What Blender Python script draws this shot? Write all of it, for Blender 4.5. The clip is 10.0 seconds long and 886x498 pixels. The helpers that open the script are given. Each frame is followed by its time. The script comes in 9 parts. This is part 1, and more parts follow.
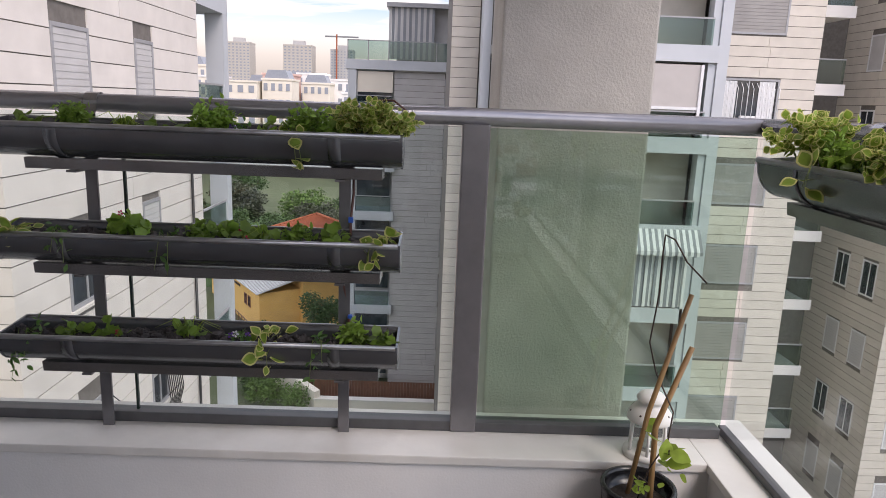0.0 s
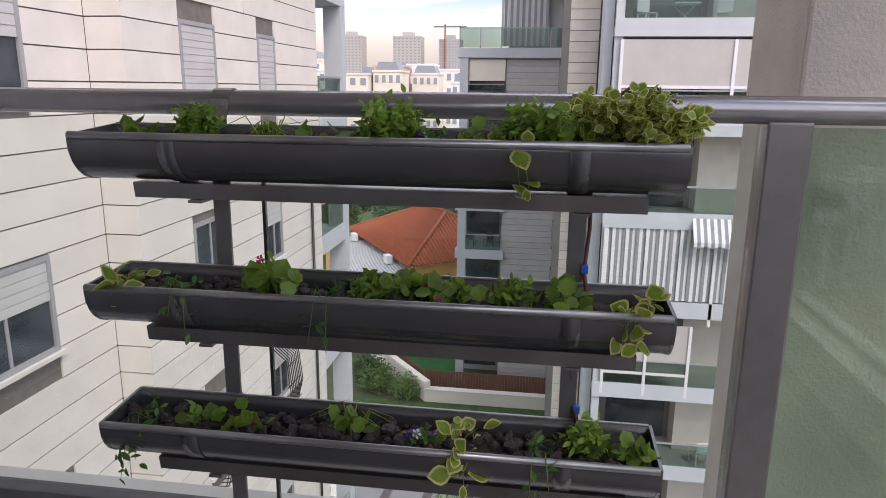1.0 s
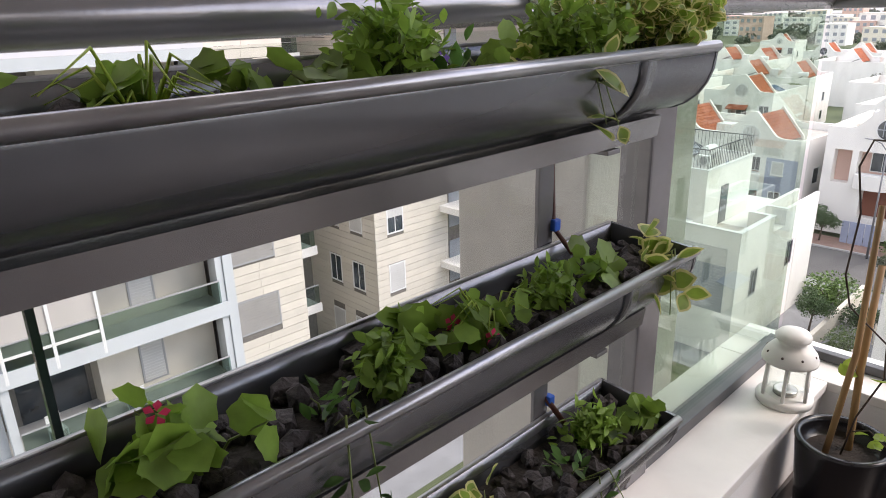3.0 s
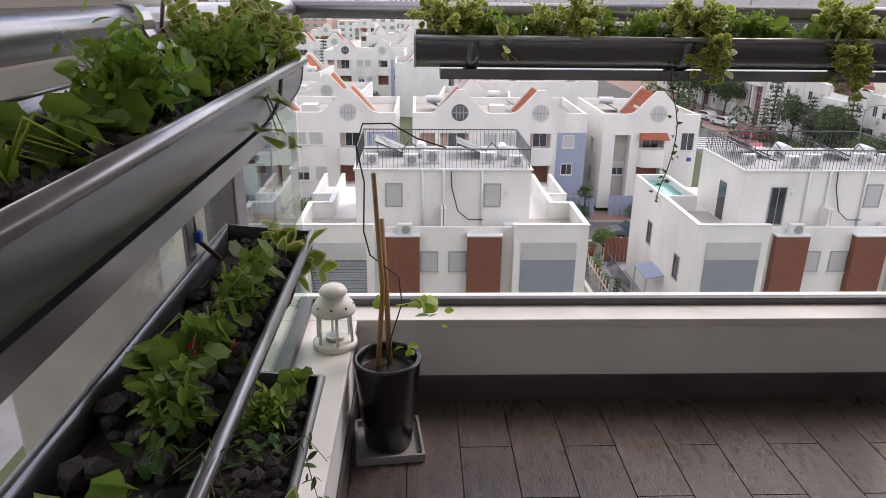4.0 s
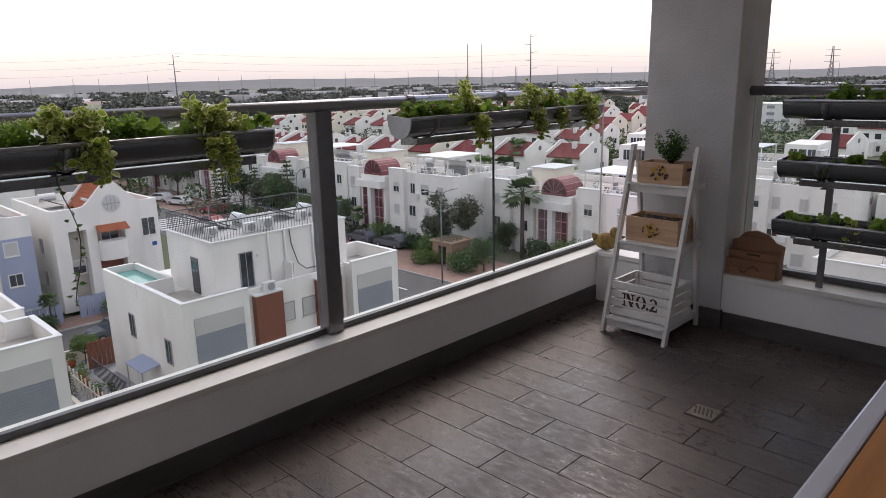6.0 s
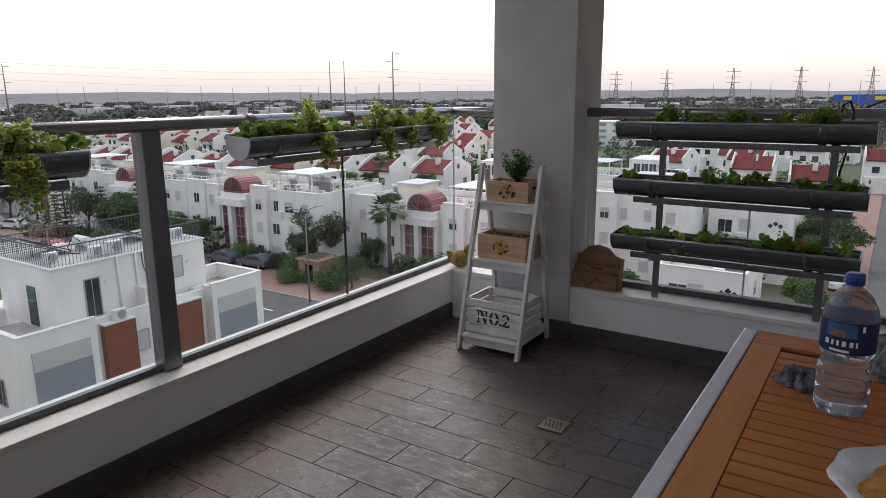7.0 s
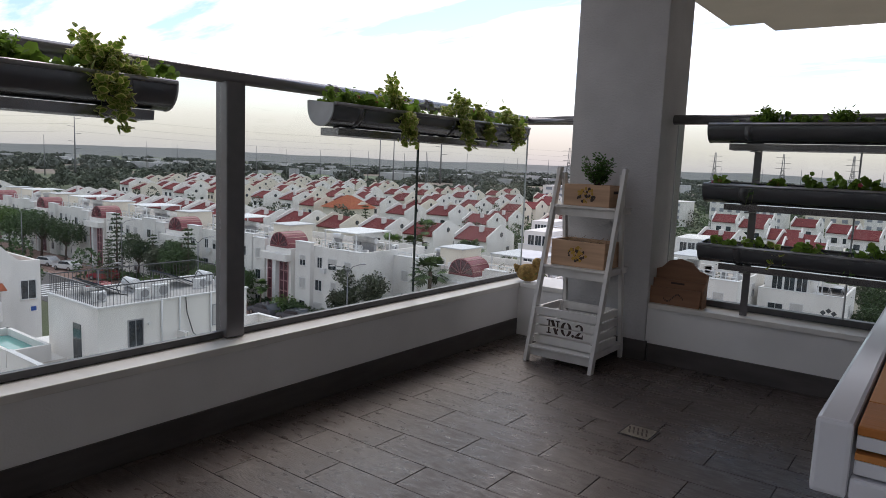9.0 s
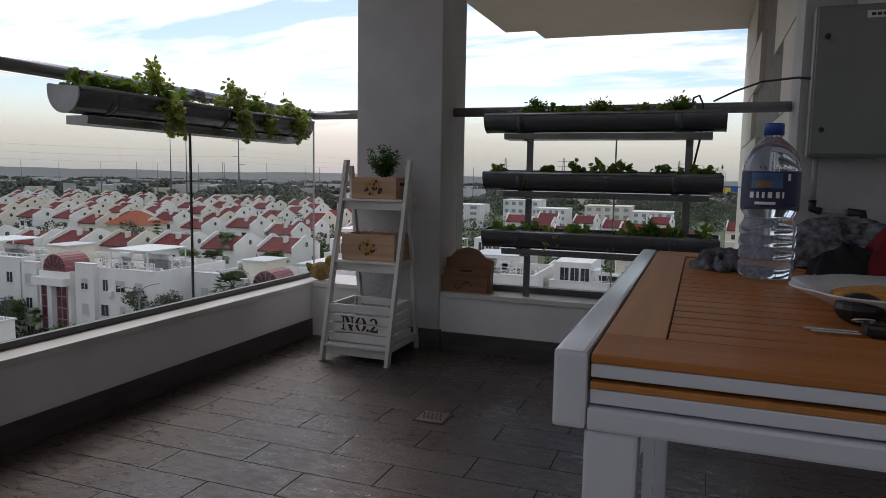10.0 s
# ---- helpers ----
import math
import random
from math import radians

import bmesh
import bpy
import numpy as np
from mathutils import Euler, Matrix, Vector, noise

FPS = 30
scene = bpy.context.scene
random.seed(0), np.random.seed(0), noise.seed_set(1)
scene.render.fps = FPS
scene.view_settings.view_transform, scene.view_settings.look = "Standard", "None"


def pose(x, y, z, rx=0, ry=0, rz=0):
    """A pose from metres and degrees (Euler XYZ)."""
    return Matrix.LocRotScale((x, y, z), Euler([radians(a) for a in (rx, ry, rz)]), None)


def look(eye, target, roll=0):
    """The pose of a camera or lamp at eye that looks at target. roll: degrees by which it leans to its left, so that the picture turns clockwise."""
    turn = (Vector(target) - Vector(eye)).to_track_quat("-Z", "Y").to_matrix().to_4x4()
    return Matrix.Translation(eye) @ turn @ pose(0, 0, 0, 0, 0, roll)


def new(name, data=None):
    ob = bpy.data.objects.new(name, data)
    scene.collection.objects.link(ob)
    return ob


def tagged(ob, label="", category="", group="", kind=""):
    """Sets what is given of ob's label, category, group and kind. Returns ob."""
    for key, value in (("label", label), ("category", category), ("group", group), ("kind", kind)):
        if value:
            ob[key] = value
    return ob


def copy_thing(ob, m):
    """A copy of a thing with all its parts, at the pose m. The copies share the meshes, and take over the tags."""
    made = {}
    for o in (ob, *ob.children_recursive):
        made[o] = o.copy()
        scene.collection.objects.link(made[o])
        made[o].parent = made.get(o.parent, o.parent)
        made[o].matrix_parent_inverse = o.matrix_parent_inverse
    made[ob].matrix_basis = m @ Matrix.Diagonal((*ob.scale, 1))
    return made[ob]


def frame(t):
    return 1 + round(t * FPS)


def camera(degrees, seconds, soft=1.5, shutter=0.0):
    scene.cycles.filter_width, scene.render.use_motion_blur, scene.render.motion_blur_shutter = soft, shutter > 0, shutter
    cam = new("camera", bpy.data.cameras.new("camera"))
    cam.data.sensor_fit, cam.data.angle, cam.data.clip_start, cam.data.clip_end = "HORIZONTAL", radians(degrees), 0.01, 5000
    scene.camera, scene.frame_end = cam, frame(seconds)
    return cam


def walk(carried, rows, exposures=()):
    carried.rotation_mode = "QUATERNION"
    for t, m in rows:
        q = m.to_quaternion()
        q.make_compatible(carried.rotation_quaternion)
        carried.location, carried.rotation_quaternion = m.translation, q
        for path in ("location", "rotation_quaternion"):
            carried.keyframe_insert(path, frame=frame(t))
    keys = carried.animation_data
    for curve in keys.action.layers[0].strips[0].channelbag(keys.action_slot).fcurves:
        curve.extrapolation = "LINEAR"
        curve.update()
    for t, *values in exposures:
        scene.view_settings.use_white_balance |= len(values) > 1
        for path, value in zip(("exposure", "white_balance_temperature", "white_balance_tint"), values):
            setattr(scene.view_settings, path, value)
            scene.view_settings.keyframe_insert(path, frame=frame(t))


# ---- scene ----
cam = camera(65.9, 10.0, 0.85)
PATH = [
    (0, (-0.842, -1.831, 1.326), (-0.81, 0.124, 0.906), 2.2),
    (0.5, (-0.981, -1.488, 1.317), (-1.227, 0.445, 0.864), -0.4),
    (1, (-1.169, -1.187, 1.322), (-1.445, 0.74, 0.863), 0.6),
    (1.5, (-1.34, -0.902, 1.298), (-1.476, 1.039, 0.834), 1.3),
    (2, (-1.516, -0.752, 1.266), (-1.25, 1.159, 0.737), 2.7),
    (2.2, (-1.583, -0.675, 1.281), (-1.06, 1.142, 0.627), 3.2),
    (3.3, (-1.925, -0.382, 1.287), (-0.379, 0.696, 0.618), -0.6),
    (3.5, (-1.952, -0.322, 1.288), (-0.258, 0.482, 0.592), 2.2),
    (4, (-2.066, -0.218, 1.329), (-0.191, -0.288, 0.635), 0.7),
    (4.5, (-2.175, -0.225, 1.362), (-0.342, -0.706, 0.723), -1.5),
    (5, (-2.257, -0.26, 1.361), (-0.525, -1.039, 0.734), -1.0),
    (5.5, (-2.229, -0.277, 1.376), (-0.692, -1.427, 0.817), -1.4),
    (6, (-2.236, -0.325, 1.383), (-0.872, -1.705, 0.901), -1.3),
    (6.2, (-2.247, -0.34, 1.377), (-0.977, -1.812, 0.908), -1.5),
    (7.3, (-2.257, -0.444, 1.404), (-1.202, -2.088, 0.975), -0.0),
    (7.5, (-2.236, -0.404, 1.407), (-1.182, -2.053, 0.996), 0.2),
    (8, (-2.161, -0.385, 1.379), (-0.95, -1.924, 0.972), 0.3),
    (8.5, (-2.063, -0.456, 1.205), (-0.789, -1.938, 0.779), 0.7),
    (9, (-2.061, -0.43, 1.005), (-0.873, -2.019, 0.757), 2.4),
    (9.5, (-2.069, -0.492, 0.931), (-1.186, -2.274, 0.72), 2.6),
    (10, (-2.102, -0.537, 0.931), (-1.401, -2.399, 0.723), 1.0),
]
EXPOSURES = [(0, 1.3, 7000, 21), (1, 1.31, 7000, 21), (1.5, 1.36, 7020, 21), (2, 1.58, 7050, 21), (3.5, 1.9, 7200, 22), (4, 1.36, 7200, 24), (4.5, 0.95, 7200, 24), (5, 0.93, 7200, 22), (6, 0.9, 6950, 20), (7.5, 0.84, 6780, 16), (8.5, 0.66, 6720, 15), (9.2, 0.63, 6720, 16), (9.5, 0.56, 6740, 16), (10, 0.33, 6750, 16)]
walk(cam, [(t, look(eye, target, roll)) for t, eye, target, roll in PATH], EXPOSURES)

# ---- sky and sun ----
world = bpy.data.worlds.new("overcast_sky")
scene.world = world
world.use_nodes = True
wn, wl = world.node_tree.nodes, world.node_tree.links
wn.clear()
w_out, w_bg = wn.new("ShaderNodeOutputWorld"), wn.new("ShaderNodeBackground")
w_sky = wn.new("ShaderNodeTexSky")
w_sky.sky_type, w_sky.sun_disc = "NISHITA", False
w_sky.dust_density, w_sky.ozone_density = 0.3, 3.0
w_sky.sun_elevation, w_sky.sun_rotation = radians(38), radians(150)
w_co, w_sep = wn.new("ShaderNodeTexCoord"), wn.new("ShaderNodeSeparateXYZ")
w_add, w_div = wn.new("ShaderNodeMath"), wn.new("ShaderNodeVectorMath")
w_add.operation, w_div.operation = "ADD", "DIVIDE"
w_add.inputs[1].default_value = 0.16
w_comb, w_map = wn.new("ShaderNodeCombineXYZ"), wn.new("ShaderNodeMapping")
w_map.inputs["Rotation"].default_value = (0, 0, radians(28))
w_map.inputs["Scale"].default_value = (0.9, 2.6, 1.0)
w_noise = wn.new("ShaderNodeTexNoise")
w_noise.inputs["Scale"].default_value, w_noise.inputs["Detail"].default_value = 1.25, 7
w_noise.inputs["Roughness"].default_value = 0.58
w_ramp = wn.new("ShaderNodeValToRGB")
w_ramp.color_ramp.elements[0].position, w_ramp.color_ramp.elements[1].position = 0.43, 0.63
w_scale = wn.new("ShaderNodeVectorMath")
w_scale.operation = "SCALE"
w_scale.inputs["Scale"].default_value = 0.085
w_hor = wn.new("ShaderNodeValToRGB")
w_hor.color_ramp.elements[0].position, w_hor.color_ramp.elements[0].color = 0.0, (0.36, 0.345, 0.36, 1)
w_hor.color_ramp.elements[1].position, w_hor.color_ramp.elements[1].color = 0.42, (1.04, 1.05, 1.10, 1)
for at, tone in ((0.03, (0.47, 0.45, 0.42, 1)), (0.075, (0.65, 0.635, 0.605, 1)), (0.14, (0.92, 0.89, 0.86, 1)), (0.24, (1.18, 1.17, 1.17, 1))):
    el = w_hor.color_ramp.elements.new(at)
    el.color = tone
w_mix = wn.new("ShaderNodeMix")
w_mix.data_type = "RGBA"
w_fade = wn.new("ShaderNodeMapRange")
w_fade.inputs["From Min"].default_value, w_fade.inputs["From Max"].default_value = 0.055, 0.13
w_max = wn.new("ShaderNodeMath")
w_max.operation = "MAXIMUM"
w_inv = wn.new("ShaderNodeMath")
w_inv.operation, w_inv.inputs[0].default_value = "SUBTRACT", 1.0
wl.new(w_co.outputs["Generated"], w_sep.inputs[0])
wl.new(w_sep.outputs["Z"], w_add.inputs[0])
for i in (0, 1, 2):
    wl.new(w_add.outputs[0], w_comb.inputs[i])
wl.new(w_co.outputs["Generated"], w_div.inputs[0])
wl.new(w_comb.outputs[0], w_div.inputs[1])
wl.new(w_div.outputs[0], w_map.inputs["Vector"])
wl.new(w_map.outputs[0], w_noise.inputs["Vector"])
wl.new(w_noise.outputs["Fac"], w_ramp.inputs["Fac"])
wl.new(w_sep.outputs["Z"], w_fade.inputs["Value"])
wl.new(w_fade.outputs[0], w_inv.inputs[1])
wl.new(w_ramp.outputs["Color"], w_max.inputs[0])
wl.new(w_inv.outputs[0], w_max.inputs[1])
wl.new(w_sky.outputs[0], w_scale.inputs[0])
wl.new(w_sep.outputs["Z"], w_hor.inputs["Fac"])
wl.new(w_max.outputs[0], w_mix.inputs["Factor"])
wl.new(w_scale.outputs[0], w_mix.inputs["A"])
wl.new(w_hor.outputs["Color"], w_mix.inputs["B"])
# the cloud deck is thinner towards the sun in the south-east than low in the north
w_low, w_north, w_dim = wn.new("ShaderNodeMath"), wn.new("ShaderNodeMapRange"), wn.new("ShaderNodeVectorMath")
w_low.operation, w_low.inputs[1].default_value, w_dim.operation = "MULTIPLY_ADD", -1.6, "SCALE"
w_north.inputs["From Min"].default_value, w_north.inputs["From Max"].default_value = 0.1, 0.75
w_north.inputs["To Min"].default_value, w_north.inputs["To Max"].default_value = 1.0, 0.55
wl.new(w_sep.outputs["Z"], w_low.inputs[0])
wl.new(w_sep.outputs["Y"], w_low.inputs[2])
wl.new(w_low.outputs[0], w_north.inputs["Value"])
wl.new(w_mix.outputs["Result"], w_dim.inputs[0])
wl.new(w_north.outputs[0], w_dim.inputs["Scale"])
wl.new(w_dim.outputs[0], w_bg.inputs["Color"])
w_bg.inputs["Strength"].default_value = 1.18
wl.new(w_bg.outputs[0], w_out.inputs[0])

sun = new("sun", bpy.data.lights.new("sun", "SUN"))
sun.data.energy, sun.data.angle, sun.data.color = 0.8, radians(24), (1.0, 0.95, 0.88)
sun.matrix_world = look((0, 0, 40), (-22, 30, 0))


# ---- materials ----
def mat(name, color, rough=0.6, metal=0.0, spec=0.5, vary=0.12, grain=8.0, stain=0.0, stain_scale=1.2, stain_color=(0.1, 0.09, 0.08),
        bump=0.0, bump_scale=60.0, stretch=(1, 1, 1), rand=0.0, coat=0.0):
    """A painted, mineral or leafy surface: grain, stains, fine relief and a small change from piece to piece."""
    m = bpy.data.materials.new(name)
    m.use_nodes = True
    n, l = m.node_tree.nodes, m.node_tree.links
    b = n["Principled BSDF"]
    b.inputs["Roughness"].default_value, b.inputs["Metallic"].default_value = rough, metal
    b.inputs["Specular IOR Level"].default_value, b.inputs["Coat Weight"].default_value = spec, coat
    co, mp = n.new("ShaderNodeTexCoord"), n.new("ShaderNodeMapping")
    mp.inputs["Scale"].default_value = stretch
    l.new(co.outputs["Object"], mp.inputs["Vector"])
    tn = n.new("ShaderNodeTexNoise")
    tn.inputs["Scale"].default_value, tn.inputs["Detail"].default_value = grain, 6
    l.new(mp.outputs[0], tn.inputs["Vector"])
    rng = n.new("ShaderNodeMapRange")
    rng.inputs["From Min"].default_value, rng.inputs["From Max"].default_value = 0.3, 0.7
    rng.inputs["To Min"].default_value, rng.inputs["To Max"].default_value = 1 - vary, 1 + vary
    l.new(tn.outputs["Fac"], rng.inputs["Value"])
    value = rng.outputs[0]
    if rand:
        oi, add = n.new("ShaderNodeObjectInfo"), n.new("ShaderNodeMath")
        far = n.new("ShaderNodeMath")
        far.operation, far.inputs[1].default_value = "MULTIPLY", 37.0
        l.new(oi.outputs["Random"], far.inputs[0])
        l.new(far.outputs[0], mp.inputs["Location"])
        geo = n.new("ShaderNodeNewGeometry")
        mr, mul = n.new("ShaderNodeMapRange"), n.new("ShaderNodeMath")
        add.operation, mul.operation = "ADD", "MULTIPLY"
        l.new(oi.outputs["Random"], add.inputs[0])
        l.new(geo.outputs["Random Per Island"], add.inputs[1])
        mr.inputs["From Max"].default_value = 2.0
        mr.inputs["To Min"].default_value, mr.inputs["To Max"].default_value = 1 - rand, 1 + rand
        l.new(add.outputs[0], mr.inputs["Value"])
        l.new(mr.outputs[0], mul.inputs[0])
        l.new(value, mul.inputs[1])
        value = mul.outputs[0]
    base = n.new("ShaderNodeVectorMath")
    base.operation = "SCALE"
    base.inputs[0].default_value = color
    l.new(value, base.inputs["Scale"])
    col = base.outputs[0]
    if stain:
        ts, mrs, mx = n.new("ShaderNodeTexNoise"), n.new("ShaderNodeMapRange"), n.new("ShaderNodeMix")
        ts.inputs["Scale"].default_value, ts.inputs["Detail"].default_value = stain_scale, 5
        l.new(mp.outputs[0], ts.inputs["Vector"])
        mrs.inputs["From Min"].default_value, mrs.inputs["From Max"].default_value = 0.48, 0.75
        mrs.inputs["To Max"].default_value = stain
        l.new(ts.outputs["Fac"], mrs.inputs["Value"])
        mx.data_type = "RGBA"
        l.new(mrs.outputs[0], mx.inputs["Factor"])
        l.new(col, mx.inputs["A"])
        mx.inputs["B"].default_value = (*stain_color, 1)
        col = mx.outputs["Result"]
    l.new(col, b.inputs["Base Color"])
    if bump:
        tb, bp = n.new("ShaderNodeTexNoise"), n.new("ShaderNodeBump")
        tb.inputs["Scale"].default_value, tb.inputs["Detail"].default_value = bump_scale, 4
        l.new(mp.outputs[0], tb.inputs["Vector"])
        bp.inputs["Strength"].default_value, bp.inputs["Distance"].default_value = bump, 0.01
        l.new(tb.outputs["Fac"], bp.inputs["Height"])
        l.new(bp.outputs[0], b.inputs["Normal"])
    return m


def glass_mat(name, tint, rough=0.0, clear=0.9, ior=1.45):
    """A thin pane: it lets straight light through and mirrors at a slant."""
    m = bpy.data.materials.new(name)
    m.use_nodes = True
    n, l = m.node_tree.nodes, m.node_tree.links
    n.clear()
    out, mix, lw = n.new("ShaderNodeOutputMaterial"), n.new("ShaderNodeMixShader"), n.new("ShaderNodeLayerWeight")
    tr, gl = n.new("ShaderNodeBsdfTransparent"), n.new("ShaderNodeBsdfGlossy")
    tr.inputs["Color"].default_value = (*[c * clear for c in tint], 1)
    gl.inputs["Roughness"].default_value = rough
    lw.inputs["Blend"].default_value = 0.5
    pw, mr = n.new("ShaderNodeMath"), n.new("ShaderNodeMapRange")
    pw.operation, pw.inputs[1].default_value = "POWER", 4.5
    mr.inputs["To Min"].default_value, mr.inputs["To Max"].default_value = (ior - 1) ** 2 / (ior + 1) ** 2, 0.75
    l.new(lw.outputs["Facing"], pw.inputs[0])
    l.new(pw.outputs[0], mr.inputs["Value"])
    l.new(mr.outputs[0], mix.inputs[0])
    l.new(tr.outputs[0], mix.inputs[1])
    l.new(gl.outputs[0], mix.inputs[2])
    l.new(mix.outputs[0], out.inputs[0])
    return m


M_PLASTER = mat("white_plaster", (0.79, 0.78, 0.775), 0.85, vary=0.05, grain=3, stain=0.2, stain_scale=2, stain_color=(0.5, 0.48, 0.46), bump=0.12, bump_scale=140)
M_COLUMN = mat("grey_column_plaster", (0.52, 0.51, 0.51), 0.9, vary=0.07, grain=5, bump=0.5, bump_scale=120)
M_RENDER = mat("beige_render", (0.50, 0.48, 0.45), 0.92, vary=0.07, grain=9, bump=0.28, bump_scale=130)
M_LEDGE = mat("ledge_marble", (0.72, 0.70, 0.67), 0.4, vary=0.07, grain=6, stain=0.4, stain_scale=5, stain_color=(0.5, 0.46, 0.42), bump=0.05)
M_TILE = mat("wood_look_tile", (0.082, 0.064, 0.058), 0.28, spec=0.5, vary=0.22, grain=26, stain=0.45, stain_scale=5.0, stain_color=(0.135, 0.112, 0.102), bump=0.2, bump_scale=120, stretch=(0.45, 1.5, 1), rand=0.24)
tn_, tl_ = M_TILE.node_tree.nodes, M_TILE.node_tree.links
t_geo, t_map, t_big, t_fine = tn_.new("ShaderNodeNewGeometry"), tn_.new("ShaderNodeMapping"), tn_.new("ShaderNodeTexNoise"), tn_.new("ShaderNodeTexNoise")
t_map.inputs["Scale"].default_value = (0.8, 1.9, 1)
t_big.inputs["Scale"].default_value, t_big.inputs["Detail"].default_value, t_big.inputs["Roughness"].default_value = 2.1, 7, 0.66
t_fine.inputs["Scale"].default_value, t_fine.inputs["Detail"].default_value = 22.0, 5
t_sum, t_rough = tn_.new("ShaderNodeMath"), tn_.new("ShaderNodeMapRange")
t_sum.operation = "MULTIPLY"
t_rough.inputs["From Min"].default_value, t_rough.inputs["From Max"].default_value = 0.17, 0.33
t_rough.inputs["To Min"].default_value, t_rough.inputs["To Max"].default_value = 0.24, 0.52
tl_.new(t_geo.outputs["Position"], t_big.inputs["Vector"])
tl_.new(t_geo.outputs["Position"], t_map.inputs["Vector"])
tl_.new(t_map.outputs[0], t_fine.inputs["Vector"])
tl_.new(t_big.outputs["Fac"], t_sum.inputs[0])
tl_.new(t_fine.outputs["Fac"], t_sum.inputs[1])
tl_.new(t_sum.outputs[0], t_rough.inputs["Value"])
tl_.new(t_rough.outputs[0], tn_["Principled BSDF"].inputs["Roughness"])
M_GROUT = mat("dark_grout", (0.045, 0.04, 0.04), 0.9, vary=0.2)
M_BASE = mat("baseboard_tile", (0.075, 0.066, 0.064), 0.45, vary=0.25, grain=5, stretch=(1, 1, 4))
M_CEIL = mat("ceiling_paint", (0.70, 0.64, 0.60), 0.9, vary=0.04, grain=2)
M_ALU = mat("grey_powder_coat", (0.20, 0.195, 0.205), 0.25, metal=0.45, vary=0.06, grain=25, bump=0.05, bump_scale=300)
M_RAIL = mat("brushed_grey_handrail", (0.30, 0.295, 0.31), 0.22, metal=0.55, vary=0.06, grain=20, bump=0.03, bump_scale=200)
M_CHANNEL = mat("dark_glazing_channel", (0.10, 0.10, 0.105), 0.45, metal=0.3, vary=0.12, grain=18)
M_GUTTER = mat("dark_grey_gutter", (0.19, 0.20, 0.215), 0.27, metal=0.7, vary=0.10, grain=9, stain=0.25, stain_scale=6, stain_color=(0.2, 0.19, 0.18), stretch=(1, 1, 1))
M_GUTTER_EDGE = mat("worn_gutter_rim", (0.34, 0.34, 0.35), 0.28, metal=0.7, vary=0.2, grain=14)
M_TRAY = mat("galvanised_tray", (0.33, 0.33, 0.335), 0.25, metal=0.8, vary=0.12, grain=9, stain=0.35, stain_scale=7, stain_color=(0.11, 0.105, 0.10))
M_CAP = mat("grey_end_cap", (0.50, 0.52, 0.54), 0.5, vary=0.12, grain=12)
M_SOIL = mat("dark_soil", (0.03, 0.024, 0.02), 0.95, vary=0.4, grain=40, bump=0.6, bump_scale=120)
M_LAVA = mat("lava_gravel", (0.048, 0.042, 0.042), 0.9, vary=0.35, grain=30, rand=0.7, bump=0.6, bump_scale=150)
M_LEAF = mat("green_leaf", (0.20, 0.33, 0.05), 0.5, vary=0.25, grain=30, rand=0.45)
M_LEAF_D = mat("dark_green_leaf", (0.085, 0.19, 0.04), 0.5, vary=0.25, grain=30, rand=0.45)
M_LEAF_V = mat("variegated_leaf", (0.36, 0.40, 0.15), 0.5, vary=0.45, grain=60, rand=0.5)
M_LEAF_Y = mat("yellow_green_leaf", (0.34, 0.46, 0.07), 0.45, vary=0.2, grain=30, rand=0.25)
M_LEAF_M = mat("mid_green_leaf", (0.22, 0.33, 0.045), 0.5, vary=0.25, grain=40, rand=0.3)
M_LEAF_C = mat("cream_leaf_margin", (0.62, 0.60, 0.24), 0.5, vary=0.2, grain=60, rand=0.25)
for leaf_m in (M_LEAF, M_LEAF_D, M_LEAF_V, M_LEAF_Y, M_LEAF_M, M_LEAF_C):
    ln, ll = leaf_m.node_tree.nodes, leaf_m.node_tree.links
    lb = ln["Principled BSDF"]
    tl, mxs = ln.new("ShaderNodeBsdfTranslucent"), ln.new("ShaderNodeMixShader")
    mxs.inputs[0].default_value = 0.45
    ll.new(lb.inputs["Base Color"].links[0].from_socket, tl.inputs[0])
    ll.new(lb.outputs[0], mxs.inputs[1])
    ll.new(tl.outputs[0], mxs.inputs[2])
    ll.new(mxs.outputs[0], ln["Material Output"].inputs[0])
M_STEM = mat("green_stem", (0.14, 0.19, 0.05), 0.6, vary=0.2)
M_TWIG = mat("brown_twig", (0.06, 0.04, 0.03), 0.7, vary=0.2)
M_PETAL_R = mat("pink_petal", (0.62, 0.03, 0.11), 0.5, vary=0.1)
M_PETAL_P = mat("violet_petal", (0.20, 0.08, 0.45), 0.5, vary=0.15)
M_PETAL_W = mat("white_petal", (0.8, 0.78, 0.85), 0.5, vary=0.1)
M_BLACKPOT = mat("black_glazed_pot", (0.012, 0.012, 0.014), 0.22, vary=0.2, grain=6, bump=0.05, bump_scale=40)
M_SAUCER = mat("grey_plastic_tray", (0.30, 0.30, 0.31), 0.5, vary=0.15, grain=14, stain=0.4, stain_color=(0.12, 0.11, 0.1))
M_CANE = mat("cane_stick", (0.36, 0.21, 0.09), 0.6, vary=0.25, grain=14, stretch=(1, 1, 0.2))
M_BLACKTUBE = mat("black_tube", (0.015, 0.014, 0.014), 0.5, vary=0.1)
M_REDTUBE = mat("brown_irrigation_tube", (0.10, 0.035, 0.025), 0.5, vary=0.1)
M_BLUECLIP = mat("blue_plastic_clip", (0.02, 0.11, 0.5), 0.4, vary=0.05)
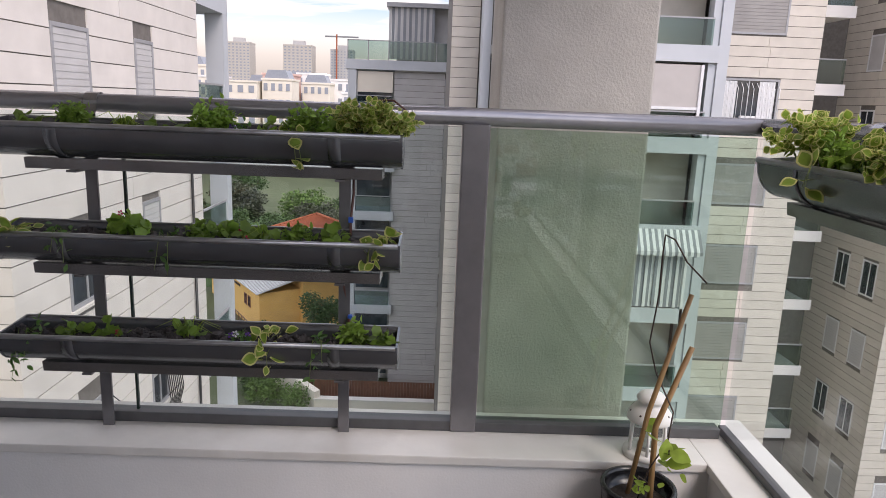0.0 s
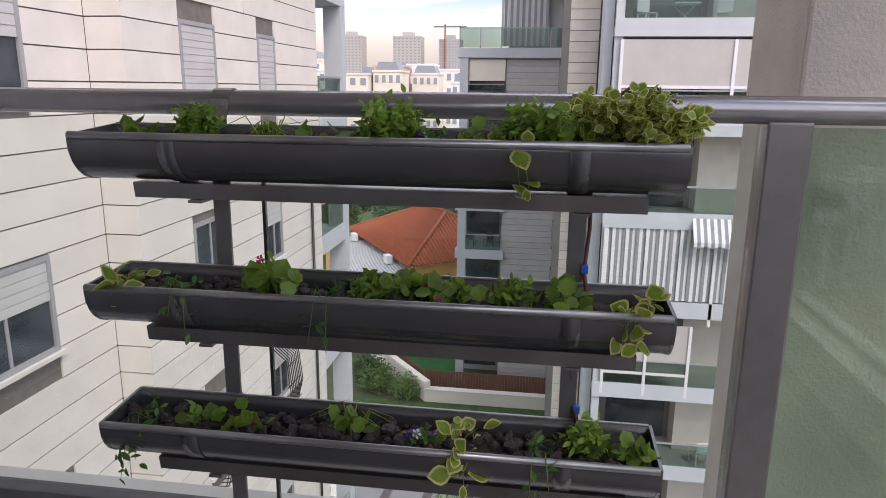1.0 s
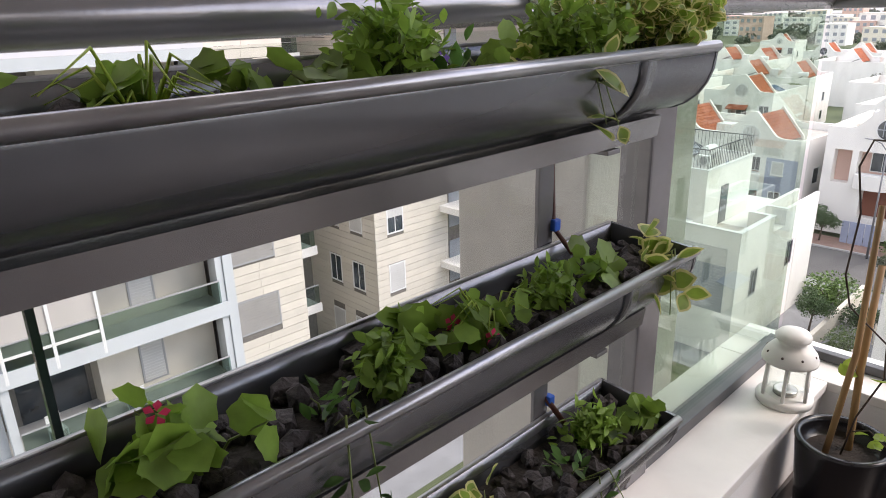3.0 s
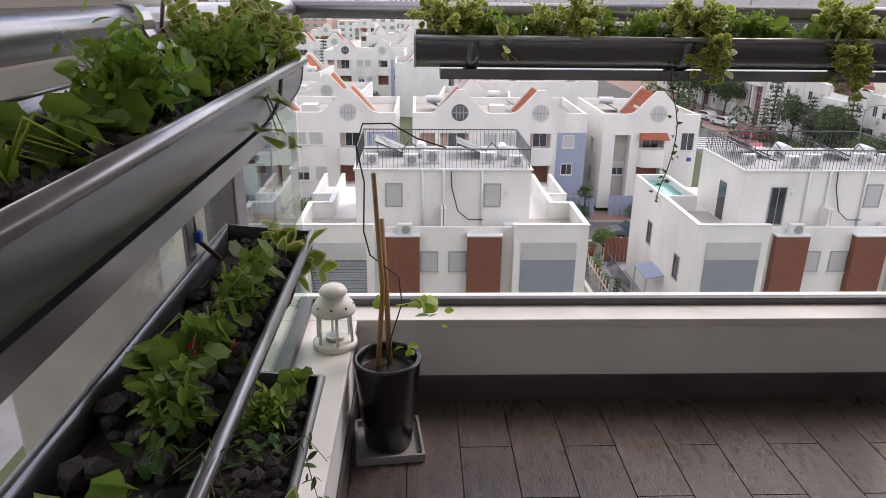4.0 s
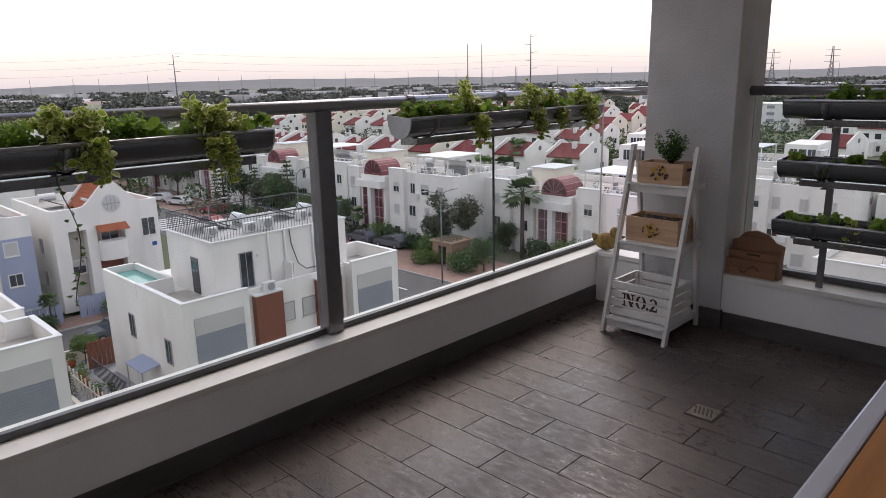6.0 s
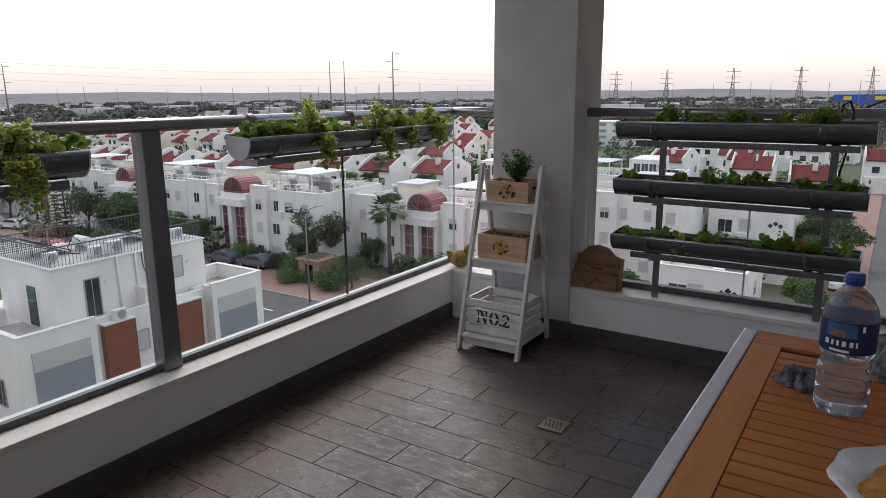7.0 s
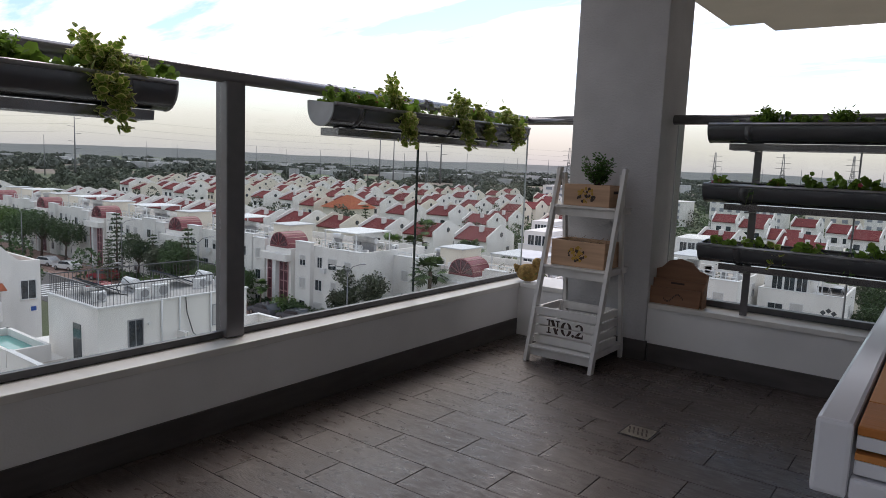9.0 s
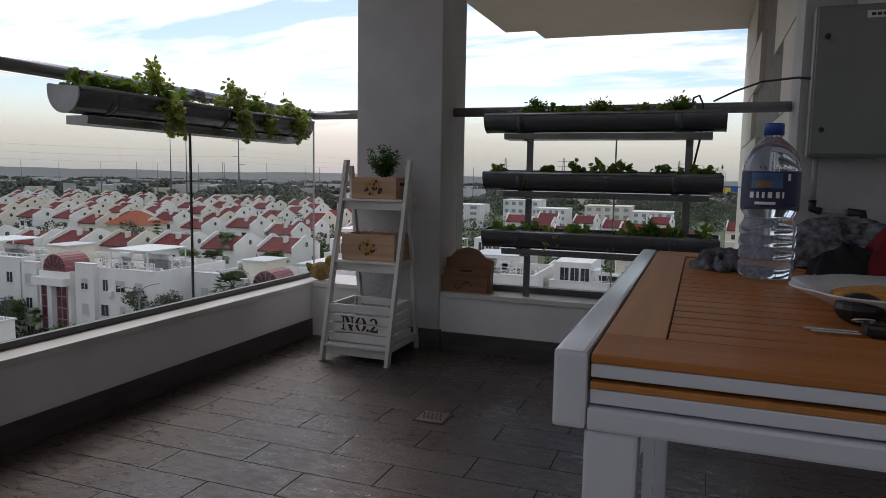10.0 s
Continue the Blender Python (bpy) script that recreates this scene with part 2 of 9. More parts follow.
M_WHITEMETAL = mat("white_painted_metal", (0.74, 0.73, 0.70), 0.4, vary=0.04, grain=20, stain=0.15, stain_scale=14, stain_color=(0.4, 0.36, 0.3))
M_WHITEWOOD = mat("white_washed_wood", (0.70, 0.68, 0.66), 0.6, vary=0.08, grain=12, stretch=(1, 1, 0.2), bump=0.15, bump_scale=60)
M_CRATE = mat("pale_pine", (0.52, 0.33, 0.21), 0.6, vary=0.18, grain=9, stretch=(0.3, 1, 4), bump=0.15, bump_scale=40)
M_PRINT = mat("dark_print", (0.05, 0.03, 0.025), 0.7, vary=0.15)
M_PRINT_Y = mat("ochre_print", (0.42, 0.25, 0.04), 0.7, vary=0.15)
M_SIGNWOOD = mat("brown_wood_sign", (0.27, 0.135, 0.075), 0.55, vary=0.25, grain=8, stretch=(0.4, 1, 4), bump=0.2, bump_scale=40)
M_DUCK = mat("straw_and_moss", (0.30, 0.19, 0.06), 0.9, vary=0.45, grain=40, bump=0.8, bump_scale=160)
M_TEAK = mat("oiled_teak", (0.45, 0.165, 0.044), 0.45, spec=0.3, vary=0.16, grain=7, stretch=(0.25, 5, 1), bump=0.08, bump_scale=50, rand=0.12)
M_TEAK_B = mat("oiled_teak_border", (0.52, 0.21, 0.06), 0.42, spec=0.3, vary=0.14, grain=7, stretch=(5, 0.3, 1), bump=0.08, bump_scale=50, rand=0.08)
M_TABLEWHITE = mat("white_enamel", (0.72, 0.72, 0.76), 0.14, vary=0.03, grain=5)
M_BOTTLE = bpy.data.materials.new("water_filled_pet")
M_BOTTLE.use_nodes = True
bb = M_BOTTLE.node_tree.nodes["Principled BSDF"]
bb.inputs["Base Color"].default_value, bb.inputs["Roughness"].default_value = (0.80, 0.86, 0.97, 1), 0.04
bb.inputs["Transmission Weight"].default_value, bb.inputs["IOR"].default_value = 0.93, 1.33
M_BOTTLECAP = mat("blue_cap", (0.02, 0.06, 0.30), 0.35, vary=0.05)
M_LABEL = mat("dark_blue_label", (0.007, 0.016, 0.075), 0.35, vary=0.2, grain=12)
M_LABEL_L = mat("sky_blue_label_print", (0.03, 0.10, 0.22), 0.35, vary=0.3, grain=40)
M_LABEL_O = mat("orange_label_print", (0.22, 0.13, 0.06), 0.35, vary=0.2, grain=40)
M_WHITEPRINT = mat("white_print", (0.8, 0.8, 0.8), 0.4, vary=0.02)
M_CHINA = mat("white_china", (0.74, 0.73, 0.71), 0.2, vary=0.03)
M_FOOD = mat("orange_food", (0.55, 0.25, 0.04), 0.6, vary=0.3, grain=60, bump=0.6, bump_scale=90)
M_BLACKPLASTIC = mat("black_plastic", (0.012, 0.012, 0.013), 0.4, vary=0.1)
M_STEEL = mat("steel", (0.5, 0.49, 0.47), 0.3, metal=0.9, vary=0.1)
M_SCARF = mat("grey_patterned_cloth", (0.13, 0.135, 0.15), 0.95, vary=0.85, grain=55, bump=0.5, bump_scale=60)
M_REDCLOTH = mat("dark_red_cloth", (0.16, 0.006, 0.012), 0.9, vary=0.2, grain=30, bump=0.3, bump_scale=120)
M_BLACKCLOTH = mat("black_cloth", (0.012, 0.012, 0.013), 0.95, vary=0.3, grain=30)
M_GREYBOX = mat("grey_green_cabinet", (0.22, 0.235, 0.22), 0.5, vary=0.05, grain=6)
M_PIPEGREY = mat("grey_pvc", (0.36, 0.36, 0.35), 0.45, vary=0.08)
M_GREENSIGN = mat("green_sticker", (0.10, 0.32, 0.08), 0.5, vary=0.15)
M_GLASS = glass_mat("railing_glass", (0.95, 0.985, 0.972), 0.0, 0.97, 1.42)
M_GLASS_G = glass_mat("green_railing_glass", (0.80, 0.90, 0.83), 0.02, 0.95, 1.6)
M_GLASSEDGE = mat("dark_glass_edge", (0.02, 0.035, 0.03), 0.2, vary=0.1)
M_LANTERNGLASS = glass_mat("lantern_glass", (0.95, 0.97, 0.95), 0.0, 0.95)
M_DRAIN = mat("tarnished_drain", (0.40, 0.36, 0.30), 0.3, metal=0.8, vary=0.3, grain=30)
# outside
M_STONE = mat("cream_stone_cladding", (0.70, 0.655, 0.605), 0.75, vary=0.05, grain=2, stain=0.18, stain_scale=1.5, stain_color=(0.52, 0.48, 0.43), bump=0.15, bump_scale=30, rand=0.07)
M_STONE2 = mat("beige_stone_cladding", (0.60, 0.55, 0.48), 0.75, vary=0.06, grain=2, stain=0.2, stain_scale=1.5, stain_color=(0.45, 0.41, 0.36), rand=0.09)
# stone of the rear wing, its shade worked into a darker grey
M_STONE3 = mat("stone_cladding_shade_grey", (0.44, 0.43, 0.42), 0.8, vary=0.06, grain=2, rand=0.09)
M_PALEBLUE = mat("pale_blue_grey_render", (0.50, 0.525, 0.55), 0.85, vary=0.05, grain=0.8, stain=0.25, stain_scale=0.5, stain_color=(0.38, 0.40, 0.42))
M_SCREEN = mat("taupe_roller_shutter", (0.30, 0.285, 0.27), 0.6, vary=0.08, grain=2)
M_JOINT = mat("dark_joint", (0.16, 0.145, 0.13), 0.9, vary=0.15)
M_WHITEWALL = mat("white_render_wall", (0.80, 0.775, 0.745), 0.85, vary=0.06, grain=0.8, stain=0.34, stain_scale=0.5, stain_color=(0.52, 0.495, 0.46), stretch=(1, 1, 0.35))
M_CREAMWALL = mat("cream_render_wall", (0.74, 0.68, 0.58), 0.85, vary=0.05, grain=0.8, stain=0.2, stain_scale=0.4, stain_color=(0.55, 0.50, 0.42))
M_PINKWALL = mat("pink_render_wall", (0.62, 0.42, 0.36), 0.85, vary=0.06, grain=0.8)
M_BLUEWALL = mat("lilac_blue_wall", (0.33, 0.37, 0.50), 0.85, vary=0.05, grain=0.8)
M_YELLOWWALL = mat("yellow_render_wall", (0.72, 0.43, 0.14), 0.85, vary=0.06, grain=0.8)
M_CONCRETE = mat("concrete", (0.42, 0.41, 0.40), 0.9, vary=0.1, grain=1, stain=0.3, stain_scale=0.5, stain_color=(0.3, 0.29, 0.28))
M_BROWNPANEL = mat("red_brown_panel", (0.205, 0.072, 0.045), 0.6, vary=0.1, grain=2)
M_SHUTTER = mat("grey_shutter", (0.27, 0.29, 0.325), 0.5, vary=0.06, grain=2)
M_SHUTTER_L = mat("pale_shutter", (0.52, 0.51, 0.50), 0.5, vary=0.06, grain=2)
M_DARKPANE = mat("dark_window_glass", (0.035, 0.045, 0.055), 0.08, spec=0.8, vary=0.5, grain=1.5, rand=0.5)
M_FRAME = mat("grey_window_frame", (0.33, 0.33, 0.34), 0.4, vary=0.06)
M_TERRA = mat("terracotta_roof", (0.37, 0.115, 0.062), 0.85, spec=0.15, vary=0.2, grain=3, stain=0.25, stain_scale=0.6, stain_color=(0.28, 0.09, 0.05), rand=0.12)
M_REDROOF = mat("red_tile_roof", (0.165, 0.038, 0.04), 0.85, spec=0.12, vary=0.15, grain=1.2, stain=0.2, stain_scale=0.4, stain_color=(0.2, 0.05, 0.045), rand=0.2)
M_PINKGLASS = mat("red_tinted_glazing", (0.105, 0.042, 0.055), 0.2, spec=0.7, vary=0.4, grain=0.8)
M_REDFRAME = mat("dusty_red_metal", (0.27, 0.085, 0.095), 0.5, spec=0.3, vary=0.1, grain=2)
M_PINKBAR = mat("faded_pink_metal", (0.40, 0.20, 0.21), 0.5, vary=0.1, grain=2)
M_ASPHALT = mat("asphalt", (0.105, 0.098, 0.098), 0.9, vary=0.12, grain=0.8, stain=0.3, stain_scale=0.2, stain_color=(0.15, 0.13, 0.125))
M_PAVING = mat("red_paving", (0.30, 0.185, 0.15), 0.9, vary=0.15, grain=1.5)
M_KIOSK = mat("brown_kiosk_stone", (0.30, 0.20, 0.14), 0.9, vary=0.2, grain=3, stain=0.3, stain_scale=1.0, stain_color=(0.18, 0.12, 0.09))
M_GREYPAVE = mat("grey_paving", (0.27, 0.27, 0.28), 0.85, vary=0.12, grain=1.2)
M_LAWN = mat("lawn", (0.045, 0.095, 0.022), 0.95, vary=0.4, grain=2.5, stain=0.4, stain_scale=0.3, stain_color=(0.09, 0.10, 0.03))
M_TURF = mat("artificial_turf", (0.02, 0.12, 0.03), 0.95, vary=0.15, grain=2)
M_FENCE = mat("brown_timber_fence", (0.16, 0.075, 0.045), 0.8, vary=0.2, grain=3, rand=0.15)
M_TREE = mat("tree_leaves", (0.045, 0.085, 0.025), 0.7, vary=0.3, grain=2, rand=0.5)
M_TREE_G = mat("grey_green_leaves", (0.085, 0.10, 0.06), 0.7, vary=0.3, grain=2, rand=0.4)
M_TREE_L = mat("light_green_leaves", (0.10, 0.17, 0.04), 0.7, vary=0.3, grain=2, rand=0.4)
M_BARK = mat("bark", (0.11, 0.08, 0.06), 0.9, vary=0.3, grain=6)
M_CARWHITE = mat("white_car_paint", (0.72, 0.72, 0.72), 0.25, vary=0.02, coat=0.6)
M_CARGREY = mat("grey_car_paint", (0.10, 0.11, 0.13), 0.25, vary=0.02, coat=0.6)
M_CARRED = mat("red_car_paint", (0.30, 0.03, 0.04), 0.25, vary=0.02, coat=0.6)
M_PANEL = mat("solar_panel", (0.03, 0.04, 0.06), 0.15, vary=0.1)
M_TANK = mat("white_tank", (0.70, 0.70, 0.70), 0.4, vary=0.04)
M_POOL = mat("pool_water", (0.11, 0.33, 0.30), 0.1, vary=0.08, grain=2)
M_POLE = mat("galvanised_pole", (0.20, 0.20, 0.21), 0.6, metal=0.3, vary=0.1)
M_RAILING = mat("dark_grey_railing", (0.07, 0.07, 0.075), 0.5, vary=0.1)
M_PERGOLA = mat("pergola_roof", (0.55, 0.56, 0.58), 0.5, vary=0.06, grain=1)
M_BLUESTORE = mat("blue_store_cladding", (0.03, 0.09, 0.33), 0.7, vary=0.1, grain=0.05)
M_YELLOWSHAPE = mat("yellow_sign_shape", (0.70, 0.50, 0.04), 0.7, vary=0.1)
M_BLIND = mat("beige_grey_blind", (0.46, 0.43, 0.41), 0.85, vary=0.05, grain=1.5, bump=0.5, bump_scale=2.5)
M_STRIPE_W = mat("awning_white_stripe", (0.70, 0.70, 0.70), 0.85, vary=0.04)
M_STRIPE_G = mat("awning_grey_stripe", (0.25, 0.26, 0.28), 0.85, vary=0.05)
# aerial haze is mixed into these far leaf and hill colours
M_TREE_H1 = mat("haze_tinted_far_leaves", (0.095, 0.112, 0.08), 0.8, vary=0.3, grain=0.1, rand=0.4)
M_TREE_H2 = mat("haze_tinted_pale_leaves", (0.125, 0.137, 0.115), 0.8, vary=0.25, grain=0.05, rand=0.3)
M_HAZEHILL = mat("haze_tinted_hills", (0.13, 0.135, 0.13), 0.95, vary=0.12, grain=0.01)
M_FIELD = mat("ploughed_field", (0.21, 0.165, 0.13), 0.95, vary=0.2, grain=0.03)
M_FIELD_G = mat("crop_field", (0.13, 0.16, 0.09), 0.95, vary=0.25, grain=0.03)
M_ROOFTOP = mat("pale_roof_tiles", (0.47, 0.43, 0.39), 0.85, vary=0.12, grain=1.2, stain=0.4, stain_scale=0.5, stain_color=(0.33, 0.30, 0.27))
# far walls are paled to carry distance haze in their colour
M_FAR = mat("haze_paled_buildings", (0.52, 0.51, 0.515), 0.95, vary=0.2, grain=0.06, rand=0.25)


# ---- building helpers ----
def link_mesh(name, bm, material):
    me = bpy.data.meshes.new(name)
    bm.to_mesh(me)
    bm.free()
    for m in material if isinstance(material, (list, tuple)) else (material,):
        me.materials.append(m)
    return new(name, me)


def part(name, bm, material, parent, label=""):
    """One mesh under a thing or under a part."""
    ob = link_mesh(name, bm, material)
    ob.parent = parent
    if parent is not None and parent.type == "MESH":
        ob.matrix_parent_inverse = Matrix.Identity(4)
    return tagged(ob, label) if label else ob


def share(name, me, parent, loc=(0, 0, 0), rot=(0, 0, 0)):
    """A piece that shares its mesh with others alike."""
    ob = new(name, me)
    ob.parent = parent
    ob.location, ob.rotation_euler = loc, rot
    return ob


def mesh_of(name, bm, material):
    me = bpy.data.meshes.new(name)
    bm.to_mesh(me)
    bm.free()
    me.materials.append(material)
    return me


def thing(name, loc, label, category, group="", rz=0.0):
    ob = new(name)
    ob.empty_display_size = 0.1
    ob.matrix_world = pose(*loc, 0, 0, rz)
    return tagged(ob, label, category, group)


def setting(name, bm, material, label, category="structure"):
    return tagged(link_mesh(name, bm, material), label, category, kind="structure")


def add_box(bm, x0, y0, z0, x1, y1, z1, bevel=0.0, mi=0):
    x0, x1, y0, y1, z0, z1 = min(x0, x1), max(x0, x1), min(y0, y1), max(y0, y1), min(z0, z1), max(z0, z1)
    v = [bm.verts.new(p) for p in ((x0, y0, z0), (x1, y0, z0), (x1, y1, z0), (x0, y1, z0), (x0, y0, z1), (x1, y0, z1), (x1, y1, z1), (x0, y1, z1))]
    fs = [bm.faces.new([v[i] for i in q]) for q in ((3, 2, 1, 0), (4, 5, 6, 7), (0, 1, 5, 4), (1, 2, 6, 5), (2, 3, 7, 6), (3, 0, 4, 7))]
    for f in fs:
        f.material_index = mi
    if bevel:
        edges = list({e for f in fs for e in f.edges})
        bmesh.ops.bevel(bm, geom=edges, offset=bevel, segments=2, affect="EDGES", profile=0.6)
    return bm


def boxed(*args, **kw):
    return add_box(bmesh.new(), *args, **kw)


def add_prism(bm, outline, lo, hi, axis="y", mi=0):
    """A polygon, given in the two other axes, drawn out along an axis."""
    def at(p, d):
        return {"x": (d, p[0], p[1]), "y": (p[0], d, p[1]), "z": (p[0], p[1], d)}[axis]
    a, b = [bm.verts.new(at(p, lo)) for p in outline], [bm.verts.new(at(p, hi)) for p in outline]
    k = len(outline)
    fs = [bm.faces.new(a), bm.faces.new(b[::-1])] + [bm.faces.new((a[i], b[i], b[(i + 1) % k], a[(i + 1) % k])) for i in range(k)]
    for f in fs:
        f.material_index = mi
    bmesh.ops.recalc_face_normals(bm, faces=fs)
    return bm


def add_tube(bm, points, radius, sides=8, mi=0, caps=True, smooth=True):
    """A tube along points; radius may be a list."""
    pts = [Vector(p) for p in points]
    rad = radius if isinstance(radius, (list, tuple)) else [radius] * len(pts)
    rings, side = [], None
    for i, p in enumerate(pts):
        d = (pts[min(i + 1, len(pts) - 1)] - pts[max(i - 1, 0)]).normalized()
        if side is None:
            side = d.orthogonal().normalized()
        side = (side - d * side.dot(d))
        side = side.normalized() if side.length > 1e-6 else d.orthogonal().normalized()
        up = d.cross(side)
        rings.append([bm.verts.new(p + (side * math.cos(a) + up * math.sin(a)) * rad[i]) for a in (2 * math.pi * k / sides for k in range(sides))])
    for a, b in zip(rings, rings[1:]):
        for k in range(sides):
            f = bm.faces.new((a[k], a[(k + 1) % sides], b[(k + 1) % sides], b[k]))
            f.material_index, f.smooth = mi, smooth
    if caps:
        for r in (rings[0][::-1], rings[-1]):
            f = bm.faces.new(r)
            f.material_index = mi
    return bm


def add_lathe(bm, profile, sides=28, centre=(0, 0), mi=0, wave=None):
    """A turned form: profile of (radius, height)."""
    rings = []
    for j, (r, z) in enumerate(profile):
        ring = []
        for k in range(sides):
            a = 2 * math.pi * k / sides
            rr = r * (wave(a, j) if wave else 1)
            ring.append(bm.verts.new((centre[0] + rr * math.cos(a), centre[1] + rr * math.sin(a), z)))
        rings.append(ring)
    for a, b in zip(rings, rings[1:]):
        for k in range(sides):
            f = bm.faces.new((a[k], a[(k + 1) % sides], b[(k + 1) % sides], b[k]))
            f.smooth, f.material_index = True, mi
    return rings


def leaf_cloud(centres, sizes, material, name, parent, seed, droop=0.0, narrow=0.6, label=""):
    """Many folded leaves, each of four triangles, as one mesh."""
    rg = np.random.default_rng(seed)
    n = len(centres)
    d = rg.normal(size=(n, 3))
    d[:, 2] = np.abs(d[:, 2]) * 0.5 - droop
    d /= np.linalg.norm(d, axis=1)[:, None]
    s = np.cross(d, rg.normal(size=(n, 3)))
    s /= np.linalg.norm(s, axis=1)[:, None]
    u = np.cross(s, d)
    c, z = np.asarray(centres), np.asarray(sizes)[:, None]
    w = narrow
    pts = np.stack([c, c + d * z * 0.45 + s * z * w * 0.5 + u * z * 0.12, c + d * z - u * z * 0.1, c + d * z * 0.45 - s * z * w * 0.5 + u * z * 0.12, c + d * z * 0.5], 1).reshape(-1, 3)
    k = np.arange(n)[:, None] * 5
    faces = np.concatenate([k + np.array([[0, 1, 4]]), k + np.array([[1, 2, 4]]), k + np.array([[2, 3, 4]]), k + np.array([[3, 0, 4]])]).tolist()
    me = bpy.data.meshes.new(name)
    me.from_pydata(pts.tolist(), [], faces)
    me.materials.append(material)
    ob = new(name, me)
    ob.parent = parent
    return tagged(ob, label) if label else ob


def leaf_outline(style, rg):
    """Points round one flat leaf of length about 1, stalk at the origin: round and scalloped, or oval."""
    if style == "round":
        ring = []
        for i in range(17):
            a = -2.75 + 5.5 * i / 16
            r = 0.50 + 0.055 * math.cos(a * 6.3) + rg.uniform(-0.02, 0.02) + (0.05 if abs(a) < 0.6 else 0)
            ring.append((0.36 + r * math.cos(a), r * math.sin(a)))
        return ring
    half = ((0.10, 0.13), (0.28, 0.30), (0.50, 0.36), (0.72, 0.27), (0.90, 0.11))
    return [(0.0, 0.0)] + [(x, -w) for x, w in half] + [(1.0, 0.0)] + [(x, w) for x, w in half[::-1]]


def leaves(centres, sizes, materials, name, parent, seed, style="oval", tilt=0.7, narrow=1.0, label=""):
    """Cupped leaves as one mesh; with two materials the margin takes the second."""
    rg = np.random.default_rng(seed)
    verts, faces, mats = [], [], []
    two = len(materials) > 1
    for c, z in zip(centres, sizes):
        u = rg.normal(size=3) * tilt + np.array([0, -0.35, 1.0])
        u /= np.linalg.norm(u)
        d = np.cross(u, rg.normal(size=3))
        d /= np.linalg.norm(d)
        s = np.cross(u, d)
        ring = leaf_outline(style, rg)
        k, n = len(verts), len(ring)
        curl = rg.uniform(0.05, 0.30)
        cx = 0.40 if style == "round" else 0.48

        def at(x, y):
            lift = curl * (y * y * 1.2 - (x - cx) ** 2 * 0.8) + 0.10 * abs(y)
            return tuple(c + (d * x + s * y * narrow + u * lift) * z)

        verts.append(at(cx, 0.0))
        if two:
            verts.extend(at(cx + (x - cx) * 0.78, y * 0.74) for x, y in ring)
        verts.extend(at(x, y) for x, y in ring)
        for i in range(n):
            j = (i + 1) % n
            faces.append((k, k + 1 + i, k + 1 + j))
            mats.append(0)
            if two:
                faces.append((k + 1 + i, k + 1 + n + i, k + 1 + n + j, k + 1 + j))
                mats.append(1)
    me = bpy.data.meshes.new(name)
    me.from_pydata(verts, [], faces)
    for m_ in materials:
        me.materials.append(m_)
    me.polygons.foreach_set("material_index", mats)
    me.polygons.foreach_set("use_smooth", [True] * len(faces))
    ob = new(name, me)
    ob.parent = parent
    return tagged(ob, label) if label else ob


# ---- the balcony ----
FLOOR_W, FLOOR_S, FLOOR_N = -3.4, -3.96, 0.0   # house wall, south parapet, north parapet
LEDGE, RAIL, SOFFIT = 0.317, 1.288, 2.70

setting("floor", boxed(FLOOR_W, FLOOR_S - 0.02, -0.30, 0.02, FLOOR_N + 0.02, -0.006), M_GROUT, "concrete balcony slab under wood-look tiles", "floor")
wall_n = boxed(FLOOR_W, 0.0, -0.3, 0.19, 0.27, LEDGE - 0.03)
setting("wall_north", wall_n, M_PLASTER, "low white plastered parapet wall with marble ledge", "wall")
setting("wall_east", boxed(0.0, -4.25, -0.3, 0.19, 0.0, LEDGE - 0.03), M_PLASTER, "long low white plastered parapet wall", "wall")
setting("wall_south", boxed(-2.46, -4.25, -0.3, -0.002, FLOOR_S, LEDGE - 0.03), M_PLASTER, "low white plastered parapet at the end of the balcony", "wall")
b = bmesh.new()
add_box(b, FLOOR_W, -0.012, LEDGE - 0.028, -0.012, 0.29, LEDGE, 0.004)
setting("trim_ledge_north", b, M_LEDGE, "pale marble ledge on the low parapet", "ledge")
b = bmesh.new()
add_box(b, -0.012, -4.27, LEDGE - 0.028, 0.212, 0.29, LEDGE, 0.004)
setting("trim_ledge_east", b, M_LEDGE, "pale marble ledge along the long parapet", "ledge")
b = bmesh.new()
add_box(b, -2.46, -4.27, LEDGE - 0.028, -0.802, FLOOR_S + 0.012, LEDGE, 0.004)
add_box(b, -0.298, -4.27, LEDGE - 0.028, -0.014, FLOOR_S + 0.012, LEDGE, 0.004)
setting("trim_ledge_south", b, M_LEDGE, "pale marble ledge beside the column", "ledge")
setting("baseboard_north", boxed(FLOOR_W, -0.011, 0.001, -0.011, -0.001, 0.10, 0.002), M_BASE, "dark tile baseboard", "baseboard")
setting("baseboard_east", boxed(-0.011, FLOOR_S + 0.011, 0.001, -0.001, -0.001, 0.10, 0.002), M_BASE, "dark tile baseboard", "baseboard")
setting("baseboard_south", boxed(-2.46, FLOOR_S + 0.001, 0.001, -0.815, FLOOR_S + 0.011, 0.10, 0.002), M_BASE, "dark tile baseboard", "baseboard")
b = bmesh.new()
add_box(b, -0.812, FLOOR_S + 0.016, 0.001, -0.288, FLOOR_S + 0.027, 0.11, 0.002)
add_box(b, -0.812, FLOOR_S + 0.002, 0.001, -0.802, FLOOR_S + 0.015, 0.11, 0.001)
setting("baseboard_column", b, M_BASE, "dark tile skirting round the column", "baseboard")
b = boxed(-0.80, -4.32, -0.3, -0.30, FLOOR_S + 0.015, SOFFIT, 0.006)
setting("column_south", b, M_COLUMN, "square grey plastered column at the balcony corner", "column")
